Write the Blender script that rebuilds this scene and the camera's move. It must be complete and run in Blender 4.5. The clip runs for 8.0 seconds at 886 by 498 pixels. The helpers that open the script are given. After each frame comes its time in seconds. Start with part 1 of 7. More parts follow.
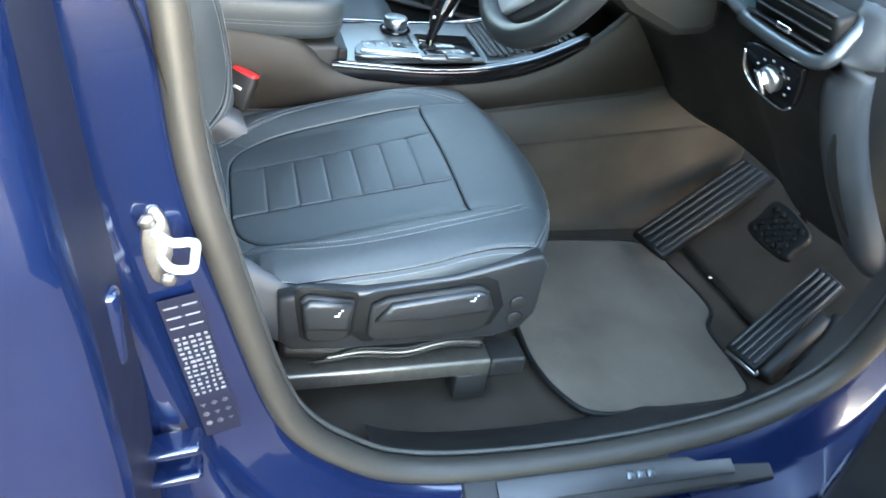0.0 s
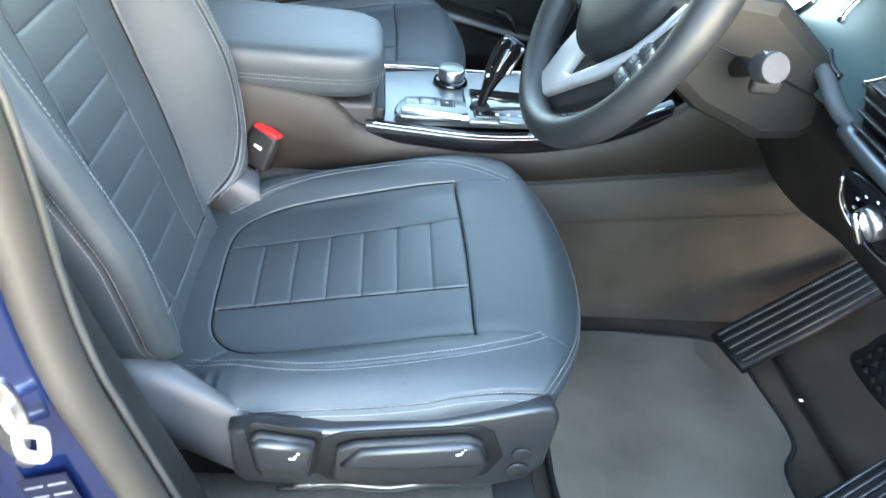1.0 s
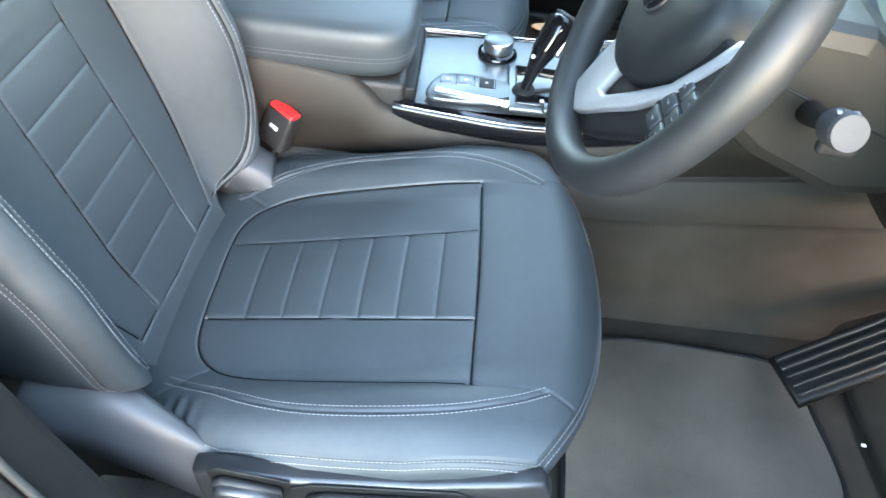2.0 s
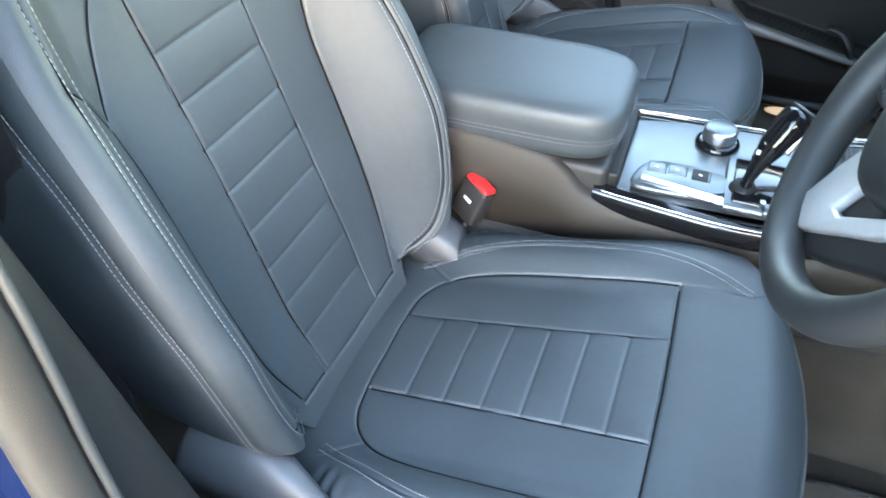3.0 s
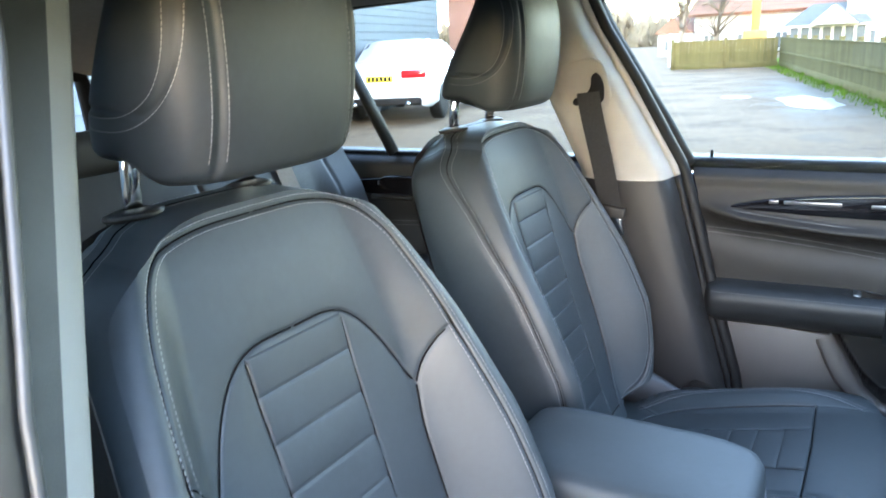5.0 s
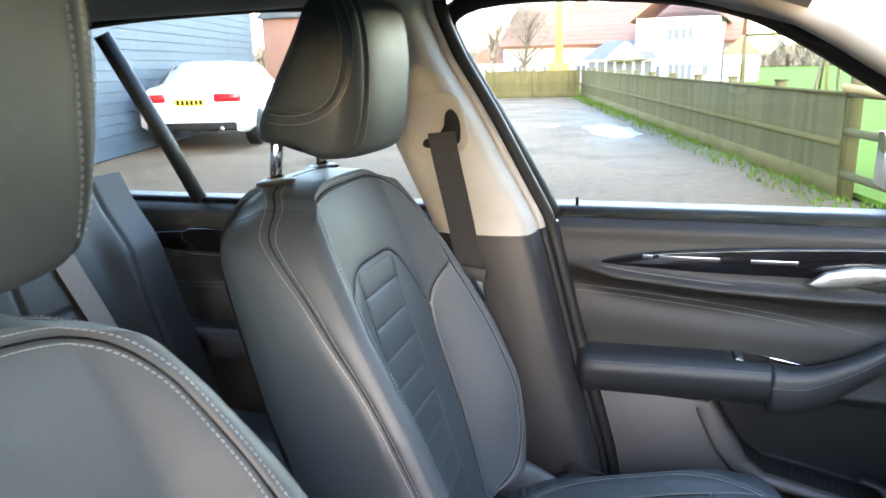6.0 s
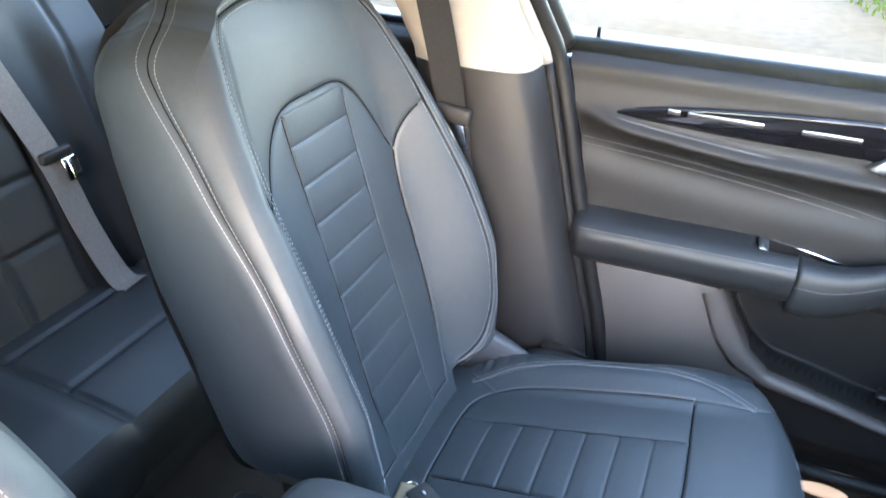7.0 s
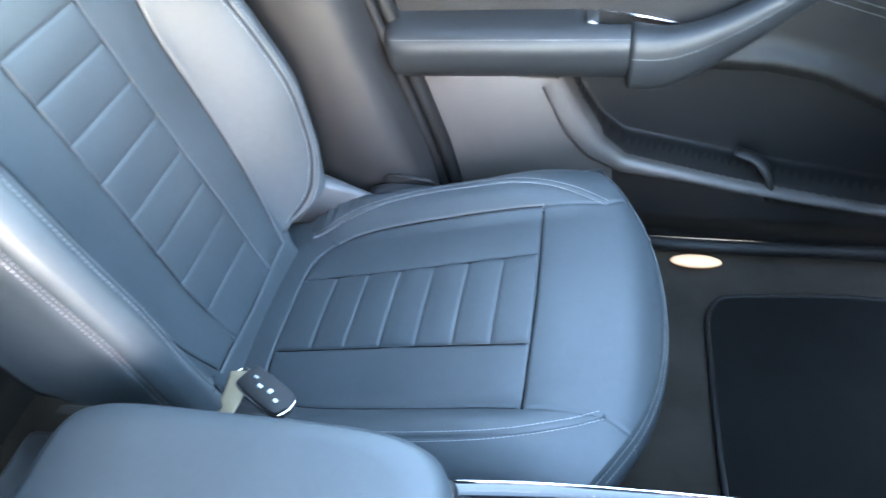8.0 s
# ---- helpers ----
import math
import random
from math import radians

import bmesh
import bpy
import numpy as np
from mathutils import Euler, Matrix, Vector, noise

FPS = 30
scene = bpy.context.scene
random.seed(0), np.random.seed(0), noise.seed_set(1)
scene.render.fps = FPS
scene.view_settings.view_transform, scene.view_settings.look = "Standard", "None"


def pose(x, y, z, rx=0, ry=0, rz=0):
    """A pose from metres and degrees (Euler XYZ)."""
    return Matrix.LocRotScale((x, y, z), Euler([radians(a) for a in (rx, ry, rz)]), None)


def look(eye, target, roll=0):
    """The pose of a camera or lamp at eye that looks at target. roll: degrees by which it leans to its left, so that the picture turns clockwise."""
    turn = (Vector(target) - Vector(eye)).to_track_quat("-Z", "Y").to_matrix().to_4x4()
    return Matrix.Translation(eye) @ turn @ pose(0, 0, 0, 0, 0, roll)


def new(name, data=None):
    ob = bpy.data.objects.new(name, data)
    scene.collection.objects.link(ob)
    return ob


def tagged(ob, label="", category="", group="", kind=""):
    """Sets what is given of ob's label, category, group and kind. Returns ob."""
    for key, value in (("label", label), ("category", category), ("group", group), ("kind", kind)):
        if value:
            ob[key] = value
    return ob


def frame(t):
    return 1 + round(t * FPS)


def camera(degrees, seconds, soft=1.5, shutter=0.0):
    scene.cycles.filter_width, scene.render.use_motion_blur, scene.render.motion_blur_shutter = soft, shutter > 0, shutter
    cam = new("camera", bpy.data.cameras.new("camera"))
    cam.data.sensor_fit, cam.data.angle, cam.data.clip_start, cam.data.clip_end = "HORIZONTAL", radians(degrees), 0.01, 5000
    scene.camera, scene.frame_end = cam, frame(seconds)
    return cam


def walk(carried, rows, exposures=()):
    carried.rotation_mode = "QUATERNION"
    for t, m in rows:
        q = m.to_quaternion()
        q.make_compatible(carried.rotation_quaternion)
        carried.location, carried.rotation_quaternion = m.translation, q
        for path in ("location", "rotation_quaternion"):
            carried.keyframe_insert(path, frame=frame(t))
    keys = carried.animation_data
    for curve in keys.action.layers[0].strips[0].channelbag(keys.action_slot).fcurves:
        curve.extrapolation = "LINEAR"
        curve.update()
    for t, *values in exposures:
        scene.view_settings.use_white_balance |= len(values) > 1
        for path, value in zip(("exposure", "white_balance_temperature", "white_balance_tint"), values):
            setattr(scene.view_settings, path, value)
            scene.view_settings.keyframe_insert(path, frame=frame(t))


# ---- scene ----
cam = camera(62.0, 8.0, shutter=0.2)
PATH = [
    (0, (0.033, -1.314, 1.238), (0.605, 0.213, 0.08), 10.2),
    (0.5, (0.175, -1.217, 1.265), (0.467, 0.345, 0.05), 11.1),
    (1, (0.211, -1.116, 1.287), (0.46, 0.446, 0.064), 8.6),
    (1.2, (0.224, -1.071, 1.296), (0.49, 0.478, 0.059), 8.4),
    (2.3, (0.323, -0.923, 1.337), (0.179, 0.424, -0.134), 5.1),
    (2.5, (0.326, -0.908, 1.326), (0.061, 0.436, -0.132), 3.3),
    (3, (0.313, -0.882, 1.325), (-0.212, 0.494, -0.028), -0.3),
    (3.5, (0.308, -0.876, 1.334), (-0.397, 0.565, 0.141), -1.9),
    (4, (0.322, -0.883, 1.338), (-0.554, 0.615, 0.343), -3.1),
    (4.5, (0.321, -0.882, 1.348), (-0.643, 0.693, 0.58), -2.8),
    (5, (0.324, -0.867, 1.367), (-0.657, 0.791, 0.834), -3.0),
    (5.2, (0.296, -0.838, 1.37), (-0.591, 0.889, 0.892), -3.0),
    (6.3, (0.158, -0.48, 1.371), (-0.336, 1.388, 0.854), -0.4),
    (6.5, (0.186, -0.404, 1.377), (-0.351, 1.413, 0.735), 1.3),
    (7, (0.224, -0.347, 1.37), (-0.392, 1.277, 0.38), 2.7),
    (7.5, (0.258, -0.332, 1.354), (-0.313, 1.178, 0.172), -0.6),
    (8, (0.321, -0.211, 1.306), (-0.029, 1.215, -0.052), -5.9),
]
walk(cam, [(t, look(eye, target, roll)) for t, eye, target, roll in PATH], ((0, 5.66, 7350, 9), (1, 6.0, 7350, 10), (2.5, 6.06, 7650, 12), (3.5, 6.06, 7050, 14), (5.0, 5.42, 6500, 16), (6.3, 5.5, 7050, 21), (7.2, 6.55, 6800, 19), (8, 6.93, 6650, 14)))

# ---- world and light ----
world = bpy.data.worlds.new("sky")
scene.world = world
world.use_nodes = True
wn = world.node_tree.nodes
sky = wn.new("ShaderNodeTexSky")
sky.sky_type, sky.sun_disc = "NISHITA", False
SUN_EL, SUN_FROM = 13.0, Vector((0.40, -1.0, 0.0)).normalized()
sky.sun_elevation = radians(SUN_EL)
sky.sun_rotation = math.atan2(SUN_FROM.x, SUN_FROM.y)
sky.air_density, sky.dust_density, sky.ozone_density = 1.0, 0.15, 1.0
wn["Background"].inputs["Strength"].default_value = 0.14
world.node_tree.links.new(sky.outputs[0], wn["Background"].inputs["Color"])
sun_data = bpy.data.lights.new("sun", "SUN")
sun_data.energy, sun_data.angle, sun_data.color = 0.14, radians(40.0), (1.0, 0.64, 0.42)
sun = new("sun", sun_data)
sun_dir = Vector((SUN_FROM.x * math.cos(radians(SUN_EL)), SUN_FROM.y * math.cos(radians(SUN_EL)), math.sin(radians(SUN_EL))))
sun.matrix_world = look(sun_dir * 30, (0, 0, 0))


# ---- materials ----
def material(name, color, rough=0.5, metal=0.0, color2=None, scale=40.0, fine=400.0, bump=0.0, bump_scale=900.0,
             coat=0.0, stretch=(1, 1, 1), per_object=0.0, rough_var=0.08, spec=0.5, sheen=0.0, space="Object"):
    """Two scales of colour variation, a roughness variation and a fine relief."""
    m = bpy.data.materials.new(name)
    m.use_nodes = True
    nt = m.node_tree
    b = nt.nodes["Principled BSDF"]
    co = nt.nodes.new("ShaderNodeTexCoord")
    mp = nt.nodes.new("ShaderNodeMapping")
    mp.inputs["Scale"].default_value = stretch
    nt.links.new(co.outputs[space], mp.inputs[0])

    def noise_of(s, detail=3.0):
        n = nt.nodes.new("ShaderNodeTexNoise")
        n.inputs["Scale"].default_value, n.inputs["Detail"].default_value = s, detail
        nt.links.new(mp.outputs[0], n.inputs["Vector"])
        return n
    n1, n2 = noise_of(scale), noise_of(fine, 2.0)
    mix = nt.nodes.new("ShaderNodeMix")
    mix.data_type = "RGBA"
    c2 = color2 or tuple(c * 0.78 for c in color)
    mix.inputs["A"].default_value, mix.inputs["B"].default_value = (*color, 1), (*c2, 1)
    add = nt.nodes.new("ShaderNodeMath")
    add.operation = "MULTIPLY_ADD"
    add.inputs[1].default_value = 0.35
    nt.links.new(n2.outputs[0], add.inputs[0])
    mul = nt.nodes.new("ShaderNodeMath")
    mul.operation = "MULTIPLY"
    mul.inputs[1].default_value = 0.65
    nt.links.new(n1.outputs[0], mul.inputs[0])
    nt.links.new(mul.outputs[0], add.inputs[2])
    ramp = nt.nodes.new("ShaderNodeMapRange")
    ramp.inputs["From Min"].default_value, ramp.inputs["From Max"].default_value = 0.3, 0.7
    nt.links.new(add.outputs[0], ramp.inputs["Value"])
    nt.links.new(ramp.outputs[0], mix.inputs["Factor"])
    out = mix.outputs["Result"]
    if per_object:
        oi = nt.nodes.new("ShaderNodeObjectInfo")
        hsv = nt.nodes.new("ShaderNodeHueSaturation")
        rg = nt.nodes.new("ShaderNodeMapRange")
        rg.inputs["To Min"].default_value, rg.inputs["To Max"].default_value = 1 - per_object, 1 + per_object
        nt.links.new(oi.outputs["Random"], rg.inputs["Value"])
        nt.links.new(rg.outputs[0], hsv.inputs["Value"])
        nt.links.new(out, hsv.inputs["Color"])
        out = hsv.outputs[0]
    nt.links.new(out, b.inputs["Base Color"])
    rr = nt.nodes.new("ShaderNodeMapRange")
    rr.inputs["To Min"].default_value, rr.inputs["To Max"].default_value = max(0.02, rough - rough_var), rough + rough_var
    nt.links.new(n1.outputs[0], rr.inputs["Value"])
    nt.links.new(rr.outputs[0], b.inputs["Roughness"])
    b.inputs["Metallic"].default_value = metal
    b.inputs["Specular IOR Level"].default_value = spec
    b.inputs["Coat Weight"].default_value = coat
    b.inputs["Coat Roughness"].default_value = 0.04
    b.inputs["Sheen Weight"].default_value = sheen
    if bump:
        n3 = noise_of(bump_scale, 2.0)
        bp = nt.nodes.new("ShaderNodeBump")
        bp.inputs["Strength"].default_value = bump
        bp.inputs["Distance"].default_value = 0.001
        nt.links.new(n3.outputs[0], bp.inputs["Height"])
        nt.links.new(bp.outputs[0], b.inputs["Normal"])
    return m


def leather_material(name, color, rough=0.42, spec=0.50):
    """Grained hide: a cell pattern for the grain and soft creases."""
    m = material(name, color, rough, color2=tuple(c * 1.35 for c in color), scale=14, fine=120, rough_var=0.06, spec=spec)
    nt = m.node_tree
    co = nt.nodes["Texture Coordinate"]
    vor = nt.nodes.new("ShaderNodeTexVoronoi")
    vor.feature = "DISTANCE_TO_EDGE"
    vor.inputs["Scale"].default_value = 620
    nt.links.new(co.outputs["Object"], vor.inputs["Vector"])
    crease = nt.nodes.new("ShaderNodeTexNoise")
    crease.inputs["Scale"].default_value, crease.inputs["Detail"].default_value = 22, 3
    nt.links.new(co.outputs["Object"], crease.inputs["Vector"])
    b1, b2 = nt.nodes.new("ShaderNodeBump"), nt.nodes.new("ShaderNodeBump")
    b1.inputs["Strength"].default_value, b1.inputs["Distance"].default_value = 0.22, 0.0006
    b2.inputs["Strength"].default_value, b2.inputs["Distance"].default_value = 0.20, 0.003
    nt.links.new(vor.outputs["Distance"], b1.inputs["Height"])
    nt.links.new(crease.outputs[0], b2.inputs["Height"])
    nt.links.new(b2.outputs[0], b1.inputs["Normal"])
    nt.links.new(b1.outputs[0], nt.nodes["Principled BSDF"].inputs["Normal"])
    return m


def glow(name, color, strength):
    m = bpy.data.materials.new(name)
    m.use_nodes = True
    b = m.node_tree.nodes["Principled BSDF"]
    b.inputs["Base Color"].default_value = (*color, 1)
    b.inputs["Emission Color"].default_value = (*color, 1)
    b.inputs["Emission Strength"].default_value = strength
    return m


def glass_material(name, tint):
    """Thin window glass: tinted, with a weak mirror image."""
    m = bpy.data.materials.new(name)
    m.use_nodes = True
    nt = m.node_tree
    nt.nodes.remove(nt.nodes["Principled BSDF"])
    tr, gl, mx = nt.nodes.new("ShaderNodeBsdfTransparent"), nt.nodes.new("ShaderNodeBsdfGlossy"), nt.nodes.new("ShaderNodeMixShader")
    tr.inputs["Color"].default_value = (*tint, 1)
    gl.inputs["Roughness"].default_value = 0.02
    mx.inputs[0].default_value = 0.035
    nt.links.new(tr.outputs[0], mx.inputs[1])
    nt.links.new(gl.outputs[0], mx.inputs[2])
    nt.links.new(mx.outputs[0], nt.nodes["Material Output"].inputs["Surface"])
    return m


M_GLASS = glass_material("tinted_window_glass", (0.80, 0.82, 0.81))
M_REARGLASS = glass_material("dark_tinted_rear_glass", (0.72, 0.745, 0.74))
M_SCREEN = glass_material("tinted_windscreen_glass", (0.80, 0.83, 0.82))
M_LEATHER = leather_material("black_leather", (0.0205, 0.0258, 0.0288), 0.53, 0.50)
# near black for the cords that imitate shade in the seam crevices
M_SEAMSHADE = material("seam_crevice_shade", (0.004, 0.004, 0.0045), 0.85, scale=300, spec=0.1)
M_DARKLEATHER = leather_material("charcoal_leather", (0.011, 0.012, 0.013), 0.48, 0.32)
M_THREAD = material("pale_thread", (0.24, 0.24, 0.24), 0.8, scale=300)
M_GREYTHREAD = material("grey_thread", (0.16, 0.16, 0.165), 0.8, scale=300)
M_PLASTIC = material("dark_soft_plastic", (0.0125, 0.012, 0.012), 0.46, color2=(0.017, 0.016, 0.0155), scale=30, fine=600, bump=0.35, bump_scale=1500, spec=0.32)
M_TRIM = material("grained_grey_plastic", (0.0080, 0.0074, 0.0069), 0.50, color2=(0.0110, 0.0101, 0.0094), scale=25, fine=500, bump=0.45, bump_scale=1400, spec=0.30)
M_GLOSS = material("piano_black", (0.005, 0.005, 0.006), 0.08, rough_var=0.03, spec=0.4)
M_CHROME = material("chrome", (0.75, 0.75, 0.76), 0.10, metal=1.0, rough_var=0.04)
M_SATIN = material("satin_metal", (0.62, 0.62, 0.63), 0.30, metal=1.0, bump=0.1)
M_STEEL = material("zinc_steel", (0.55, 0.55, 0.55), 0.35, metal=1.0, color2=(0.36, 0.35, 0.34), scale=60)
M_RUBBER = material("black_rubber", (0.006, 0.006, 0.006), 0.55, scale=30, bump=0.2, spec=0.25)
M_PILLAREDGE = material("dark_green_grey_rubber", (0.034, 0.036, 0.034), 0.5, scale=30, bump=0.2)
M_GREYRUBBER = material("grey_seal_rubber", (0.033, 0.029, 0.024), 0.50, scale=30, bump=0.2)
M_CARPET = material("charcoal_carpet", (0.027, 0.0225, 0.018), 0.95, color2=(0.051, 0.042, 0.034), scale=12, fine=700, bump=1.0, bump_scale=2200, sheen=0.0, spec=0.05)
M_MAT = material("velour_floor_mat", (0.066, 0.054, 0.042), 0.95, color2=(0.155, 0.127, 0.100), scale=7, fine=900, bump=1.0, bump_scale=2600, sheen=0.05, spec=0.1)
# darkened copy of the driver's mat, coloured for the unlit passenger footwell
M_SHADEMAT = material("shaded_velour_mat", (0.006, 0.0055, 0.0052), 0.95, color2=(0.011, 0.0105, 0.010), scale=11, fine=900, bump=1.0, bump_scale=2600, spec=0.1)
M_LOWPANEL = material("smooth_grey_door_panel", (0.060, 0.053, 0.048), 0.45, color2=(0.050, 0.045, 0.041), scale=14, fine=300, bump=0.2, bump_scale=1500)
M_LINING = material("pale_grey_fabric", (0.27, 0.255, 0.235), 0.9, color2=(0.235, 0.222, 0.205), scale=60, fine=1500, bump=0.5, bump_scale=2500)
M_PILLAR = material("pale_grey_pillar_plastic", (0.268, 0.252, 0.228), 0.64, color2=(0.24, 0.226, 0.205), scale=30, fine=900, bump=0.3, bump_scale=1600)
M_BLUE = material("dark_blue_paint", (0.0040, 0.0110, 0.046), 0.20, metal=0.3, color2=(0.0032, 0.0090, 0.038), scale=8, fine=2600, coat=1.0, rough_var=0.04)
M_ZINC = material("bright_zinc", (0.72, 0.72, 0.71), 0.38, metal=0.55, color2=(0.60, 0.60, 0.60), scale=60)
# navy for the shade painted on the door edge, and for the sticker sheet
M_NAVY = material("navy_shade_and_sticker", (0.0025, 0.004, 0.016), 0.55, scale=20, spec=0.3)
M_COLUMN = material("brown_grey_column_plastic", (0.0085, 0.0078, 0.0066), 0.5, color2=(0.0105, 0.0095, 0.008), scale=30, fine=600, bump=0.35, bump_scale=1500, spec=0.3)
M_CONSOLE = material("warm_grey_console_plastic", (0.0185, 0.0150, 0.0120), 0.52, color2=(0.0235, 0.0193, 0.0155), scale=25, fine=500, bump=0.45, bump_scale=1400, spec=0.28)
M_SPOKE = material("silver_paint", (0.46, 0.46, 0.465), 0.34, metal=0.45, scale=20)
M_RAIL = material("worn_rail_steel", (0.20, 0.18, 0.15), 0.42, metal=0.8, color2=(0.12, 0.11, 0.10), scale=40)
M_HUB = material("grained_grey_airbag_cover", (0.010, 0.012, 0.0135), 0.50, scale=30, fine=500, bump=0.35, bump_scale=1400, spec=0.30)
M_GREYSTALK = material("grey_stalk_plastic", (0.040, 0.040, 0.042), 0.55, scale=30, spec=0.2)
M_RED = material("red_button", (0.70, 0.02, 0.02), 0.35)
M_BELT = material("belt_webbing", (0.0085, 0.0085, 0.009), 0.7, scale=200, bump=0.6, bump_scale=1800)
# lighter copy of the webbing, with the light on the rear belt painted in
M_BELTLIT = material("lit_belt_webbing", (0.16, 0.15, 0.14), 0.7, scale=200, bump=0.6, bump_scale=1800)
M_PRINT = material("grey_white_print", (0.15, 0.15, 0.16), 0.6)
M_WHITEMARK = material("white_print", (0.72, 0.72, 0.72), 0.6)
M_BADGE_BLUE = material("badge_blue", (0.02, 0.22, 0.62), 0.2, coat=0.5)
M_GREYPAD = material("satin_grey_panel", (0.135, 0.150, 0.158), 0.36, metal=0.8, rough_var=0.03, scale=10)
M_HINGE = material("smooth_satin_plastic", (0.046, 0.049, 0.053), 0.48, rough_var=0.05, scale=20, spec=0.40)
# teal in the base colour stands in for sky reflected by the dial glass
M_CLUSTER = material("sky_teal_dial_glass", (0.045, 0.080, 0.080), 0.30, rough_var=0.03, scale=8, spec=1.0)
M_PANEL = material("satin_black_plastic", (0.014, 0.0145, 0.016), 0.36, color2=(0.018, 0.018, 0.019), scale=30, fine=600, bump=0.15, bump_scale=1500, spec=0.6)


# ---- builders ----
def thing(name, label, category, group="", kind=""):
    return tagged(new(name), label, category, group, kind)


def part(name, data, mat, parent, label="", smooth=True):
    """Links a bmesh or a mesh as one object under a thing or a part."""
    if isinstance(data, bmesh.types.BMesh):
        me = bpy.data.meshes.new(name)
        data.to_mesh(me)
        data.free()
    else:
        me = data
    me.materials.append(mat)
    if smooth:
        for p in me.polygons:
            p.use_smooth = True
    ob = new(name, me)
    ob.parent = parent
    if label:
        ob["label"] = label
    return ob


def structure(name, data, mat, label, category="", smooth=True):
    ob = part(name, data, mat, None, "", smooth)
    return tagged(ob, label, category or name.replace("_", " "), "", "structure")


def faces_mesh(verts, faces, name="mesh"):
    me = bpy.data.meshes.new(name)
    me.from_pydata([tuple(map(float, v)) for v in verts], [], [tuple(f) for f in faces])
    me.validate()
    return me


def grid_mesh(P, flip=False, close_u=False):
    """A sheet from an array of points, rows by columns."""
    n, m = P.shape[:2]
    idx = np.arange(n * m).reshape(n, m)
    if close_u:
        idx = np.vstack([idx, idx[:1]])
    a, b, c, d = idx[:-1, :-1], idx[:-1, 1:], idx[1:, 1:], idx[1:, :-1]
    q = np.stack([a, b, c, d] if not flip else [d, c, b, a], -1).reshape(-1, 4)
    me = bpy.data.meshes.new("sheet")
    me.from_pydata(P.reshape(-1, 3).tolist(), [], q.tolist())
    return me


def spline(pts, n=8, closed=False):
    """A smooth curve through the points, n steps between each two."""
    p = np.array(pts, float)
    k = len(p)
    out = []
    for i in range(k if closed else k - 1):
        if closed:
            a, b, c, d = p[(i - 1) % k], p[i], p[(i + 1) % k], p[(i + 2) % k]
        else:
            b, c = p[i], p[i + 1]
            a = p[i - 1] if i else 2 * b - c
            d = p[i + 2] if i + 2 < k else 2 * c - b
        for j in range(n):
            t = j / n
            out.append(0.5 * (2 * b + (c - a) * t + (2 * a - 5 * b + 4 * c - d) * t * t + (3 * b - a - 3 * c + d) * t ** 3))
    if not closed:
        out.append(p[-1])
    return np.array(out)


def tube(pts, radius=0.01, sides=12, closed=False, flat=(1.0, 1.0), up=(0, 0, 1), caps=True):
    """A swept tube; radius may be a list; flat squashes it along side and up."""
    p = np.array(pts, float)
    n = len(p)
    r = np.full(n, radius) if np.isscalar(radius) else np.array(radius, float)
    bm = bmesh.new()
    rings = []
    for i in range(n):
        if closed:
            d = p[(i + 1) % n] - p[i - 1]
        else:
            d = p[min(i + 1, n - 1)] - p[max(i - 1, 0)]
        d = d / (np.linalg.norm(d) + 1e-9)
        u = np.array(up, float)
        s = np.cross(d, u)
        if np.linalg.norm(s) < 1e-3:
            s = np.cross(d, (0.3, 1.0, 0.1))
        s /= np.linalg.norm(s)
        w = np.cross(s, d)
        ring = []
        for j in range(sides):
            a = 2 * math.pi * j / sides
            ring.append(bm.verts.new(p[i] + r[i] * (math.cos(a) * flat[0] * s + math.sin(a) * flat[1] * w)))
        rings.append(ring)
    for i in range(n if closed else n - 1):
        a, b = rings[i], rings[(i + 1) % n]
        for j in range(sides):
            k = (j + 1) % sides
            bm.faces.new((a[j], a[k], b[k], b[j]))
    if caps and not closed:
        bm.faces.new(rings[0])
        bm.faces.new(rings[-1][::-1])
    bmesh.ops.recalc_face_normals(bm, faces=bm.faces)
    return bm


def rbox(size, at=(0, 0, 0), bevel=0.004, seg=3, rot=None):
    """A box with rounded edges, centred at a place."""
    bm = bmesh.new()
    bmesh.ops.create_cube(bm, size=1.0)
    bmesh.ops.scale(bm, vec=size, verts=bm.verts)
    if bevel:
        bmesh.ops.bevel(bm, geom=list(bm.edges), offset=min(bevel, min(size) * 0.49), segments=seg, profile=0.5, affect="EDGES")
    m = Matrix.Translation(at) @ (rot.to_4x4() if rot else Matrix.Identity(4))
    bmesh.ops.transform(bm, matrix=m, verts=bm.verts)
    return bm


def prism(outline, depth, frame_m, bevel=0.002, seg=2):
    """An outline in a plane given depth along the third axis of frame_m, edges rounded."""
    bm = bmesh.new()
    vs = [bm.verts.new((x, y, 0)) for x, y in outline]
    f = bm.faces.new(vs)
    ex = bmesh.ops.extrude_face_region(bm, geom=[f])
    bmesh.ops.translate(bm, vec=(0, 0, depth), verts=[v for v in ex["geom"] if isinstance(v, bmesh.types.BMVert)])
    bmesh.ops.recalc_face_normals(bm, faces=bm.faces)
    if bevel:
        es = [e for e in bm.edges if abs(e.verts[0].co.z - e.verts[1].co.z) < 1e-6]
        bmesh.ops.bevel(bm, geom=es, offset=bevel, segments=seg, profile=0.5, affect="EDGES")
    bmesh.ops.transform(bm, matrix=frame_m, verts=bm.verts)
    return bm


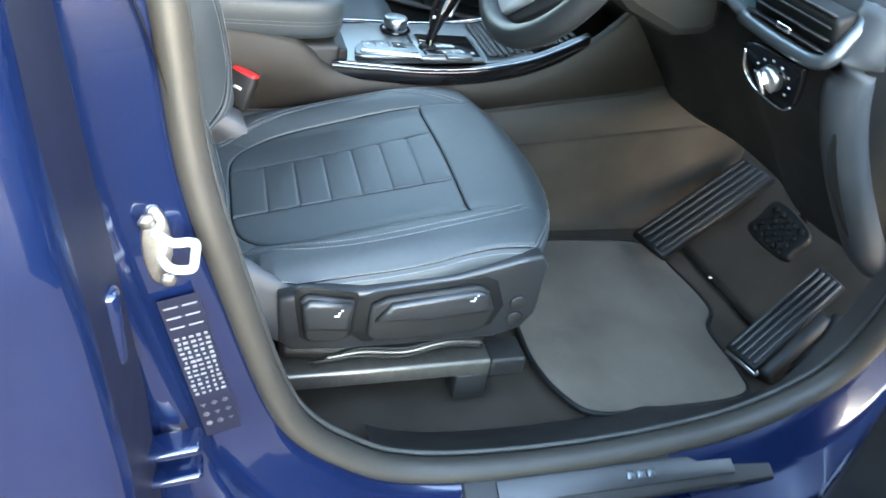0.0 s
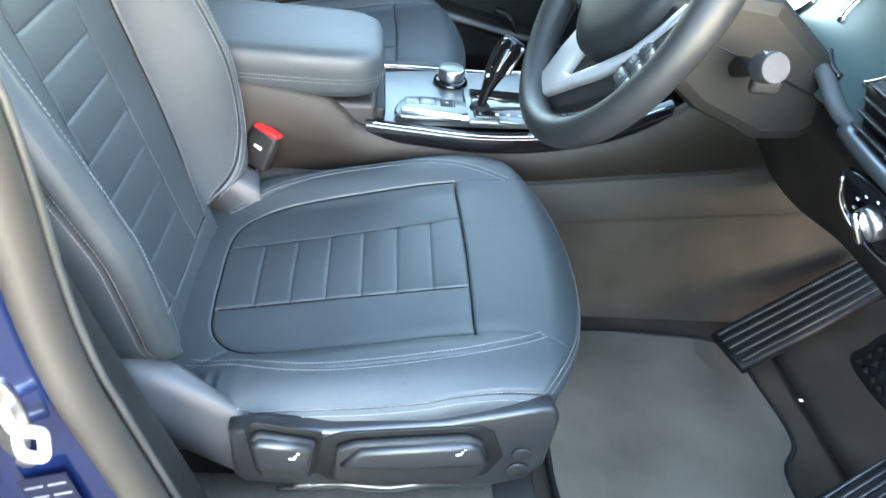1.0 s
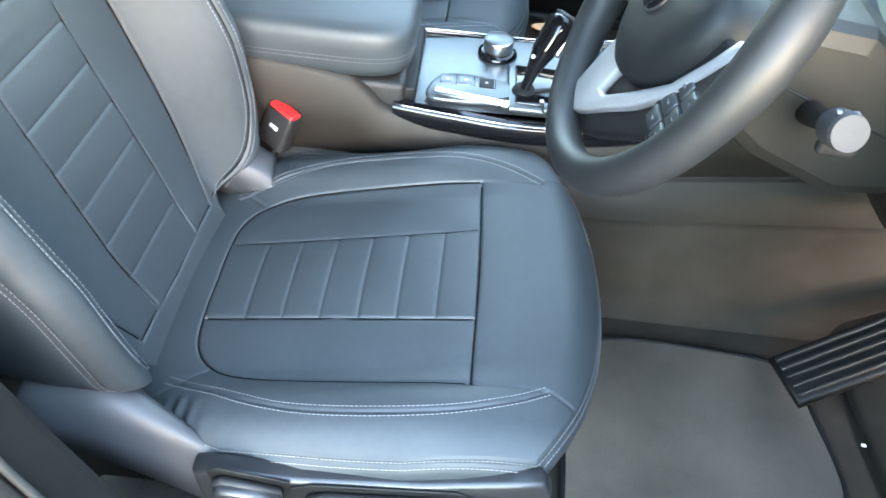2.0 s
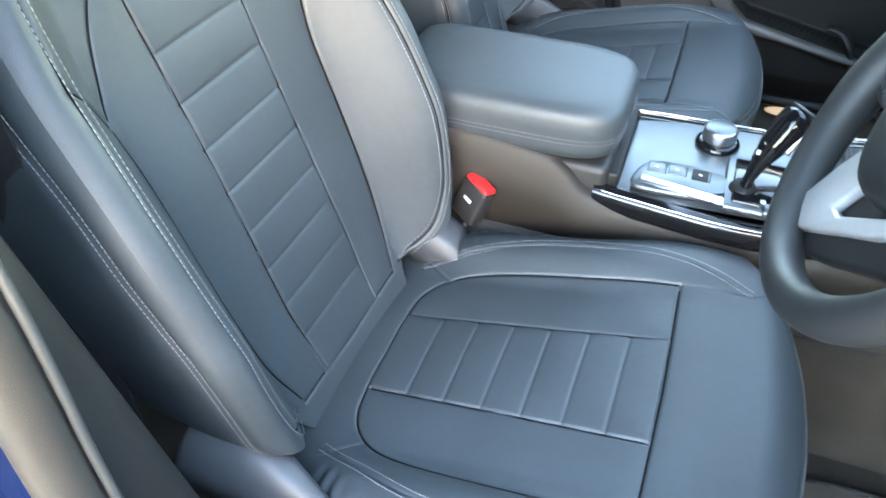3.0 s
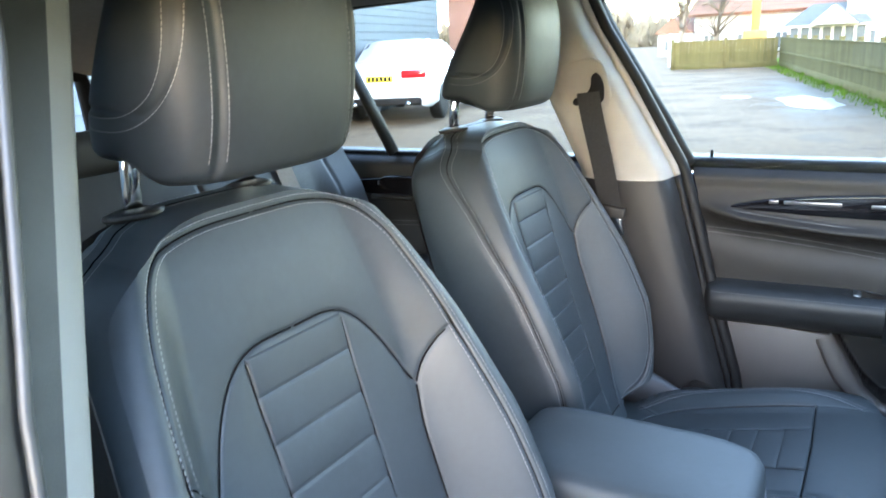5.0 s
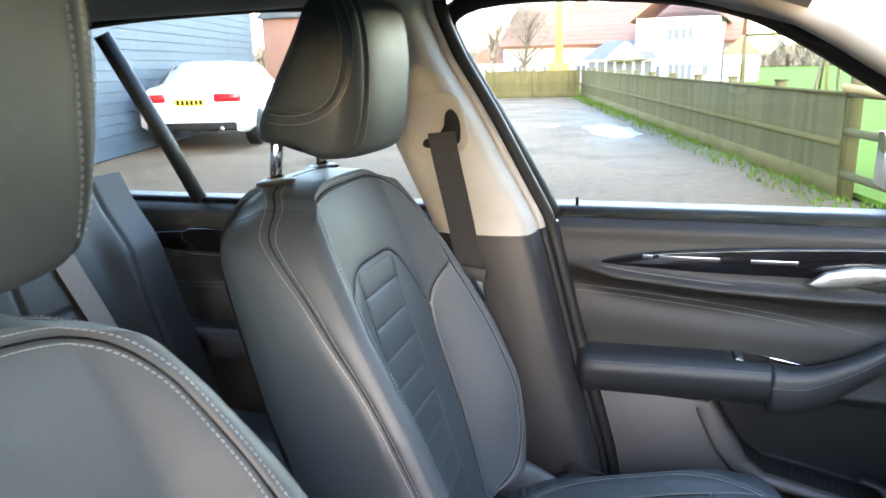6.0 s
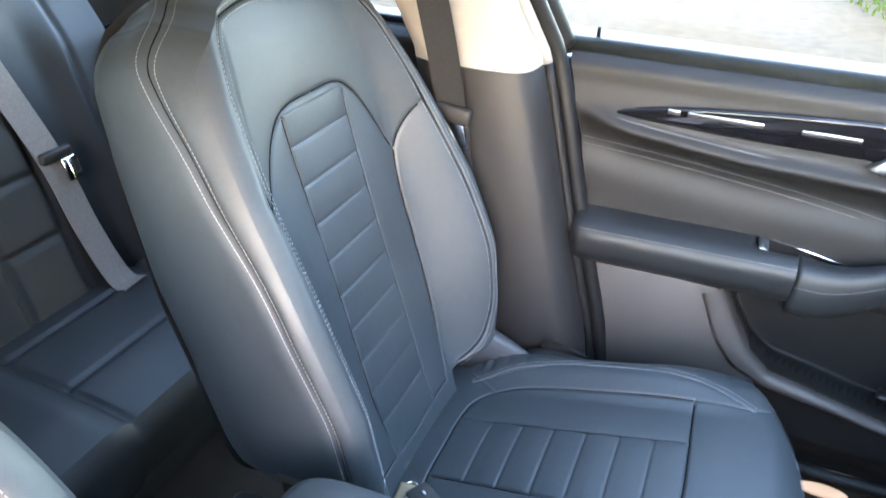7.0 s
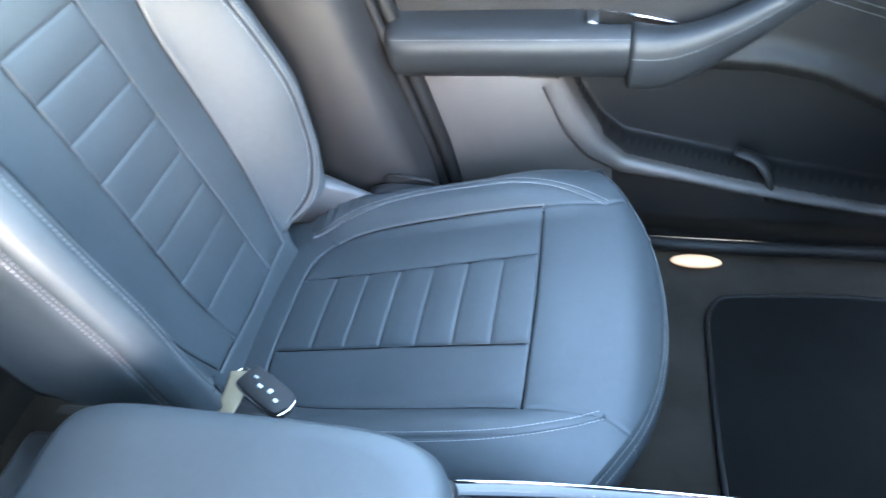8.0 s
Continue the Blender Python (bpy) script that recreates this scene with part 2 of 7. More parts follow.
def plane_frame(origin, xa, ya):
    xa, ya = Vector(xa).normalized(), Vector(ya)
    za = xa.cross(ya).normalized()
    ya = za.cross(xa)
    m = Matrix((xa, ya, za)).transposed().to_4x4()
    m.translation = origin
    return m


def lathe(profile, steps=40, frame_m=None):
    """A turned body from (radius, height) pairs round the third axis of frame_m."""
    bm = bmesh.new()
    rings = []
    for r, z in profile:
        rings.append([bm.verts.new((r * math.cos(2 * math.pi * j / steps), r * math.sin(2 * math.pi * j / steps), z)) for j in range(steps)])
    for a, b in zip(rings, rings[1:]):
        for j in range(steps):
            k = (j + 1) % steps
            bm.faces.new((a[j], a[k], b[k], b[j]))
    bm.faces.new(rings[0][::-1])
    bm.faces.new(rings[-1])
    bmesh.ops.remove_doubles(bm, verts=bm.verts, dist=1e-6)
    bmesh.ops.recalc_face_normals(bm, faces=bm.faces)
    if frame_m is not None:
        bmesh.ops.transform(bm, matrix=frame_m, verts=bm.verts)
    return bm


def smooth01(t):
    t = np.clip(t, 0, 1)
    return t * t * (3 - 2 * t)


def seg_dist(px, py, poly):
    """Distance from points to a polyline."""
    best = np.full(px.shape, 9.0)
    for (ax, ay), (bx, by) in zip(poly[:-1], poly[1:]):
        dx, dy = bx - ax, by - ay
        L = dx * dx + dy * dy + 1e-12
        t = np.clip(((px - ax) * dx + (py - ay) * dy) / L, 0, 1)
        best = np.minimum(best, np.hypot(px - ax - t * dx, py - ay - t * dy))
    return best


def resample(poly, step):
    p = np.array(poly, float)
    L = np.concatenate([[0], np.cumsum(np.linalg.norm(np.diff(p, axis=0), axis=1))])
    s = np.arange(step / 2, L[-1], step)
    return np.stack([np.interp(s, L, p[:, i]) for i in range(p.shape[1])], -1)


def stitches(points, normals, length=0.0034, width=0.00078):
    """A run of short raised threads along a line of points."""
    V, F = [], []
    n = len(points)
    for i in range(n):
        d = points[min(i + 1, n - 1)] - points[max(i - 1, 0)]
        d = d / (np.linalg.norm(d) + 1e-9)
        nn = normals[i] / (np.linalg.norm(normals[i]) + 1e-9)
        s = np.cross(nn, d)
        c = points[i] + nn * 0.0004
        k = len(V)
        for a, b, h in ((-.5, -.5, 0), (.5, -.5, 0), (.5, .5, 0), (-.5, .5, 0), (-.32, 0, 1), (.32, 0, 1)):
            V.append(c + d * a * length + s * b * width + nn * h * width * 0.8)
        F += [(k, k + 1, k + 5, k + 4), (k + 2, k + 3, k + 4, k + 5), (k + 1, k + 2, k + 5), (k + 3, k, k + 4)]
    return faces_mesh(V, F)


# ---- front seats ----
# Seat space: x ahead, v across from the seat's middle, z up; both seats share it.
def cushion_point(x, v):
    """The cushion's upper surface, without its seams."""
    z = 0.70 + (x - 0.36) * 0.22
    f = np.clip(x - 0.36, 0, 1)
    z = z - 0.9 * f * f * 1.6
    av = np.abs(v)
    lift = 0.020 * smooth01((av - 0.13) / 0.055) * smooth01((0.465 - x) / 0.17) * smooth01((x - 0.0) / 0.10)
    crown = 0.006 * (1 - (v / 0.16) ** 2) * (av < 0.16)
    edge = np.clip(av - 0.195, 0, 1)
    z = z + lift + crown * 0.6 - 14.0 * edge ** 2 * (1 - 0.55 * smooth01((x - 0.22) / 0.18))
    fe = np.clip(x - 0.455 + 0.55 * v * v, 0, 1)
    return np.stack([x + 0 * v, v + 0 * x, z - 9.0 * fe ** 2], -1)


def front_edge(v):
    return 0.497 - 0.9 * v ** 2 - 9.0 * v ** 4


def cushion_half(x):
    return np.interp(x, [-0.06, 0.03, 0.12, 0.30, 0.42, 0.50], [0.190, 0.205, 0.226, 0.236, 0.232, 0.225])


BACK_Z = [0.56, 0.66, 0.75, 0.85, 0.95, 1.07, 1.15, 1.20, 1.24]
BACK_SEAM = [0.150, 0.178, 0.198, 0.209, 0.209, 0.194, 0.172, 0.148, 0.125]
BACK_PEAK = [0.020, 0.050, 0.076, 0.092, 0.080, 0.050, 0.027, 0.014, 0.008]
SIDE_Z, SIDE_DEEP = [0.57, 0.70, 0.87, 1.07, 1.15, 1.24], [0.130, 0.122, 0.104, 0.114, 0.122, 0.118]


def eased(z, zs, vals):
    """A rounded course through the given heights, without kinks."""
    g = np.linspace(0.40, 1.40, 501)
    y = np.interp(g, zs, vals)
    k = np.exp(-(np.arange(-20, 21) / 9.0) ** 2)
    y = np.convolve(np.pad(y, 20, mode="edge"), k / k.sum(), mode="valid")
    return np.interp(z, g, y)


def back_point(v, z):
    """The backrest's face, without its seams; leaning back."""
    x = -0.005 - 0.31 * (z - 0.67) + 0.030 * smooth01((0.74 - z) / 0.18) * 0.4 - 0.5 * np.clip(z - 1.17, 0, 1) ** 1.5
    av = np.abs(v)
    peak, seam = eased(z, BACK_Z, BACK_PEAK), eased(z, BACK_Z, BACK_SEAM)
    inner = np.interp(z, [0.6, 0.9, 1.05, 1.25], [0.125, 0.130, 0.135, 0.10])
    up = peak * smooth01((av - inner) / (seam - inner + 0.004)) ** 0.9
    hollow = 0.010 * (1 - np.clip(av / 0.13, 0, 1) ** 2) * smooth01((1.14 - z) / 0.1)
    roll = np.clip(av - seam, 0, 1)
    return np.stack([x + up - hollow * 0.5 - eased(z, [0.85, 1.0, 1.10, 1.18], [22.0, 26.0, 34.0, 60.0]) * roll ** 2, v + 0 * z, z + 0 * v], -1)


def back_half(z):
    return eased(z, BACK_Z, BACK_SEAM) + 0.017


def mirrored(line):
    return [(a, -b) for a, b in line]


# seams of the cushion as lines in (x, v), of the backrest as lines in (z, v)
C_INSERT = [tuple(p) for p in spline([(0.357, 0.156), (0.24, 0.153), (0.13, 0.146), (0.078, 0.130), (0.052, 0.098), (0.046, 0.05), (0.046, 0.0)], 6)]
C_INSERT = C_INSERT + [(a, -b) for a, b in C_INSERT[::-1]]
C_FRONT = [(0.357, -0.157), (0.360, 0.0), (0.357, 0.157)]
C_RIB = [(0.050, 0.060), (0.20, 0.064), (0.357, 0.070)]
C_DIV = [0.052 + 0.0437 * i for i in range(1, 7)]
C_BOL = [tuple(p) for p in spline([(0.035, 0.148), (0.098, 0.174), (0.18, 0.194), (0.29, 0.198), (0.35, 0.192), (0.40, 0.177), (0.435, 0.160)], 6)]
C_EAR = [(0.357, 0.156), (0.40, 0.158), (0.435, 0.160), (0.465, 0.176)]
C_CORNER = [(0.075, 0.132), (0.050, 0.150), (0.030, 0.165)]
B_RIB = [(1.103, 0.066), (1.02, 0.064), (0.93, 0.063), (0.84, 0.064), (0.74, 0.066), (0.655, 0.060)]
B_DIV = [1.068 - 0.0455 * i for i in range(9)]
B_ARCH = [tuple(p) for p in spline([(1.113, 0.0), (1.112, 0.05), (1.098, 0.082), (1.062, 0.112), (1.000, 0.142)], 6)]
B_SIDE = [tuple(p) for p in spline([(1.000, 0.142), (0.95, 0.136), (0.88, 0.135), (0.80, 0.134), (0.72, 0.128), (0.66, 0.112)], 6)]
B_TRI = [tuple(p) for p in spline([(1.000, 0.142), (1.024, 0.153), (1.046, 0.168), (1.062, 0.184)], 5)]
B_OUT = [tuple(p) for p in spline([(1.223, 0.0), (1.221, 0.07), (1.208, 0.122), (1.180, 0.150), (1.14, 0.167), (1.07, 0.184), (0.95, 0.199), (0.85, 0.201), (0.77, 0.194), (0.72, 0.180), (0.69, 0.163), (0.668, 0.140)], 6)]


def sheet_normals(P):
    du, dv = np.gradient(P, axis=0), np.gradient(P, axis=1)
    n = np.cross(du, dv)
    return n / (np.linalg.norm(n, axis=-1, keepdims=True) + 1e-12)


def split_sheet(P, cls, names, mat, parent, flip=False):
    """One part for every class of cells of the sheet."""
    n, m = P.shape[:2]
    V = P.reshape(-1, 3)
    idx = np.arange(n * m).reshape(n, m)
    q = np.stack([idx[:-1, :-1], idx[:-1, 1:], idx[1:, 1:], idx[1:, :-1]], -1).reshape(-1, 4)
    if flip:
        q = q[:, ::-1]
    cc = cls[:-1, :-1].ravel()
    for k, name in names:
        sel = q[cc == k]
        if not len(sel):
            continue
        used, inv = np.unique(sel, return_inverse=True)
        me = bpy.data.meshes.new(name)
        me.from_pydata(V[used].tolist(), [], inv.reshape(-1, 4).tolist())
        part(name, me, mat, parent)


def closed_loft(rows):
    """A solid through a row of closed outlines, with both ends capped."""
    n, m = len(rows), len(rows[0])
    faces = [(i * m + j, i * m + (j + 1) % m, (i + 1) * m + (j + 1) % m, (i + 1) * m + j) for i in range(n - 1) for j in range(m)]
    faces += [tuple(range(m)), tuple(range((n - 1) * m, n * m))]
    bm = bmesh.new()
    bm.from_mesh(faces_mesh([p for r in rows for p in r], faces))
    bmesh.ops.recalc_face_normals(bm, faces=bm.faces)
    return bm


def groove(d, depth, width):
    return -depth * np.exp(-(d / width) ** 2)


def seat_stitch_line(fn, line, swap=False):
    """Points and normals of a seam on the seat, for its threads."""
    p = resample(line, 0.0046)
    a, b = (p[:, 0], p[:, 1]) if not swap else (p[:, 1], p[:, 0])
    e = 0.002
    c, ca, cb = fn(a, b), fn(a + e, b), fn(a, b + e)
    n = np.cross(ca - c, cb - c)
    return c, n


def seam_shade(fn, line, radius, sink, facing, swap=False):
    """A black cord at the bottom of a seam, drawn for the shade of its crevice."""
    c, n = seat_stitch_line(fn, line, swap)
    n = n * np.sign(n[:, facing:facing + 1])
    n = n / (np.linalg.norm(n, axis=1, keepdims=True) + 1e-12)
    return tube(c[::2] + n[::2] * sink, radius, 6)


def offset_line(line, d):
    p = np.array(line, float)
    t = np.gradient(p, axis=0)
    t /= np.linalg.norm(t, axis=1, keepdims=True) + 1e-9
    return [tuple(q) for q in p + d * np.stack([-t[:, 1], t[:, 0]], -1)]


# headrest: deep at its foot, with a seam down each front edge and a curved one on each cheek
HEAD_N, HEAD_M, HEAD_E, HEAD_SEAM = 240, 110, 3.3, 0.084
HEAD_SIDE = [tuple(p) for p in spline([(-0.134, 1.462), (-0.122, 1.42), (-0.126, 1.372), (-0.144, 1.338), (-0.178, 1.321), (-0.222, 1.320), (-0.272, 1.329)], 6)]


def headrest_size(z):
    """Middle, half-depth and half-width of the headrest at a height."""
    t = np.clip((np.asarray(z) - 1.266) / 0.205, 0, 1)
    fore = -0.101 - 0.020 * (1 - t) ** 5 - 0.012 * np.clip((t - 0.5) / 0.5, 0, 1) ** 2.5
    rear = -0.286 + 0.092 * smooth01(0.08 + 0.86 * t) + 0.008 * (1 - t) ** 6
    half = 0.121 * (1 - 0.10 * np.abs(2 * (t - 0.42)) ** 3) * (0.96 + 0.04 * np.sin(math.pi * np.clip(t, 0, 1)))
    return (fore + rear) / 2, (fore - rear) / 2, half


def headrest_shell(n, m):
    a = np.linspace(0, 2 * math.pi, n + 1)[:-1]
    ca, sa = np.cos(a), np.sin(a)
    rows = []
    for t in np.linspace(0, 1, m):
        z = 1.266 + 0.205 * t
        cx, dpt, w = headrest_size(z)
        k = max(0.0, (0.07 - t) / 0.07, (t - 0.90) / 0.10)
        d2, w2 = dpt - 0.016 * (1 - math.sqrt(max(0.0, 1 - k * k))), w - 0.018 * (1 - math.sqrt(max(0.0, 1 - k * k)))
        ex = 2 / HEAD_E
        x = cx + d2 * np.sign(ca) * np.abs(ca) ** ex
        y = w2 * np.sign(sa) * np.abs(sa) ** ex
        dent = np.where(ca > 0, 0.0030 * np.exp(-((np.abs(y) - HEAD_SEAM) / 0.0036) ** 2), 0)
        cheek = np.where(np.abs(y) > 0.085, 0.0026 * np.exp(-(seg_dist(x, np.full_like(x, z), HEAD_SIDE) / 0.0036) ** 2), 0)
        low = (1 - t) ** 2 * 0.019 * smooth01((cx + dpt - 0.045 - x) / 0.05)
        rows.append(np.stack([x - dent, y - np.sign(y) * (cheek + 0.5 * dent), z + low], -1))
    return np.stack(rows, 1)


def build_seat(name, label, outer, twist=0.0):
    """A leather bucket seat; outer is the side (-1 or 1) that carries the switch panel, twist the backrest's slight turn."""
    seat = thing(name, label, "car seat", "front seats")
    # cushion
    nu, ns = 430, 340
    u, s = np.linspace(0, 1, nu)[:, None], np.linspace(-1, 1, ns)[None, :]
    v0 = s * 0.232
    x = -0.06 + u * (front_edge(v0) + 0.06)
    v = s * cushion_half(x)
    P = cushion_point(x, v)
    av = np.abs(v)
    seams = [C_INSERT, C_FRONT[:], C_RIB, mirrored(C_RIB)]
    faint = np.minimum.reduce([seg_dist(x, v, l) for l in (C_EAR, mirrored(C_EAR), C_CORNER, mirrored(C_CORNER))])
    d = np.minimum.reduce([seg_dist(x, v, l) for l in seams])
    dz = groove(d, 0.0021, 0.0018) + 0.0024 * (1 - np.exp(-d / 0.016))
    dz += groove(faint, 0.0014, 0.0022)
    dd = np.minimum.reduce([seg_dist(x, v, [(a, -0.066), (a + 0.002, 0.066)]) for a in C_DIV])
    inside = (av < np.interp(x, [0.05, 0.357], [0.060, 0.070])) & (x > 0.047) & (x < 0.358)
    dz += np.where(inside, groove(dd, 0.0009, 0.0018) + 0.0016 * (1 - np.exp(-dd / 0.013)), 0)
    db = np.minimum(seg_dist(x, v, C_BOL), seg_dist(x, v, mirrored(C_BOL)))
    dz += groove(db, 0.0024, 0.0016)
    # gathered leather at the rear corners
    pk = smooth01((av - 0.165) / 0.03) * np.exp(-((x - 0.055) / 0.040) ** 2)
    dz += 0.0022 * pk * np.sin(2 * math.pi * (x / 0.017 + 3.0 * av)) * (0.6 + 0.4 * np.sin(90 * x + 20 * v))
    N = sheet_normals(P)
    P = P + N * dz[..., None] * np.sign(N[..., 2:3])
    cls = np.zeros(P.shape[:2], int)
    cls[...] = 1
    cls[x > 0.359] = 2
    ins_half = np.interp(x, [0.046, 0.052, 0.078, 0.13, 0.24, 0.357], [0.0, 0.098, 0.130, 0.146, 0.153, 0.156])
    ins = (x > 0.046) & (x <= 0.359) & (av < ins_half)
    cls[ins & (v > 0)] = 3
    cls[ins & (v <= 0)] = 4
    bol = ~ins & (x > 0.05) & (av > 0.12) & ((x <= 0.359) | (av > 0.162))
    cls[bol & (v > 0)] = 5
    cls[bol & (v < 0)] = 6
    cls[inside] = 10 + np.clip(((x - 0.052) / 0.0437).astype(int), 0, 6)[inside]
    names = [(1, "rear_roll"), (2, "front_panel"), (3, "insert_panel"), (4, "insert_panel"), (5, "side_bolster"), (6, "side_bolster")]
    names += [(10 + i, "ribbed_segment") for i in range(7)]
    cush = part("cushion", rbox((0.40, 0.40, 0.05), (0.22, 0, 0.60), 0.02), M_LEATHER, seat)
    split_sheet(P, cls, names, M_LEATHER, cush)
    for line in (C_INSERT, C_FRONT, C_RIB, mirrored(C_RIB)):
        part("seam", seam_shade(cushion_point, line, 0.0012, -0.0016, 2), M_SEAMSHADE, cush, "black cord for the shade in a seam")
    for a in C_DIV:
        part("seam", seam_shade(cushion_point, [(a, -0.064), (a + 0.002, 0.064)], 0.0006, -0.0009, 2), M_SEAMSHADE, cush, "black cord for the shade in a seam")
    # skirt round the cushion: two rolls with a stitched seam between them
    rim = np.concatenate([P[:, 0], P[-1, 1:], P[::-1, -1][1:]])
    k = np.linspace(0, 1, len(rim))
    c0 = np.array([0.2, 0.0, 0.0])
    out = rim - c0
    out[:, 2] = 0
    tang = np.gradient(rim, axis=0)
    nrm = np.stack([tang[:, 1], -tang[:, 0], 0 * tang[:, 0]], -1)
    nrm /= np.linalg.norm(nrm, axis=1, keepdims=True) + 1e-9
    nrm *= np.sign((nrm * out).sum(1))[:, None]
    prof = [(0, 0), (0.0018, -0.0016), (0.0030, -0.0032), (0.0036, -0.0050), (0.0012, -0.0072), (0.0046, -0.0094), (0.0066, -0.0116), (0.0095, -0.017),
            (0.0115, -0.025), (0.011, -0.034), (0.006, -0.048), (-0.004, -0.066), (-0.02, -0.085)]
    fore = smooth01((rim[:, 0] - 0.30) / 0.15)
    pk = np.exp(-((rim[:, 0] - 0.055) / 0.040) ** 2) * np.sin(2 * math.pi * rim[:, 0] / 0.016) * 0.0025
    rows = [rim + nrm * (a + pk * min(1, -b / 0.02) * (b > -0.06))[:, None] + np.array([0, 0, 1]) * b * (0.90 + 0.25 * fore)[:, None] for a, b in prof]
    part("cushion_skirt", grid_mesh(np.stack(rows, 1)), M_LEATHER, cush)
    part("seam", tube(rows[4][::3], 0.0011, 6), M_SEAMSHADE, cush, "black cord for the shade in a seam")
    for row, off in ((2, 0.0), (6, 0.0)):
        pts = resample(rows[row] + nrm * 0.0008, 0.0046)
        nn = np.repeat(np.array([[0, 0, 1.0]]), len(pts), 0) * 0.3
        o = pts - c0
        o[:, 2] = 0
        part("stitching", stitches(pts, nn + o / (np.linalg.norm(o, axis=1, keepdims=True))), M_THREAD, cush, "pale grey thread")
    # threads beside the seams
    for line in (C_BOL, mirrored(C_BOL)):
        for o in (0.0048, -0.0048):
            c, n = seat_stitch_line(cushion_point, offset_line(line, o))
            n *= np.sign(n[:, 2:3])
            part("stitching", stitches(c + n / np.linalg.norm(n, axis=1, keepdims=True) * 0.0040, n), M_THREAD, cush, "pale grey thread")
    # backrest
    nz, nv = 460, 340
    u, s = np.linspace(0, 1, nz)[:, None], np.linspace(-1, 1, nv)[None, :]
    top = 1.233 - 0.027 * np.abs(s) ** 4
    zb = 0.575 + 0.070 * smooth01((np.abs(s) - 0.86) / 0.14)
    z = zb + u * (top - zb)
    v = s * (back_half(z) - 0.026 * np.clip((z - 1.165) / 0.05, 0, 1) ** 2 - 0.058 * np.clip((0.745 - z) / 0.085, 0, 1) ** 2.2)
    P = back_point(v, z)
    av = np.abs(v)
    P[..., 0] -= 15.0 * np.clip(zb + 0.050 - z, 0, 1) ** 2 * smooth01((av - 0.12) / 0.04)
    rl = [tuple(r) for r in B_RIB]
    seams = [rl, mirrored(rl), B_ARCH, mirrored(B_ARCH), B_SIDE, mirrored(B_SIDE), B_TRI, mirrored(B_TRI)]
    seams.append([(0.655, -0.112), (0.648, 0.0), (0.655, 0.112)])
    d = np.minimum.reduce([seg_dist(z, v, l) for l in seams])
    dn = groove(d, 0.0021, 0.0018) + 0.0024 * (1 - np.exp(-d / 0.016))
    inside = (av < 0.065) & (z < 1.105) & (z > 0.65)
    dd = np.min(np.stack([np.abs(z - (a + 0.00 * v)) for a in B_DIV]), 0)
    dn += np.where(inside, groove(dd, 0.0009, 0.0018) + 0.0016 * (1 - np.exp(-dd / 0.013)), 0)
    db = np.minimum(seg_dist(z, v, B_OUT), seg_dist(z, v, mirrored(B_OUT)))
    dn += groove(db, 0.0024, 0.0016)
    N = sheet_normals(P)
    P = P + N * dn[..., None] * np.sign(N[..., 0:1])
    cls = np.full(P.shape[:2], 1)
    ins_half = np.interp(z, [0.655, 0.72, 0.88, 0.95, 1.0, 1.062, 1.098, 1.113], [0.112, 0.128, 0.135, 0.136, 0.142, 0.112, 0.082, 0.0])
    ins = (z > 0.65) & (z < 1.113) & (av < ins_half)
    low = ~ins & (z < 1.0 + (av - 0.142) * 1.25)
    cls[low & (v > 0)] = 3
    cls[low & (v <= 0)] = 4
    cls[ins & (v > 0)] = 5
    cls[ins & (v <= 0)] = 6
    cls[inside] = 10 + np.clip(((1.1135 - z) / 0.0455).astype(int), 0, 9)[inside]
    names = [(1, "shoulder_panel"), (3, "side_bolster"), (4, "side_bolster"), (5, "insert_panel"), (6, "insert_panel")]
    names += [(10 + i, "ribbed_segment") for i in range(10)]
    thick = np.interp(z, SIDE_Z, SIDE_DEEP)
    face0 = -0.005 - 0.31 * (z - 0.67)
    back = part("backrest", grid_mesh(np.stack([face0[:, ::8] - thick[:, ::8] + 0 * v[:, ::8], 0.99 * v[:, ::8], z[:, ::8] - 0.012], -1), flip=False), M_PLASTIC, seat,
                "dark plastic seat back shell")
    split_sheet(P, cls, names, M_LEATHER, back, flip=True)
    rim = np.concatenate([P[:, 0], P[-1, 1:], P[::-1, -1][1:]])
    rz = np.concatenate([z[:, 0], np.broadcast_to(z, P.shape[:2])[-1, 1:], z[::-1, -1][1:]])
    rth = np.interp(rz, SIDE_Z, SIDE_DEEP)
    rv = rim[:, 1]
    tang = np.gradient(rim, axis=0)
    nrm = np.stack([0 * rv, tang[:, 2], -tang[:, 1]], -1)
    nrm /= np.linalg.norm(nrm, axis=1, keepdims=True) + 1e-9
    kk = np.exp(-(np.arange(-14, 15) / 6.0) ** 2)
    nrm = np.stack([np.convolve(np.pad(nrm[:, i], 14, mode="edge"), kk / kk.sum(), mode="valid") for i in range(3)], -1)
    nrm /= np.linalg.norm(nrm, axis=1, keepdims=True) + 1e-9
    ctr = np.array([0, 0, 0.92])
    nrm *= np.sign((nrm * (rim - ctr)).sum(1))[:, None]
    end_x = -0.005 - 0.31 * (rz - 0.67) - rth
    rows = []
    for f, back_by, bulge in ((0, 0, 0), (0, 0.004, 0.0035), (0, 0.009, 0.0060), (0, 0.012, 0.0068), (0, 0.0148, 0.0070), (0, 0.0185, 0.0030), (0, 0.0222, 0.0074), (0.10, 0.024, 0.0090), (0.3, 0.024, 0.010), (0.7, 0.024, 0.007), (0.92, 0.024, 0.001), (1.0, 0.024, -0.006)):
        r = rim + nrm * bulge
        wide = eased(rz, [0.70, 0.85, 1.0, 1.12, 1.20], [1.0, 1.0, 1.25, 2.2, 3.2])
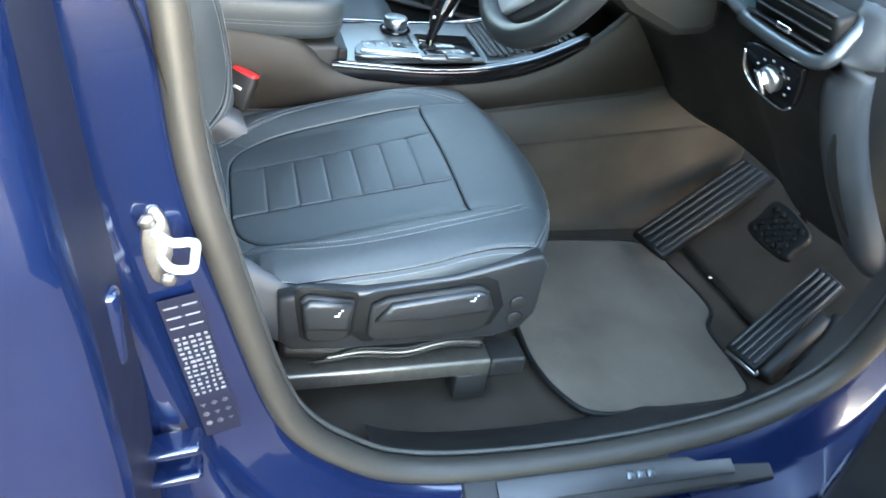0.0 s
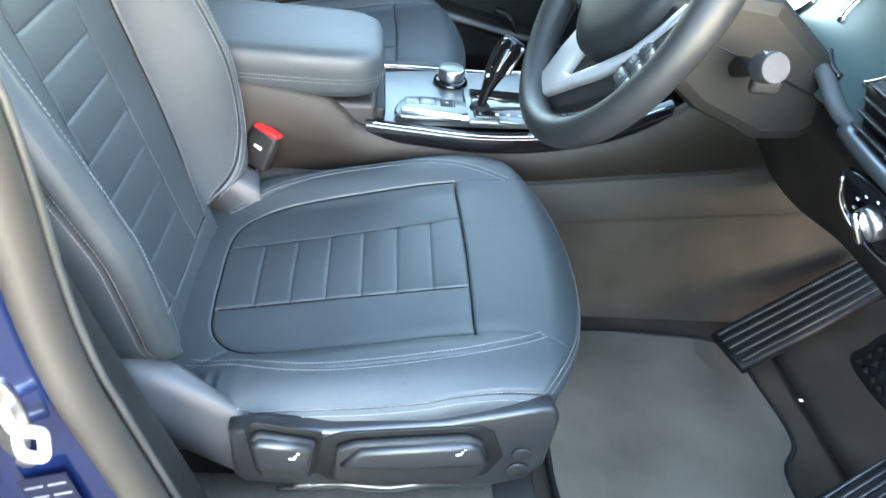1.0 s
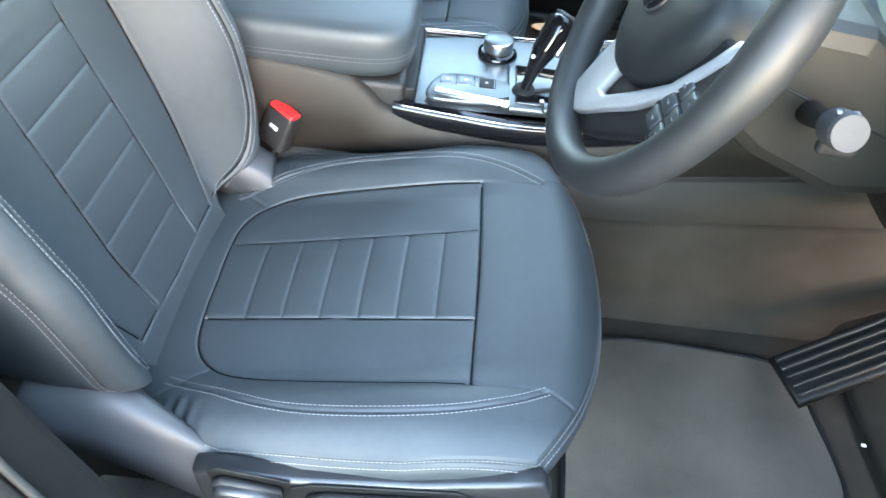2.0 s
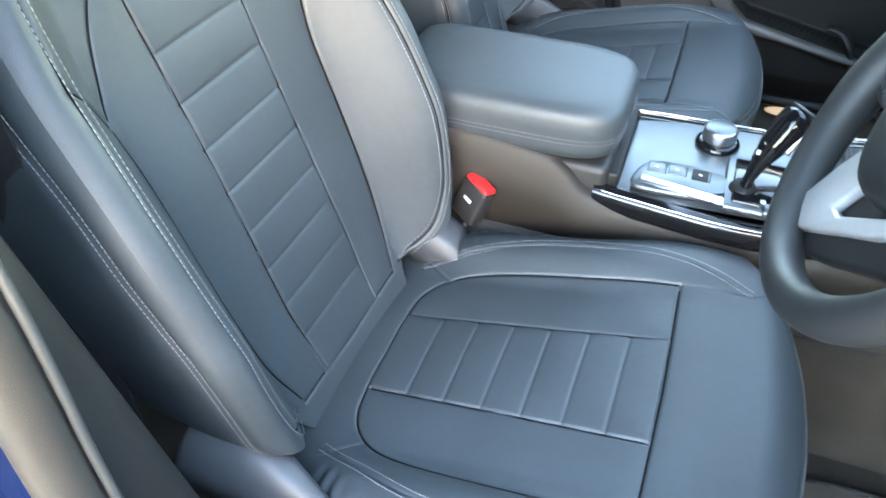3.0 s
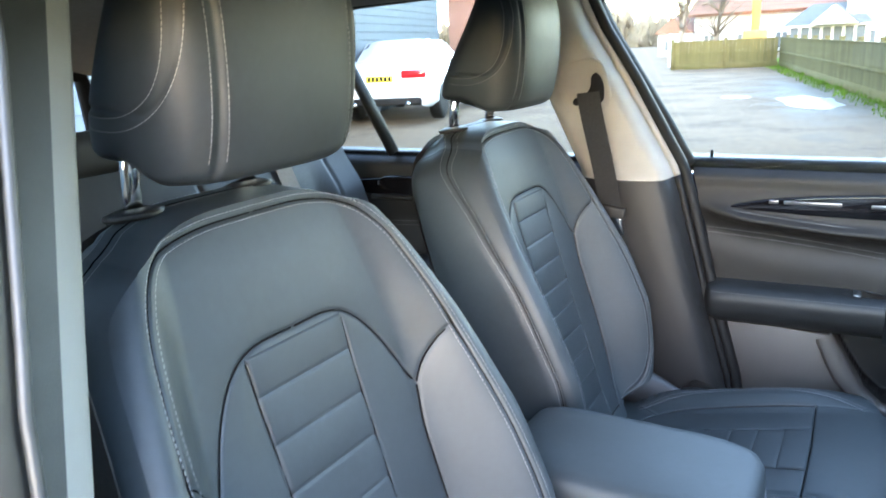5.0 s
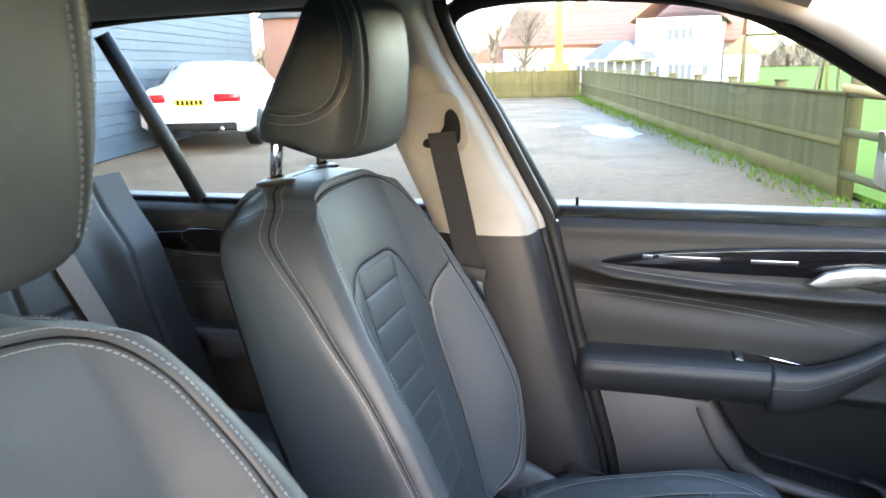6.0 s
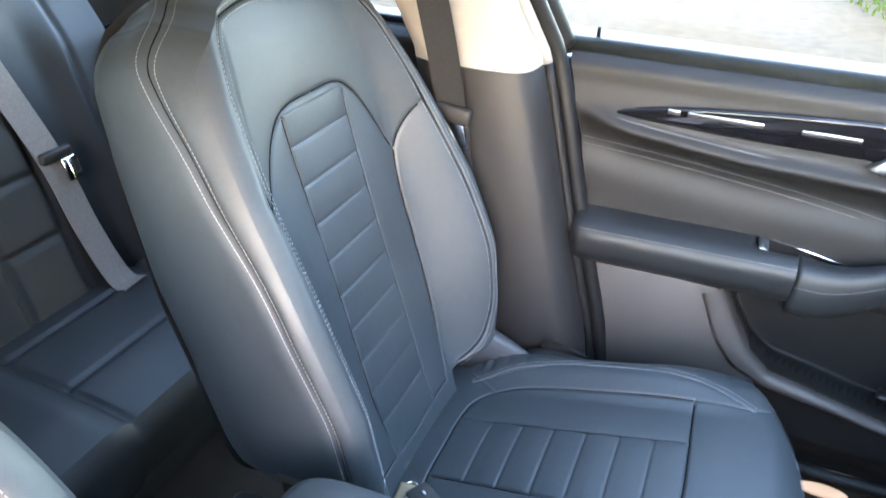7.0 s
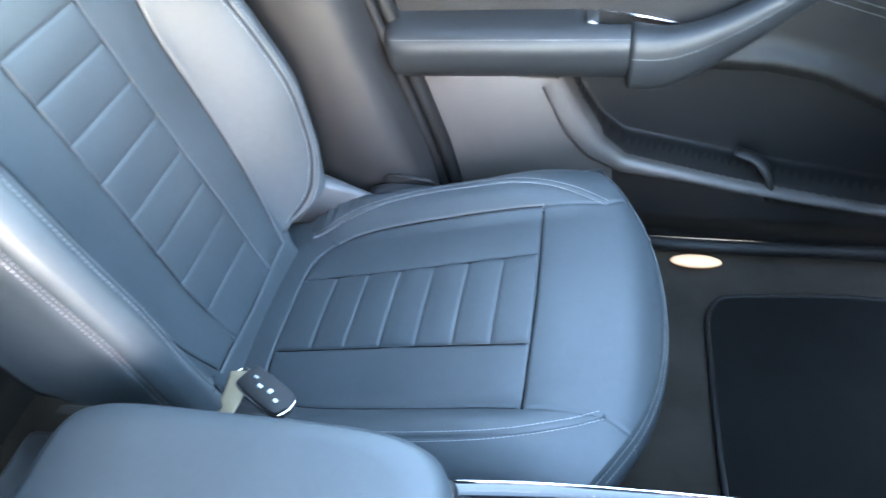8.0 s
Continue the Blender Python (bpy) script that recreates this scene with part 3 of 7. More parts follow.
        crest = np.clip(nrm[:, 2], 0, 1)
        r = rim + nrm * (bulge * (0.7 + 0.3 * wide) * (1 - 0.85 * crest))[:, None]
        r[:, 2] -= (0.007 * min(1, f / 0.3) + 0.018 * f) * crest
        start = rim[:, 0] - back_by * wide
        r[:, 0] = start + (end_x - start) * f
        rows.append(r)
    part("side_panel", grid_mesh(np.stack(rows, 1)), M_LEATHER, back)
    part("seam", tube(rows[5][::3], 0.0010, 6), M_SEAMSHADE, back, "black cord for the shade in a seam")
    for line in (B_OUT, mirrored(B_OUT)):
        part("seam", seam_shade(back_point, line, 0.0014, -0.0004, 0, True), M_SEAMSHADE, back, "black cord for the shade in a seam")
    for row in (4, 6):
        pts = resample(rows[row], 0.0046)
        o = pts - ctr
        o[:, 0] = 0
        part("stitching", stitches(pts, o), M_THREAD, back, "pale grey thread")
    for line in (B_OUT, mirrored(B_OUT)):
        for o in (0.0048, -0.0048):
            c, n = seat_stitch_line(back_point, offset_line(line, o), swap=True)
            n *= np.sign(n[:, 0:1])
            part("stitching", stitches(c + n / np.linalg.norm(n, axis=1, keepdims=True) * 0.0040, n, 0.0034, 0.0007), M_THREAD, back, "pale grey thread")
    for line in (rl, mirrored(rl), B_ARCH, mirrored(B_ARCH), B_SIDE, mirrored(B_SIDE), B_TRI, mirrored(B_TRI), [(0.655, -0.112), (0.648, 0.0), (0.655, 0.112)]):
        part("seam", seam_shade(back_point, line, 0.0012, -0.0016, 0, True), M_SEAMSHADE, back, "black cord for the shade in a seam")
    for a in B_DIV:
        part("seam", seam_shade(back_point, [(a, -0.063), (a, 0.063)], 0.0006, -0.0009, 0, True), M_SEAMSHADE, back, "black cord for the shade in a seam")
    back.matrix_basis = Matrix.Translation((-0.10, 0, 0)) @ Matrix.Rotation(twist, 4, "Z") @ Matrix.Translation((0.10, 0, 0))
    # headrest on two chrome posts
    for sv in (-0.072, 0.072):
        part("headrest_post", tube([(-0.256, sv, 1.17), (-0.250, sv, 1.26), (-0.236, sv, 1.36)], 0.0085, 16), M_CHROME, seat, "chrome headrest post")
        part("post_collar", lathe([(0.024, 0), (0.0275, 0.003), (0.0265, 0.006), (0.014, 0.010), (0.011, 0.004)], 28, Matrix.Translation((-0.252, sv, 1.2285)) @ Euler((0, radians(-6), 0)).to_matrix().to_4x4()), M_PLASTIC, seat)
    head = part("headrest", grid_mesh(headrest_shell(HEAD_N, HEAD_M), close_u=True), M_LEATHER, seat)
    shell = headrest_shell(HEAD_N, HEAD_M)
    for row, nm in ((0, "headrest_base"), (HEAD_M - 1, "headrest_top")):
        part(nm, faces_mesh(shell[:, row], [tuple(range(HEAD_N))]), M_LEATHER, head)
    for sv in (-1, 1):
        for o in (-0.0065, 0.0065):
            zz = np.linspace(1.285, 1.462, 80)
            cx, dpt, w = headrest_size(zz)
            v = HEAD_SEAM + o
            pts = resample(np.stack([cx + dpt * (1 - (v / w) ** HEAD_E) ** (1 / HEAD_E) + 0.0006, np.full_like(zz, sv * v), zz], -1), 0.0046)
            part("stitching", stitches(pts, np.repeat([[1.0, 0.45 * sv, 0.0]], len(pts), 0), 0.0036, 0.0008), M_THREAD, head, "pale grey thread")
            side = np.array(offset_line(HEAD_SIDE, o * 0.85))
            cx, dpt, w = headrest_size(side[:, 1])
            q = np.clip(np.abs((side[:, 0] - cx) / dpt), 0, 0.995)
            pts = resample(np.stack([side[:, 0], sv * (w * (1 - q ** HEAD_E) ** (1 / HEAD_E) + 0.0006), side[:, 1]], -1), 0.0046)
            part("stitching", stitches(pts, np.repeat([[0.1, sv, 0.0]], len(pts), 0), 0.0036, 0.0008), M_THREAD, head, "pale grey thread")
    # frame, rails and the outer switch panel
    base = part("seat_frame", rbox((0.42, 0.40, 0.07), (0.20, 0, 0.565), 0.02), M_PLASTIC, seat)
    for sv in (-1, 1):
        y = sv * 0.215
        rail = part("seat_rail", rbox((0.50, 0.042, 0.030), (0.195, y, 0.478), 0.006), M_RAIL, seat)
        part("rail_cover", rbox((0.055, 0.050, 0.034), (0.43, y, 0.480), 0.005), M_PLASTIC, rail)
        part("rail_foot", rbox((0.05, 0.04, 0.05), (0.38, y, 0.440), 0.004), M_PLASTIC, rail)
        part("rail_foot", rbox((0.05, 0.04, 0.05), (0.02, y, 0.440), 0.004), M_PLASTIC, rail)
    fm = plane_frame((0, outer * 0.232, 0), (1, 0, 0), (0, 0, 1))
    dep = -0.024 * outer
    face = [(0.095, 0.648), (0.125, 0.655), (0.20, 0.653), (0.32, 0.670), (0.40, 0.692), (0.430, 0.698), (0.442, 0.680),
            (0.440, 0.600), (0.425, 0.575), (0.385, 0.560), (0.20, 0.556), (0.11, 0.562), (0.098, 0.575)]
    panel = part("switch_panel", prism(face, dep, fm, 0.006, 3), M_PANEL, seat, "dark plastic seat side panel")
    fm2 = plane_frame((0, outer * 0.2565, 0), (1, 0, 0), (0, 0, 1))
    h1 = [(0.118, 0.655), (0.128, 0.662), (0.186, 0.650), (0.188, 0.640), (0.182, 0.590), (0.172, 0.582), (0.135, 0.584), (0.126, 0.592)]
    h2 = [(0.205, 0.640), (0.225, 0.650), (0.345, 0.664), (0.362, 0.656), (0.376, 0.620), (0.365, 0.592), (0.345, 0.582), (0.215, 0.578), (0.202, 0.590)]
    for i, hh in enumerate((h1, h2)):
        c = np.mean(hh, axis=0)
        # flat black plate stands in for the shade of the recess round the lever
        part("lever_recess", prism([tuple(c + (np.array(q) - c) * 1.16) for q in hh], -0.002 * outer, fm2, 0.001), M_RUBBER, panel)
        fm3 = plane_frame((0, outer * 0.2585, 0), (1, 0, 0), (0, 0, 1))
        lev = part("lever", prism([tuple(c + (np.array(q) - c) * 0.97) for q in hh], -0.011 * outer, fm3, 0.005, 3), M_PLASTIC, seat)
        part("lever_face", prism(((0.126, 0.612), (0.121, 0.650), (0.130, 0.658), (0.183, 0.648), (0.184, 0.640), (0.180, 0.608)) if i == 0 else ((0.212, 0.618), (0.232, 0.646), (0.344, 0.659), (0.358, 0.652), (0.369, 0.628), (0.300, 0.618)), -0.019 * outer, fm3, 0.006, 3), M_PANEL, lev)
        mx, mz = ((0.166, 0.640), (0.338, 0.652))[i]
        for k in range(3):
            part("mark", rbox((0.003 if k else 0.007, 0.0008, 0.0024), (mx + 0.003 * (k - 1), outer * 0.2778, mz + 0.0042 * (k - 1)), 0), M_WHITEMARK, lev, "white symbol bar")
    for zz in (0.585, 0.612):
        part("round_cap", lathe([(0.012, 0), (0.012, 0.002), (0.010, 0.003)], 20, plane_frame((0.410, outer * 0.2565, zz + 0.01), (1, 0, 0), (0, 0, 1)) @ Matrix.Rotation(0 if outer < 0 else math.pi, 4, "X")), M_PLASTIC, panel)
    # the hinge cover between cushion and backrest
    for sv in (-1, 1):
        dzh, cut = (0.0, 0.105) if sv == outer else (-0.004, 0.066)
        ctr_l = spline([(-0.075, 0.700), (-0.05, 0.706), (0.0, 0.700), (0.05, 0.676), (cut, 0.676 - 0.65 * (cut - 0.05))], 5)
        low_l = spline([(-0.075, 0.655), (-0.05, 0.655), (0.0, 0.640), (0.05, 0.606), (cut, 0.606 - 0.75 * (cut - 0.05))], 5)
        rows_h = []
        for (xa, za), (xb2, zb2) in zip(ctr_l, low_l):
            za += dzh
            rows_h.append([(xa + 0.012, sv * 0.160, za - 0.004), (xa + 0.008, sv * 0.172, za + 0.004), (xa + 0.006, sv * 0.195, za + 0.006), (xa + 0.002, sv * 0.212, za + 0.002), (xa * 0.85 + xb2 * 0.15, sv * 0.226, za * 0.85 + zb2 * 0.15), (xa * 0.5 + xb2 * 0.5, sv * 0.240, za * 0.5 + zb2 * 0.5), (xb2, sv * 0.247, zb2), (xb2 + 0.004, sv * 0.235, zb2 - 0.008), (xb2 + 0.01, sv * 0.20, zb2 - 0.01), (xb2 + 0.01, sv * 0.160, zb2 - 0.01)])
        if sv == outer:
            fit_rows = []
            for row in rows_h:
                iv = np.interp(row[2][0], [-0.02, 0.03, 0.105], [0.165, 0.196, 0.222])
                fit_rows.append([(a, sv * (iv + (abs(b) - 0.16) / 0.08 * (0.24 - iv)) if abs(b) < 0.24 else b, c) for a, b, c in row])
            rows_h = fit_rows
        part("hinge_cover", closed_loft(rows_h), M_HINGE, seat, "smooth dark satin plastic hinge cover")
    return seat


driver_seat = build_seat("car_seat", "black leather driver's car seat with ribbed centre and pale stitching", -1, -0.040)
driver_seat.matrix_basis = pose(0, -0.37, 0)
passenger_seat = build_seat("car_seat", "black leather front passenger car seat with ribbed centre", 1)
passenger_seat.matrix_basis = pose(-0.078, 0.37, -0.014)


# ---- car shell ----
def wall_y(z):
    """Half-width of the cabin: the glass leans inwards above the sill."""
    return np.where(np.asarray(z) > 1.09, 0.76 - 0.36 * (np.asarray(z) - 1.09), 0.76)


def pillar_x(z):
    """The front edge of the middle pillar."""
    return np.interp(z, [0.40, 0.637, 0.8, 0.914, 1.03, 1.09, 1.2, 1.36, 1.46], [0.13, 0.085, 0.038, 0.008, -0.022, -0.04, -0.076, -0.126, -0.158])


def far_pillar_x(z):
    """The same edge on the passenger's side, which leans further back."""
    return np.interp(z, [0.40, 0.637, 0.8, 0.914, 1.03, 1.09, 1.16, 1.28, 1.38, 1.44, 1.50], [0.13, 0.085, 0.038, 0.008, -0.022, -0.040, -0.072, -0.126, -0.178, -0.200, -0.206])


fp = spline([(-1.0, 0.43), (-0.55, 0.42), (-0.45, 0.40), (0.85, 0.402), (0.98, 0.425), (1.18, 0.60), (1.26, 0.80), (1.28, 1.0)], 6)
ys = np.linspace(-0.745, 0.775, 60)
F = np.stack([np.stack([np.full_like(ys, x), ys, z + 0.004 * np.sin(9 * ys + 7 * x) + 0.02 * smooth01((np.abs(ys) - 0.66) / 0.07)], -1) for x, z in fp])
structure("floor", grid_mesh(F, flip=True), M_CARPET, "charcoal carpet over the car floor and footwells", "car floor")

xs, ysr = np.linspace(-1.75, 0.36, 40), np.linspace(-0.64, 0.64, 40)
R = np.stack([np.stack([np.full_like(ysr, x), ysr, 1.535 - 0.062 * (np.abs(ysr) / 0.64) ** 4 - 0.06 * np.clip((x - 0.0) / 0.36, 0, 1) ** 2 - 0.16 * np.clip((-0.9 - x) / 0.85, 0, 1) ** 2], -1) for x in xs])
structure("ceiling", grid_mesh(R, flip=True), M_LINING, "pale grey fabric headliner", "ceiling")
R2 = R.copy()
R2[..., 2] += 0.04
R2[..., 1] *= 1.07
structure("roof", grid_mesh(R2), M_BLUE, "dark blue painted steel roof", "car roof")

# the driver's door opening: seal, painted jamb, sill
LOOP = spline([(-0.084, 1.36), (-0.034, 1.2), (-0.004, 1.06), (0.010, 0.914), (0.035, 0.8), (0.078, 0.637), (0.11, 0.565), (0.158, 0.515), (0.23, 0.470), (0.343, 0.448), (0.52, 0.445), (0.694, 0.466),
               (0.80, 0.505), (0.874, 0.565), (0.908, 0.669), (0.918, 0.85), (0.905, 1.02), (0.80, 1.14), (0.60, 1.28), (0.42, 1.37), (0.2, 1.425), (0.0, 1.435), (-0.10, 1.415)], 8, closed=True)
LOOP_Y = -np.interp(LOOP[:, 1], [0.45, 0.85, 0.97, 1.04, 1.10, 1.20, 1.36, 1.44], [0.75, 0.747, 0.734, 0.728, 0.723, 0.704, 0.653, 0.624])
tg = np.roll(LOOP, -1, 0) - np.roll(LOOP, 1, 0)
LOOP_N = np.stack([tg[:, 1], -tg[:, 0]], -1)
LOOP_N /= np.linalg.norm(LOOP_N, axis=1, keepdims=True)
LOOP_N *= np.sign(((LOOP - np.array([0.4, 0.95])) * LOOP_N).sum(1).mean())
BOTTOM = smooth01((0.62 - LOOP[:, 1]) / 0.14)


def jamb(section, name, mat, label, flip=False):
    rows = []
    for o, dy in section:
        rows.append(np.stack([LOOP[:, 0] + LOOP_N[:, 0] * o, LOOP_Y - dy * (1 + 1.3 * BOTTOM), LOOP[:, 1] + LOOP_N[:, 1] * o], -1))
    return structure(name, grid_mesh(np.stack(rows, 1), close_u=True, flip=flip), mat, label)


jamb([(0.004, -0.004), (0.006, 0.004), (0.014, 0.011), (0.020, 0.0145), (0.034, 0.0155), (0.038, 0.018), (0.066, 0.021), (0.074, 0.026), (0.080, 0.046), (0.086, 0.052), (0.10, 0.050), (0.17, 0.040)],
     "door_jamb", M_BLUE, "dark blue painted jamb round the open driver's door", True)
part_loop = np.stack([LOOP[:, 0], LOOP_Y - 0.004, LOOP[:, 1]], -1)
seal = tagged(part("door_seal", tube(part_loop, 0.0150, 12, closed=True, up=(0, 1, 0), flat=(1, 1.25)), M_GREYRUBBER, None), "grey rubber seal round the driver's door opening", "door seal", "", "structure")
inner_loop = np.stack([LOOP[:, 0] - LOOP_N[:, 0] * 0.012, LOOP_Y + 0.014, LOOP[:, 1] - LOOP_N[:, 1] * 0.012], -1)
tagged(part("seal_lip", tube(inner_loop, 0.0035, 10, closed=True, up=(0, 1, 0)), M_PILLAREDGE, None), "dark grey rubber lip of the door seal", "door seal", "", "structure")
rows = []
for o, dy, drop in ((0.004, 0.0, 0.0), (0.008, -0.02, 0.004), (0.014, -0.045, 0.014), (0.020, -0.075, 0.030), (0.024, -0.095, 0.044)):
    rows.append(np.stack([LOOP[:, 0] - LOOP_N[:, 0] * o, LOOP_Y - dy * np.interp(LOOP[:, 0], [0.66, 0.84], [1.0, 0.40]), LOOP[:, 1] - LOOP_N[:, 1] * o * (1 - BOTTOM) - drop * BOTTOM], -1))
sel = (LOOP[:, 1] < 0.9) & (LOOP[:, 0] > 0.19)
structure("sill_trim", grid_mesh(np.stack(rows, 1)[sel], flip=False), M_PLASTIC, "dark plastic inner sill trim", "sill trim")

# outer sill with its scuff plate
sec = [(-0.70, 0.395), (-0.80, 0.392), (-0.835, 0.372), (-0.86, 0.33), (-0.87, 0.27), (-0.84, 0.23), (-0.70, 0.22)]
bm = prism(sec, 2.6, plane_frame((-1.4, 0, 0), (0, 1, 0), (0, 0, 1)), 0.006, 2)
structure("sill", bm, M_BLUE, "dark blue painted outer sill", "car sill")
plate = thing("scuff_plate", "black plastic scuff plate on the driver's sill", "scuff plate")
part("plate", rbox((0.47, 0.062, 0.012), (0.555, -0.786, 0.430), 0.005, 3, Euler((radians(24), 0, 0)).to_matrix()), M_PLASTIC, plate)
part("raised_insert", rbox((0.36, 0.032, 0.004), (0.545, -0.7885, 0.4365), 0.0015, 2, Euler((radians(24), 0, 0)).to_matrix()), M_PANEL, plate)
for i in range(3):
    part("emblem_bar", rbox((0.012, 0.011, 0.002), (0.560 + 0.016 * i, -0.7895, 0.4384), 0.0006, 1, Euler((radians(24), 0, 0)).to_matrix()), M_GREYPAD, plate, "raised grey emblem bar")

# striker and the sticker on the jamb
striker = thing("door_striker", "zinc steel door striker bolted to the blue jamb", "door striker")
part("striker_plate", prism([(0.013 * math.cos(a), 0.040 * math.sin(a)) for a in np.linspace(0, 2 * math.pi, 25)[:-1]], -0.006, plane_frame((-0.021, -0.7665, 0.836), (1, 0.15, 0), (-0.18, 0, 1)), 0.0015), M_STEEL, striker)
part("striker_loop", tube(spline([(-0.024, -0.764, 0.850), (-0.008, -0.783, 0.852), (0.006, -0.787, 0.855), (0.0115, -0.787, 0.852), (0.0105, -0.787, 0.842), (0.0085, -0.787, 0.829), (0.003, -0.786, 0.825), (-0.010, -0.781, 0.823), (-0.020, -0.764, 0.822)], 5), 0.0043, 10), M_ZINC, striker)
for bz in (0.867, 0.805):
    part("bolt", lathe([(0.0075, 0), (0.0075, 0.003), (0.0055, 0.0045), (0.0, 0.0045)], 6, plane_frame((-0.0265 if bz > 0.84 else -0.0135, -0.7725, bz), (1, 0.15, 0), (0.18, 0, 1))), M_STEEL, striker)
sticker = thing("pressure_sticker", "dark sticker with white unreadable print on the blue jamb", "sticker")
sm = plane_frame((-0.008, -0.7745, 0.785), (0.20, -0.03, -1.0), (1, 0.1, 0.2))
part("sheet", prism([(0, -0.018), (0.185, -0.018), (0.185, 0.018), (0, 0.018)], -0.0008, sm, 0), M_NAVY, sticker, "", False)
for r in range(3):
    for c in range(2):
        part("print_bar", rbox((0.0018, 0.013, 0.0006), sm @ Vector((0.010 + 0.012 * r, -0.0085 + 0.017 * c, 0.0006)), 0, 1, sm.to_3x3()), M_PRINT, sticker, "", False)
for i in range(65):
    r, c = divmod(i, 5)
    w = 0.002 + 0.003 * random.random()
    part("print_bar", rbox((0.0022 + 0.0012 * random.random(), w, 0.0006), sm @ Vector((0.048 + 0.0062 * r, -0.0135 + 0.0066 * c + 0.0015 * random.random(), 0.0006)), 0, 1, sm.to_3x3()), M_PRINT, sticker, "", False)
for i in range(9):
    r, c = divmod(i, 3)
    part("print_symbol", prism([(0.0036 * math.cos(a), 0.0036 * math.sin(a)) for a in np.linspace(0, 2 * math.pi, 4 + i % 4)[:-1]], -0.0012, sm @ Matrix.Translation((0.140 + 0.0135 * r, -0.011 + 0.011 * c, 0.0)), 0), M_PRINT, sticker, "", False)

# rear door on the driver's side, shut
rear_door = thing("rear_door_driver_side", "dark blue painted rear door, shut, with a thin scratch", "car door")
zz = np.linspace(0.36, 1.09, 24)
prof = [(0.010, -0.800), (0.004, -0.85), (0.000, -0.872), (-0.003, -0.884), (-0.010, -0.893), (-0.03, -0.897), (-0.3, -0.905), (-1.0, -0.90)]
rows = []
for z in zz:
    fx = np.interp(z, [0.36, 0.70, 0.85, 1.0, 1.09], [-0.045, -0.048, -0.058, -0.072, -0.080])
    bul = -0.012 * math.sin(math.pi * (z - 0.36) / 0.73) + 0.02 * max(0, (z - 0.98) / 0.11) ** 2
    crease = -0.008 * math.exp(-((z - 0.925) / 0.03) ** 2)
    rows.append([(fx + a, b + bul + (crease if b < -0.88 else 0), z) for a, b in prof])
part("outer_skin", grid_mesh(np.array(rows)[:, 2:]), M_BLUE, rear_door)
# the edge facing the gap is darkened to imitate its shade
part("edge_seal", grid_mesh(np.array(rows)[:, :3]), M_NAVY, rear_door, "blue door edge coloured matt navy for the shade of the gap")
for hz in (0.640, 0.600):
    part("hinge", rbox((0.055, 0.030, 0.012), (-0.020, -0.822, hz), 0.005, 3, Euler((0, radians(-8), 0)).to_matrix()), M_BLUE, rear_door, "blue painted hinge leaf")
part("edge_flange", tube([(-0.070, -0.815, 0.37), (-0.072, -0.815, 0.70), (-0.085, -0.815, 0.92), (-0.10, -0.81, 1.09)], 0.010, 10), M_BLUE, rear_door)
part("edge_buffer", rbox((0.016, 0.02, 0.075), (-0.052, -0.842, 0.815), 0.006), M_BLUE, rear_door)
part("scratch", tube([(-0.13, -0.9075, 0.755), (-0.20, -0.910, 0.735), (-0.30, -0.911, 0.722)], 0.0008, 6), M_WHITEMARK, rear_door, "thin pale scratch")
part("inner_panel", rbox((0.95, 0.03, 0.64), (-0.58, -0.775, 0.76), 0.01), M_TRIM, rear_door)
wf = [(-0.10, 1.09), (-0.20, 1.44), (-0.55, 1.455), (-1.02, 1.44), (-1.22, 1.35), (-1.27, 1.10)]
RW = [(-0.13, 1.085), (-0.205, 1.47), (-0.55, 1.48), (-1.02, 1.46), (-1.21, 1.35), (-1.26, 1.085)]
part("window_frame", tube([(x, -float(wall_y(z)) - 0.03, z) for x, z in spline(wf, 6)], 0.022, 10, up=(0, 1, 0)), M_GLOSS, rear_door, "gloss black window frame")


# ---- pillars ----
def pillar(side, z0, z1, mat, name, label, cut=None, deep=1.0):
    rows = []
    for z in np.linspace(z0, z1, 30):
        x, yb = float(far_pillar_x(z) if side > 0 else pillar_x(z)), float(wall_y(z)) - 0.005
        rear = x - np.interp(z, [0.40, 1.07, 1.45], [0.235, 0.200, 0.150])
        sec = [(x + 0.004, yb), (x + 0.002, yb - 0.04), (x - 0.002, yb - 0.080), (x - 0.008, yb - 0.099), (x - 0.022, yb - 0.110), (x - 0.07, yb - 0.116), (rear + 0.05, yb - 0.113), (rear + 0.02, yb - 0.098), (rear + 0.004, yb - 0.06), (rear, yb)]
        sec = [(a, yb - (yb - b) * deep) for a, b in sec]
        rows.append([(a, b * side, z) for a, b in (sec if cut is None else sec[cut[0]:cut[1]])])
    return structure(name, grid_mesh(np.array(rows), flip=side < 0), mat, label, "pillar trim")


pillar(1, 1.0745, 1.50, M_PILLAR, "pillar_trim_upper_passenger", "pale grey upper middle pillar trim")
pillar(1, 0.42, 1.074, M_PLASTIC, "pillar_trim_lower_passenger", "dark grey lower middle pillar trim")
pillar(-1, 1.080, 1.47, M_PILLAR, "pillar_trim_upper_driver", "pale grey upper middle pillar trim beside the driver", (2, 10))
pillar(-1, 1.078, 1.47, M_PILLAREDGE, "pillar_edge_driver", "dark grey edge of the middle pillar beside the driver", (0, 3))
pillar(-1, 0.42, 1.076, M_TRIM, "pillar_trim_lower_driver", "dark grey lower middle pillar trim beside the driver", None, 0.77)
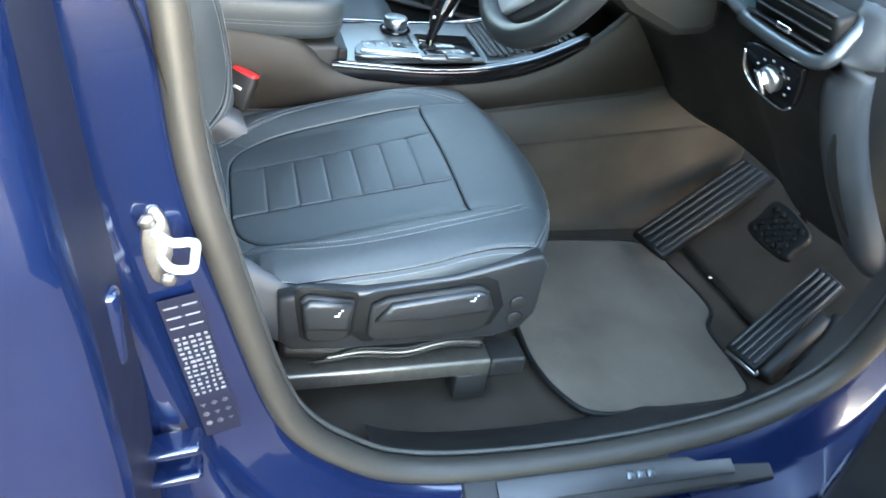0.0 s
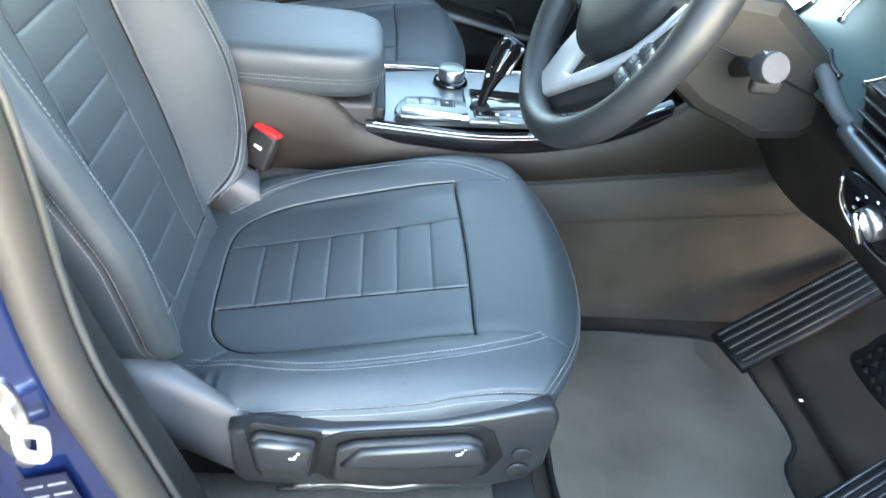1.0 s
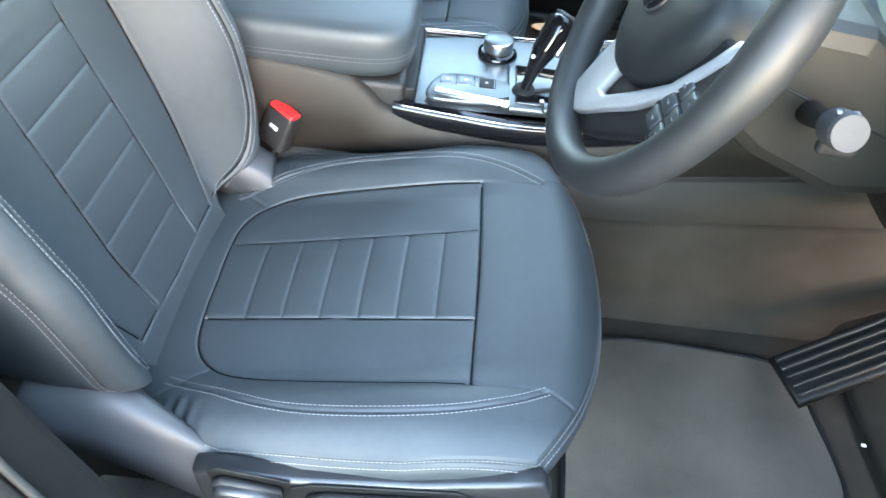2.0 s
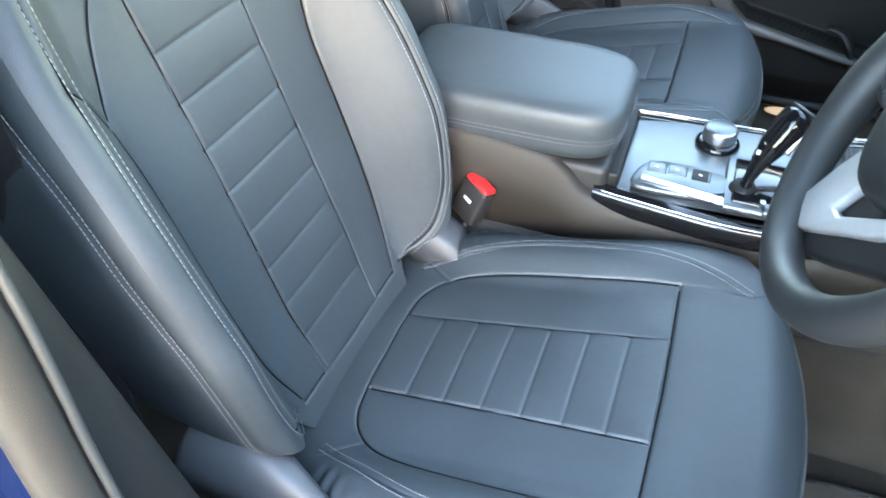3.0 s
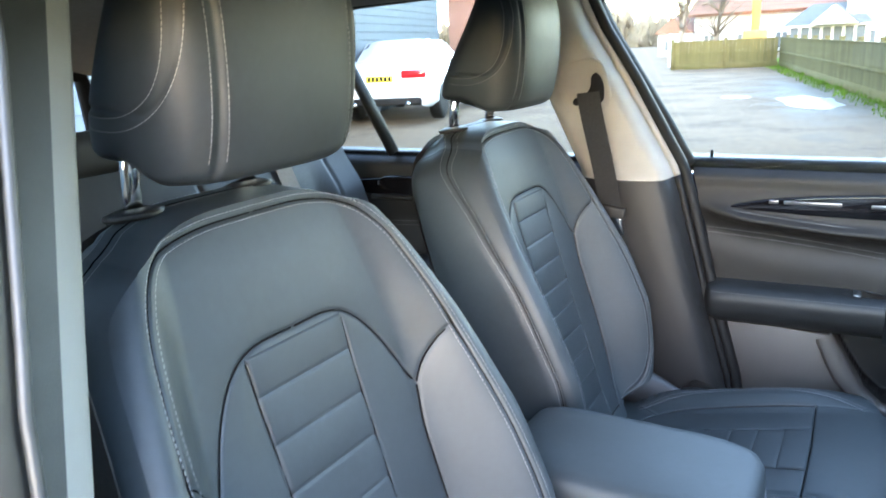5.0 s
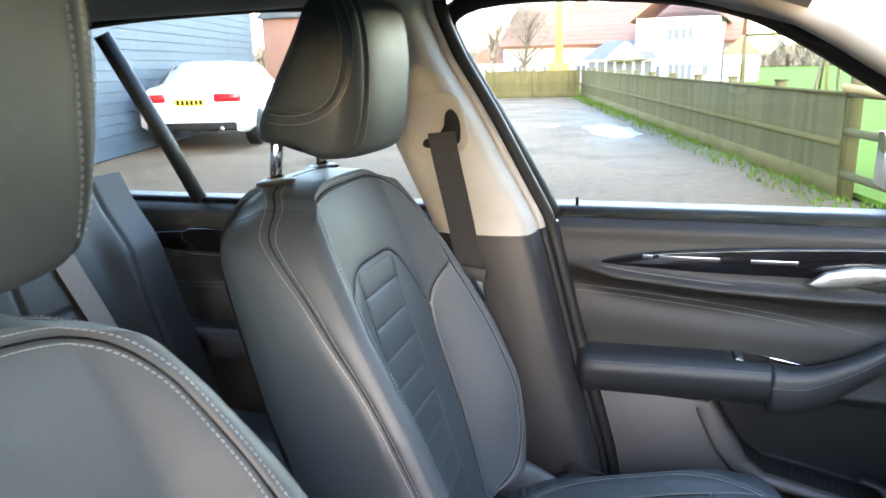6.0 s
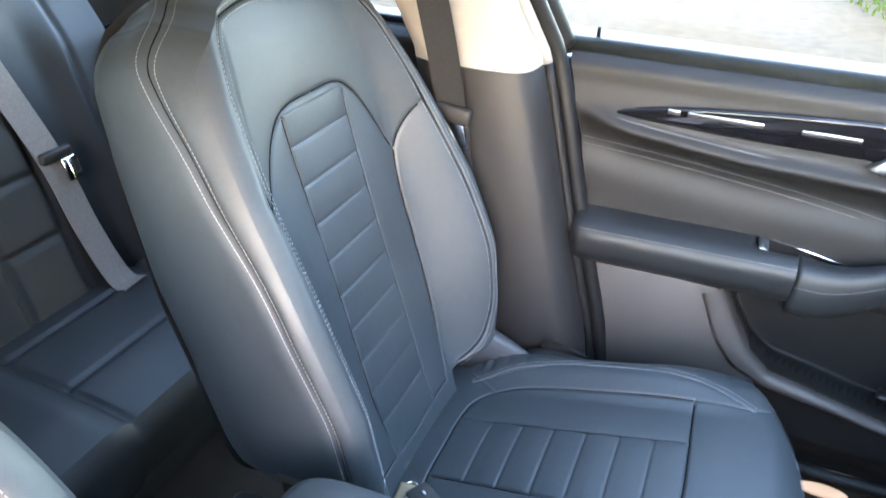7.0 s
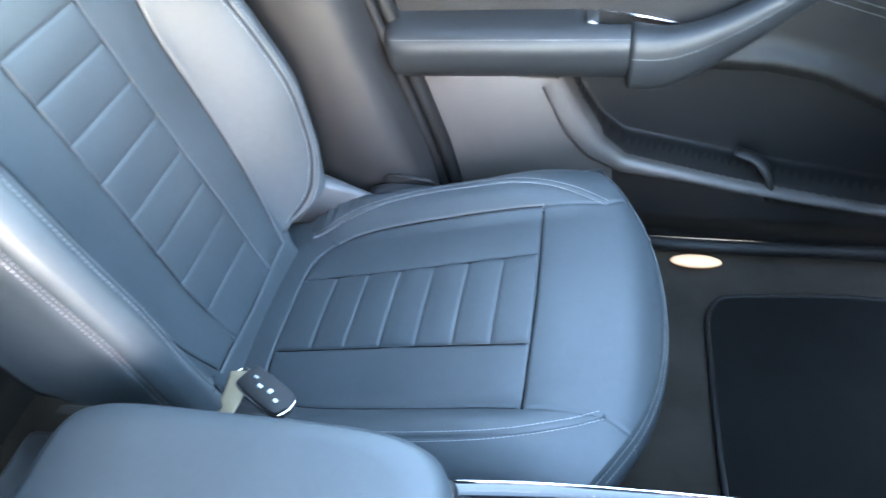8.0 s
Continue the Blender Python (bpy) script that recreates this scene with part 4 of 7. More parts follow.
for side, nm in ((1, "pillar_seal_passenger"),):
    zs = np.linspace(0.42, 1.485, 40)
    pts = [(float(far_pillar_x(z)) + 0.020, side * (float(wall_y(z)) - 0.02), z) for z in zs]
    tagged(part(nm, tube(pts, 0.013, 10, up=(1, 0, 0)), M_RUBBER, None), "black rubber seal along the middle pillar", "door seal", "", "structure")
    for z0, z1, mt, lb in ((0.42, 1.074, M_RUBBER, "black rubber lip along the lower middle pillar"), (1.0745, 1.485, M_PILLAR, "pale grey lip along the upper middle pillar")):
        pts = [(float(far_pillar_x(z)) + 0.006, side * (float(wall_y(z)) - 0.038), z) for z in np.linspace(z0, z1, 24)]
        tagged(part("pillar_edge_seal", tube(pts, 0.008, 10, up=(1, 0, 0)), mt, None), lb, "door seal", "", "structure")


def belt_strip(points, width, across, mat, parent, name="webbing", label=""):
    p = spline(points, 8)
    a = np.array(across, float) / np.linalg.norm(across)
    n = len(p)
    t = np.gradient(p, axis=0)
    t /= np.linalg.norm(t, axis=1, keepdims=True)
    nr = np.cross(t, a)
    rows = [p - a * width / 2 + nr * 0.0, p - a * width / 2 + nr * 0.0014, p + a * width / 2 + nr * 0.0014, p + a * width / 2]
    return part(name, grid_mesh(np.stack(rows, 1)), mat, parent, label, False)


belt = thing("front_seat_belt", "black front seat belt hanging down the pillar from its slot", "seat belt")
an = part("belt_anchor", prism([(0.052 * math.cos(a) * abs(math.cos(a)) ** -0.4 if abs(math.cos(a)) > .05 else 0, 0.058 * math.sin(a) * (abs(math.sin(a)) ** -0.4 if abs(math.sin(a)) > .05 else 0)) for a in np.linspace(0, 2 * math.pi, 33)[:-1]],
                                 0.012, plane_frame((-0.185, 0.586, 1.275), (1, 0, 0.1), (0.08, -0.36, 1)), 0.006, 3), M_PILLAR, belt, "pale grey anchor cover")
part("belt_slot", prism([tuple(p) for p in spline([(-0.028, -0.034), (0.024, -0.034), (0.036, -0.008), (0.036, 0.016), (0.027, 0.029), (0.016, 0.022), (0.010, 0.002), (-0.006, -0.014), (-0.029, -0.020)], 4, True)], 0.004, plane_frame((-0.178, 0.572, 1.270), (1, 0, 0.1), (0.08, -0.36, 1)), 0.001), M_RUBBER, an, "dark belt slot")
belt_strip([(-0.172, 0.566, 1.262), (-0.166, 0.570, 1.22), (-0.150, 0.602, 1.10), (-0.140, 0.622, 1.01), (-0.128, 0.628, 0.93), (-0.12, 0.630, 0.78), (-0.12, 0.632, 0.55)], 0.046, (1, 0.02, 0.1), M_BELT, belt)
part("belt_tongue", rbox((0.026, 0.006, 0.05), (-0.125, 0.612, 0.985), 0.003, 2, Euler((0, radians(-12), 0)).to_matrix()), M_CHROME, belt, "steel belt tongue")
part("tongue_grip", rbox((0.055, 0.014, 0.026), (-0.134, 0.613, 1.012), 0.006, 3, Euler((0, radians(8), 0)).to_matrix()), M_PLASTIC, belt)


driver_belt = thing("driver_seat_belt", "black seat belt hanging between the pillar and the driver's seat", "seat belt")
belt_strip([(-0.150, -0.600, 1.20), (-0.132, -0.598, 1.08), (-0.130, -0.598, 0.98), (-0.132, -0.598, 0.90), (-0.130, -0.60, 0.75), (-0.125, -0.60, 0.60)], 0.046, (1, 0.1, 0.05), M_BELT, driver_belt)
part("tongue_grip", rbox((0.056, 0.016, 0.026), (-0.112, -0.594, 0.905), 0.007, 3, Euler((0, radians(10), 0)).to_matrix()), M_PLASTIC, driver_belt)
part("belt_tongue", rbox((0.026, 0.005, 0.030), (-0.096, -0.592, 0.884), 0.003, 2, Euler((0, radians(10), 0)).to_matrix()), M_CHROME, driver_belt, "steel belt tongue")

# ---- passenger's front door ----
def pocket_line(x):
    return np.interp(x, [0.26, 0.294, 0.316, 0.351, 0.387, 0.473, 0.558, 0.643, 0.78, 1.1], [0.80, 0.738, 0.695, 0.640, 0.612, 0.594, 0.575, 0.559, 0.536, 0.50])


def pocket_top(x):
    return np.interp(x, [0.26, 0.49, 0.565, 0.64, 0.74, 0.86, 1.0], [0.752, 0.766, 0.764, 0.748, 0.702, 0.625, 0.55])


def ridge_line(x):
    return np.interp(x, [-0.05, 0.03, 0.11, 0.27, 0.47, 0.70, 1.0], [1.02, 1.000, 0.982, 0.967, 0.960, 0.962, 0.97])


def in_pocket(x, z):
    return smooth01((z - pocket_line(x)) / 0.010) * smooth01((pocket_top(x) - z) / 0.010) * smooth01((x - 0.275) / 0.012)


def door_face(x, z):
    """How far the door's lining stands from the car's middle."""
    y = 0.765 + 0 * x
    y = y + 0.034 * smooth01((z - 1.058) / 0.040) ** 1.5 - 0.010 * smooth01((1.05 - z) / 0.05)
    y = y + 0.010 * np.exp(-((z - ridge_line(x) + 0.045) / 0.026) ** 2)
    y = y - 0.016 * np.exp(-((z - ridge_line(x)) / 0.013) ** 2) * smooth01((x - 0.0) / 0.09)
    y = y + 0.062 * in_pocket(x, z)
    y = y - 0.016 * np.exp(-((z - pocket_top(x) - 0.020) / 0.017) ** 2) * smooth01((x - 0.44) / 0.06)
    lip = np.exp(-((z - pocket_line(x) + 0.010) / 0.010) ** 2) * smooth01((x - 0.28) / 0.05)
    return y - 0.012 * lip + 0.02 * smooth01((0.50 - z) / 0.06)


pdoor = thing("front_door_passenger_side", "dark grey lined front passenger door, shut", "car door")
zz = np.linspace(0.43, 1.092, 260)[None, :]
u = np.linspace(0, 1, 260)[:, None]
X = pillar_x(zz) + 0.030 + u * (1.02 - pillar_x(zz) - 0.030)
lining = part("lining", rbox((0.95, 0.02, 0.60), (0.55, 0.842, 0.76), 0.005), M_TRIM, pdoor)
PD = np.stack([X, door_face(X, zz + 0 * X), zz + 0 * X], -1)
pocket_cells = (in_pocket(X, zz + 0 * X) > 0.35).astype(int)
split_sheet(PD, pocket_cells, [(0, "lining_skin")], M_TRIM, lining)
# pocket cells are black: the shade of the deep recess put into colour
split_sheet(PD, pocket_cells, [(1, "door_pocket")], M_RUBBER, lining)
part("window_ledge", rbox((1.06, 0.056, 0.030), (0.50, 0.813, 1.089), 0.011, 4), M_TRIM, pdoor)
part("outer_skin", rbox((1.06, 0.03, 0.63), (0.50, 0.86, 0.745), 0.01), M_BLUE, pdoor, "dark blue paint")
part("window_strip", rbox((1.06, 0.036, 0.020), (0.50, 0.858, 1.090), 0.005), M_RUBBER, pdoor)
part("lock_pin", lathe([(0.0032, 0), (0.0032, 0.016), (0.002, 0.019)], 12, Matrix.Translation((0.026, 0.800, 1.100))), M_RUBBER, pdoor)
secs = []
ax = np.concatenate([np.linspace(0.036, 0.06, 6), np.linspace(0.08, 0.376, 20)])
base = spline([(0.785, 0.851), (0.745, 0.852), (0.712, 0.850), (0.695, 0.844), (0.686, 0.832), (0.685, 0.817), (0.692, 0.796), (0.712, 0.774), (0.745, 0.757), (0.785, 0.750)], 5)
for x in ax:
    k = math.sqrt(max(0.0, 1 - ((0.062 - x) / 0.027) ** 2)) if x < 0.062 else 1.0
    sec_ = [(x, 0.78 + (y - 0.78) * (0.25 + 0.75 * k), 0.808 + (z - 0.808) * (0.6 + 0.4 * k) - 0.006 * (1 - x / 0.376)) for y, z in base]
    cup = float(smooth01(np.array((x - 0.318) / 0.016)))
    secs.append([(a, b, c - 0.046 * cup * float(smooth01(np.array((b - 0.716) / 0.010))) * (c > 0.80)) for a, b, c in sec_])
arm = part("armrest", grid_mesh(np.array(secs)), M_DARKLEATHER, pdoor, "dark leather door armrest")
# the pull handle goes on from the armrest's front roll and climbs
PULL = spline([(0.378, 0.685, 0.748, 0.846, 0.752), (0.42, 0.684, 0.735, 0.846, 0.756), (0.46, 0.685, 0.728, 0.855, 0.776), (0.51, 0.688, 0.727, 0.877, 0.812), (0.56, 0.692, 0.729, 0.908, 0.852),
               (0.62, 0.700, 0.736, 0.944, 0.900), (0.68, 0.716, 0.752, 0.972, 0.938), (0.74, 0.742, 0.780, 0.988, 0.958)], 6)
pull_rows = []
for x, y0, y1, z1, z0 in PULL:
    ring = []
    for a in np.linspace(0, 2 * math.pi, 33)[:-1]:
        ca, sa = math.cos(a), math.sin(a)
        ring.append((x, (y0 + y1) / 2 + (y1 - y0) / 2 * math.copysign(abs(ca) ** 0.62, ca) * (1 - 0.35 * max(0, -sa)) + 0.40 * (y1 - y0) * max(0.0, -sa) ** 1.5, (z0 + z1) / 2 + (z1 - z0) / 2 * math.copysign(abs(sa) ** 0.62, sa) * (1.0 - 0.16 * ca * (sa < 0))))
    pull_rows.append(ring)
pull = part("pull_handle", closed_loft(pull_rows), M_DARKLEATHER, pdoor, "dark leather pull handle")
pts = np.array(secs)[:, 17]
for off in (0.0, -0.0035):
    rs = resample(pts[4:] + np.array([0, 0, off]), 0.0046)
    part("stitching", stitches(rs, np.repeat([[0, -1.0, 0.3]], len(rs), 0)), M_GREYTHREAD, arm, "grey thread")
rs = resample([(x, y0 + 0.0006, z1 - 0.34 * (z1 - z0)) for x, y0, y1, z1, z0 in PULL[:30]], 0.0046)
part("stitching", stitches(rs, np.repeat([[0, -1.0, 0.3]], len(rs), 0)), M_GREYTHREAD, pull, "grey thread")
part("cup_end", prism([(0.319, 0.853), (0.334, 0.850), (0.332, 0.815), (0.328, 0.815)], 0.036, plane_frame((0, 0.752, 0), (1, 0, 0), (0, 0, 1)), 0.002), M_GREYPAD, pdoor, "pale cup end")
part("cup_trim", tube([(0.335, 0.752, 0.852), (0.40, 0.750, 0.842), (0.475, 0.748, 0.826)], 0.0022, 8), M_CHROME, pdoor, "chrome line")
part("cup_floor", rbox((0.16, 0.05, 0.006), (0.42, 0.745, 0.806), 0.002), M_RUBBER, pdoor)
spear = [(0.070, 1.006), (0.13, 1.024), (0.22, 1.037), (0.36, 1.049), (0.55, 1.058), (0.72, 1.060), (0.72, 0.985), (0.55, 0.978), (0.42, 0.978), (0.28, 0.986), (0.16, 0.996)]
sp = part("decor_strip", prism([(p[0], p[1] - 1.015) for p in spline(spear, 4, True)], 0.012, plane_frame((0, 0.763, 1.015), (1, 0, 0), (0, -0.22, 1)), 0.004, 3), M_GLOSS, pdoor, "piano black decor strip")
# bright bars stand in for reflections of the driver's door opening
for x0, x1 in ((0.152, 0.170), (0.180, 0.285), (0.335, 0.412)):
    part("inlay_bar", rbox((x1 - x0, 0.003, 0.0075), ((x0 + x1) / 2, 0.7485, 1.0225), 0.0012, 2, Euler((radians(12), 0, 0)).to_matrix()), M_STEEL, sp, "bright bar imitating a reflection in the gloss strip")
part("decor_edge", tube([(x, 0.750, z) for x, z in spline([(0.070, 1.001), (0.16, 0.990), (0.28, 0.979), (0.42, 0.971), (0.60, 0.970)], 5)], 0.0020, 8), M_HINGE, pdoor, "thin satin lower edge of the decor strip")
part("door_handle", prism([(0.425, 0.990), (0.455, 1.012), (0.50, 1.022), (0.60, 1.026), (0.60, 1.004), (0.53, 0.998), (0.50, 0.988), (0.45, 0.982)], 0.018, plane_frame((0, 0.752, 0), (1, 0, 0), (0, 0, 1)), 0.005, 3), M_SATIN, sp, "satin silver door handle")
part("handle_recess", prism([(0.50, 0.986), (0.53, 0.998), (0.62, 1.000), (0.62, 0.980), (0.54, 0.978)], 0.004, plane_frame((0, 0.753, 0), (1, 0, 0), (0, 0, 1)), 0.001), M_RUBBER, sp)
for dzz in (0.0, -0.011):
    line = np.array([(x, float(door_face(np.array(x), np.array(z))) - 0.001, z + dzz) for x, z in spline([(0.03, 0.958), (0.15, 0.951), (0.30, 0.936), (0.45, 0.914), (0.58, 0.886), (0.70, 0.85)], 6)])
    pr = resample(line, 0.0046)
    part("stitching", stitches(pr, np.repeat([[0, -1.0, 0]], len(pr), 0)), M_GREYTHREAD, pdoor, "grey thread")
dv = spline([(0.555, 0.775, 0.612), (0.585, 0.765, 0.607), (0.603, 0.755, 0.590), (0.612, 0.755, 0.560), (0.614, 0.755, 0.54)], 4)
part("pocket_divider", tube(dv, 0.008, 10, flat=(1.6, 0.8)), M_TRIM, pdoor)
part("lower_lip", tube([(0.33, 0.742, 0.445), (0.55, 0.742, 0.442), (0.95, 0.742, 0.450)], 0.012, 10), M_TRIM, pdoor)
frame_pts = spline([(-0.018, 1.09), (-0.056, 1.17), (-0.116, 1.285), (-0.174, 1.40), (-0.176, 1.45), (-0.09, 1.477), (0.12, 1.474), (0.27, 1.450), (0.38, 1.400), (0.476, 1.342), (0.70, 1.213), (0.93, 1.09)], 8)
part("window_seal", tube([(x, float(wall_y(z)) + 0.022, z) for x, z in frame_pts], 0.017, 12, up=(0, 1, 0)), M_RUBBER, pdoor, "black rubber window seal")

def pane(outline, side, off, parent, glass, name="window_pane"):
    """A flat glass pane following the lean of the cabin side."""
    y0 = side * (float(wall_y(1.09)) + off)
    m = plane_frame((0, y0, 1.09), (1, 0, 0), (0, -0.36 * side, 1))
    k = math.sqrt(1 + 0.36 ** 2)
    return part(name, prism([(x, (z - 1.09) * k) for x, z in outline], 0.004, m, 0), glass, parent, "", False)


pane([(-0.020, 1.085)] + [tuple(p) for p in frame_pts[2:]] + [(0.93, 1.085)], 1, 0.020, pdoor, M_GLASS)

# front pillar trims and roof rails
for side in (1, -1):
    pp = spline([(-1.25, 1.48), (-0.5, 1.495), (-0.05, 1.498), (0.12, 1.495), (0.29, 1.470), (0.40, 1.420), (0.50, 1.361), (0.72, 1.233), (0.98, 1.08)], 8)
    tagged(part("front_pillar_trim", tube([(x, side * (float(wall_y(z)) - 0.022), z) for x, z in pp], 0.038, 14, up=(0, 1, 0), flat=(0.75, 1.0)), M_PILLAR, None),
           "pale grey roof rail and windscreen pillar lining", "pillar trim", "", "structure")

# exterior mirror on the passenger's side
mirror = thing("door_mirror", "black and blue door mirror outside the passenger window", "door mirror")
part("housing", rbox((0.11, 0.20, 0.14), (0.66, 1.02, 1.16), 0.04, 5), M_GLOSS, mirror)
part("mirror_glass", rbox((0.004, 0.16, 0.11), (0.604, 1.03, 1.165), 0.001, 1), M_CHROME, mirror)
part("foot", rbox((0.08, 0.12, 0.04), (0.68, 0.90, 1.10), 0.012), M_RUBBER, mirror)

# ---- passenger-side rear door ----
rdoor = thing("rear_door_passenger_side", "dark grey lined rear passenger-side door, shut", "car door")
xx = np.linspace(-1.08, -0.235, 90)[:, None]
zz = np.linspace(0.43, 1.095, 90)[None, :]
part("lining", grid_mesh(np.stack([xx + 0 * zz, 0.765 + 0.03 * smooth01((zz - 1.065) / 0.03) + 0.012 * np.exp(-((zz - 0.915) / 0.05) ** 2) + 0 * xx, zz + 0 * xx], -1)), M_TRIM, rdoor)
part("window_ledge", rbox((0.88, 0.055, 0.012), (-0.66, 0.815, 1.092), 0.005), M_PLASTIC, rdoor)
part("outer_skin", rbox((0.88, 0.03, 0.66), (-0.66, 0.86, 0.76), 0.01), M_BLUE, rdoor)
part("armrest", rbox((0.50, 0.085, 0.07), (-0.66, 0.735, 0.790), 0.022, 4), M_DARKLEATHER, rdoor)
part("decor_strip", prism([(-0.985, 0.992), (-0.90, 1.022), (-0.70, 1.038), (-0.45, 1.045), (-0.30, 1.046), (-0.30, 0.985), (-0.6, 0.982), (-0.85, 0.984)], 0.012, plane_frame((0, 0.763, 0), (1, 0, 0), (0, 0, 1)), 0.004, 3), M_GLOSS, rdoor, "piano black decor strip")
part("lock_pin", lathe([(0.0032, 0), (0.0032, 0.016), (0.002, 0.019)], 12, Matrix.Translation((-1.0, 0.800, 1.096))), M_RUBBER, rdoor)
for z0 in (0.962, 0.951):
    pr = resample([(-1.05, 0.7745, z0), (-0.25, 0.7745, z0)], 0.0046)
    part("stitching", stitches(pr, np.repeat([[0, -1.0, 0]], len(pr), 0)), M_GREYTHREAD, rdoor, "grey thread")
part("window_bar", tube([(-0.785, 0.775, 1.095), (-0.83, 0.725, 1.25), (-0.89, 0.66, 1.44)], 0.020, 12, flat=(1.0, 0.6), up=(1, 0, 0)), M_RUBBER, rdoor, "black window divider bar")
part("window_seal", tube([(x, float(wall_y(z)) + 0.02, z) for x, z in spline([(-0.25, 1.10), (-0.285, 1.28), (-0.31, 1.46), (-0.36, 1.477), (-0.6, 1.48), (-0.9, 1.465), (-1.06, 1.420), (-1.12, 1.33), (-1.09, 1.20), (-1.05, 1.11)], 6)], 0.016, 12, up=(0, 1, 0)), M_RUBBER, rdoor, "black rubber window seal")

# rear quarter, tailgate and rear window
for side in (1, -1):
    q = [(-1.06, 1.10), (-1.10, 1.25), (-1.14, 1.40), (-1.20, 1.46), (-1.75, 1.38), (-1.80, 1.10), (-1.80, 0.45), (-1.05, 0.45)]
    structure("rear_quarter_lining", prism(q, 0.03 * side, plane_frame((0, 0.70 * side, 0), (1, 0, 0), (0, 0, 1)), 0.004), M_LINING, "pale grey rear quarter lining", "wall lining")
structure("tailgate_lining", rbox((0.05, 1.44, 0.62), (-1.80, 0, 0.78), 0.02), M_TRIM, "dark grey tailgate lining", "tailgate")
part_frame = tube([(-1.80, -0.62, 1.10), (-1.78, -0.58, 1.34), (-1.76, 0, 1.38), (-1.78, 0.58, 1.34), (-1.80, 0.62, 1.10)], 0.03, 10)
structure("rear_window_frame", part_frame, M_RUBBER, "black frame of the rear window", "window frame")
structure("floor_rear", rbox((0.85, 1.40, 0.04), (-1.40, 0, 0.60), 0.01), M_CARPET, "charcoal carpeted boot floor", "boot floor")

# windscreen and the rear door panes
pane(RW, 1, 0.020, rdoor, M_REARGLASS)
pane(RW, -1, 0.020, rear_door, M_REARGLASS)
ws = plane_frame((0.40, 0.0, 1.425), (0, 1, 0), (0.62, 0, -0.335))
tagged(part("windscreen", prism([(-0.60, 0), (0.60, 0), (0.70, 0.72), (-0.70, 0.72)], 0.005, ws, 0), M_SCREEN, None, "", False), "tinted windscreen glass", "windscreen", "", "structure")

# ---- the driver's door, standing open ----
ddoor = thing("front_door_driver_side", "dark blue front driver's door standing wide open", "car door")
ddoor.matrix_basis = pose(0.800, -0.845, 0, 0, 0, math.degrees(math.atan2(-0.91, -0.40)))


def open_door_face(x, z):
    """Depth of the open door's lining; x runs from the hinge."""
    y = 0.0 * x - 0.035 * smooth01((x - 0.10) / 0.06) * np.exp(-((z - 0.82) / 0.07) ** 2)
    y = y + 0.05 * smooth01((0.07 - x) / 0.07) ** 2
    y = y + 0.03 * smooth01((z - 0.47) / 0.012) * smooth01((0.62 - z) / 0.012) * smooth01((x - 0.30) / 0.03)
    return y + 0.035 * smooth01((z - 1.04) / 0.05) + 0.03 * smooth01((0.40 - z) / 0.06)


zz = np.linspace(0.34, 1.09, 90)[None, :]
xx = np.linspace(0.0, 1.03, 110)[:, None]
part("lining", grid_mesh(np.stack([xx + 0 * zz, open_door_face(xx, zz), zz + 0 * xx], -1), flip=True), M_PLASTIC, ddoor)
part("outer_skin", rbox((1.05, 0.05, 0.78), (0.52, 0.125, 0.71), 0.02, 3), M_BLUE, ddoor, "dark blue paint")
part("door_edge", rbox((0.03, 0.11, 0.74), (1.03, 0.075, 0.715), 0.012, 3), M_BLUE, ddoor, "dark blue paint")
part("hinge_end", rbox((0.03, 0.10, 0.74), (0.0, 0.085, 0.715), 0.014, 3), M_BLUE, ddoor, "dark blue paint")
part("speaker_grille", lathe([(0.085, 0), (0.085, 0.006), (0.078, 0.010), (0.0, 0.012)], 32, plane_frame((0.17, -0.002, 0.50), (1, 0, 0), (0, 0, 1))), M_RUBBER, ddoor)
part("armrest", rbox((0.46, 0.06, 0.06), (0.62, -0.055, 0.81), 0.022, 4), M_LEATHER, ddoor, "dark leather door armrest")
part("pull_handle", tube(spline([(0.40, -0.06, 0.81), (0.33, -0.065, 0.86), (0.27, -0.045, 0.93)], 6), 0.02, 14), M_LEATHER, ddoor)
part("decor_strip", rbox((0.70, 0.010, 0.045), (0.55, -0.006, 1.0), 0.004, 3), M_GLOSS, ddoor, "piano black decor strip")
part("window_frame", tube(spline([(1.03, 0.06, 1.08), (1.07, 0.0, 1.25), (1.08, -0.05, 1.39), (0.95, -0.06, 1.42), (0.62, -0.05, 1.38), (0.30, 0.0, 1.24), (0.02, 0.055, 1.08)], 8), 0.018, 12), M_GLOSS, ddoor, "gloss black window frame")

# trim of the rear passenger-side door
rear_decor = spline([(-0.42, 1.006), (-0.55, 1.028), (-0.80, 1.038), (-0.80, 0.990), (-0.60, 0.988), (-0.48, 0.994)], 4, True)
part("decor_strip", prism([(p[0], p[1] - 1.0) for p in rear_decor], 0.012, plane_frame((0, 0.763, 1.0), (1, 0, 0), (0, -0.22, 1)), 0.004, 2), M_GLOSS, rdoor, "piano black decor strip")
part("decor_edge", tube([(x, 0.752, z) for x, z in spline([(-0.40, 1.000), (-0.50, 0.984), (-0.65, 0.978), (-0.85, 0.978)], 5)], 0.007, 10), M_TRIM, rdoor)
for dzz in (0.0, -0.012):
    pr = resample([(-0.30, 0.762, 0.935 + dzz), (-0.55, 0.762, 0.925 + dzz), (-0.90, 0.762, 0.905 + dzz)], 0.0046)
    part("stitching", stitches(pr, np.repeat([[0, -1.0, 0]], len(pr), 0)), M_GREYTHREAD, rdoor, "grey thread")
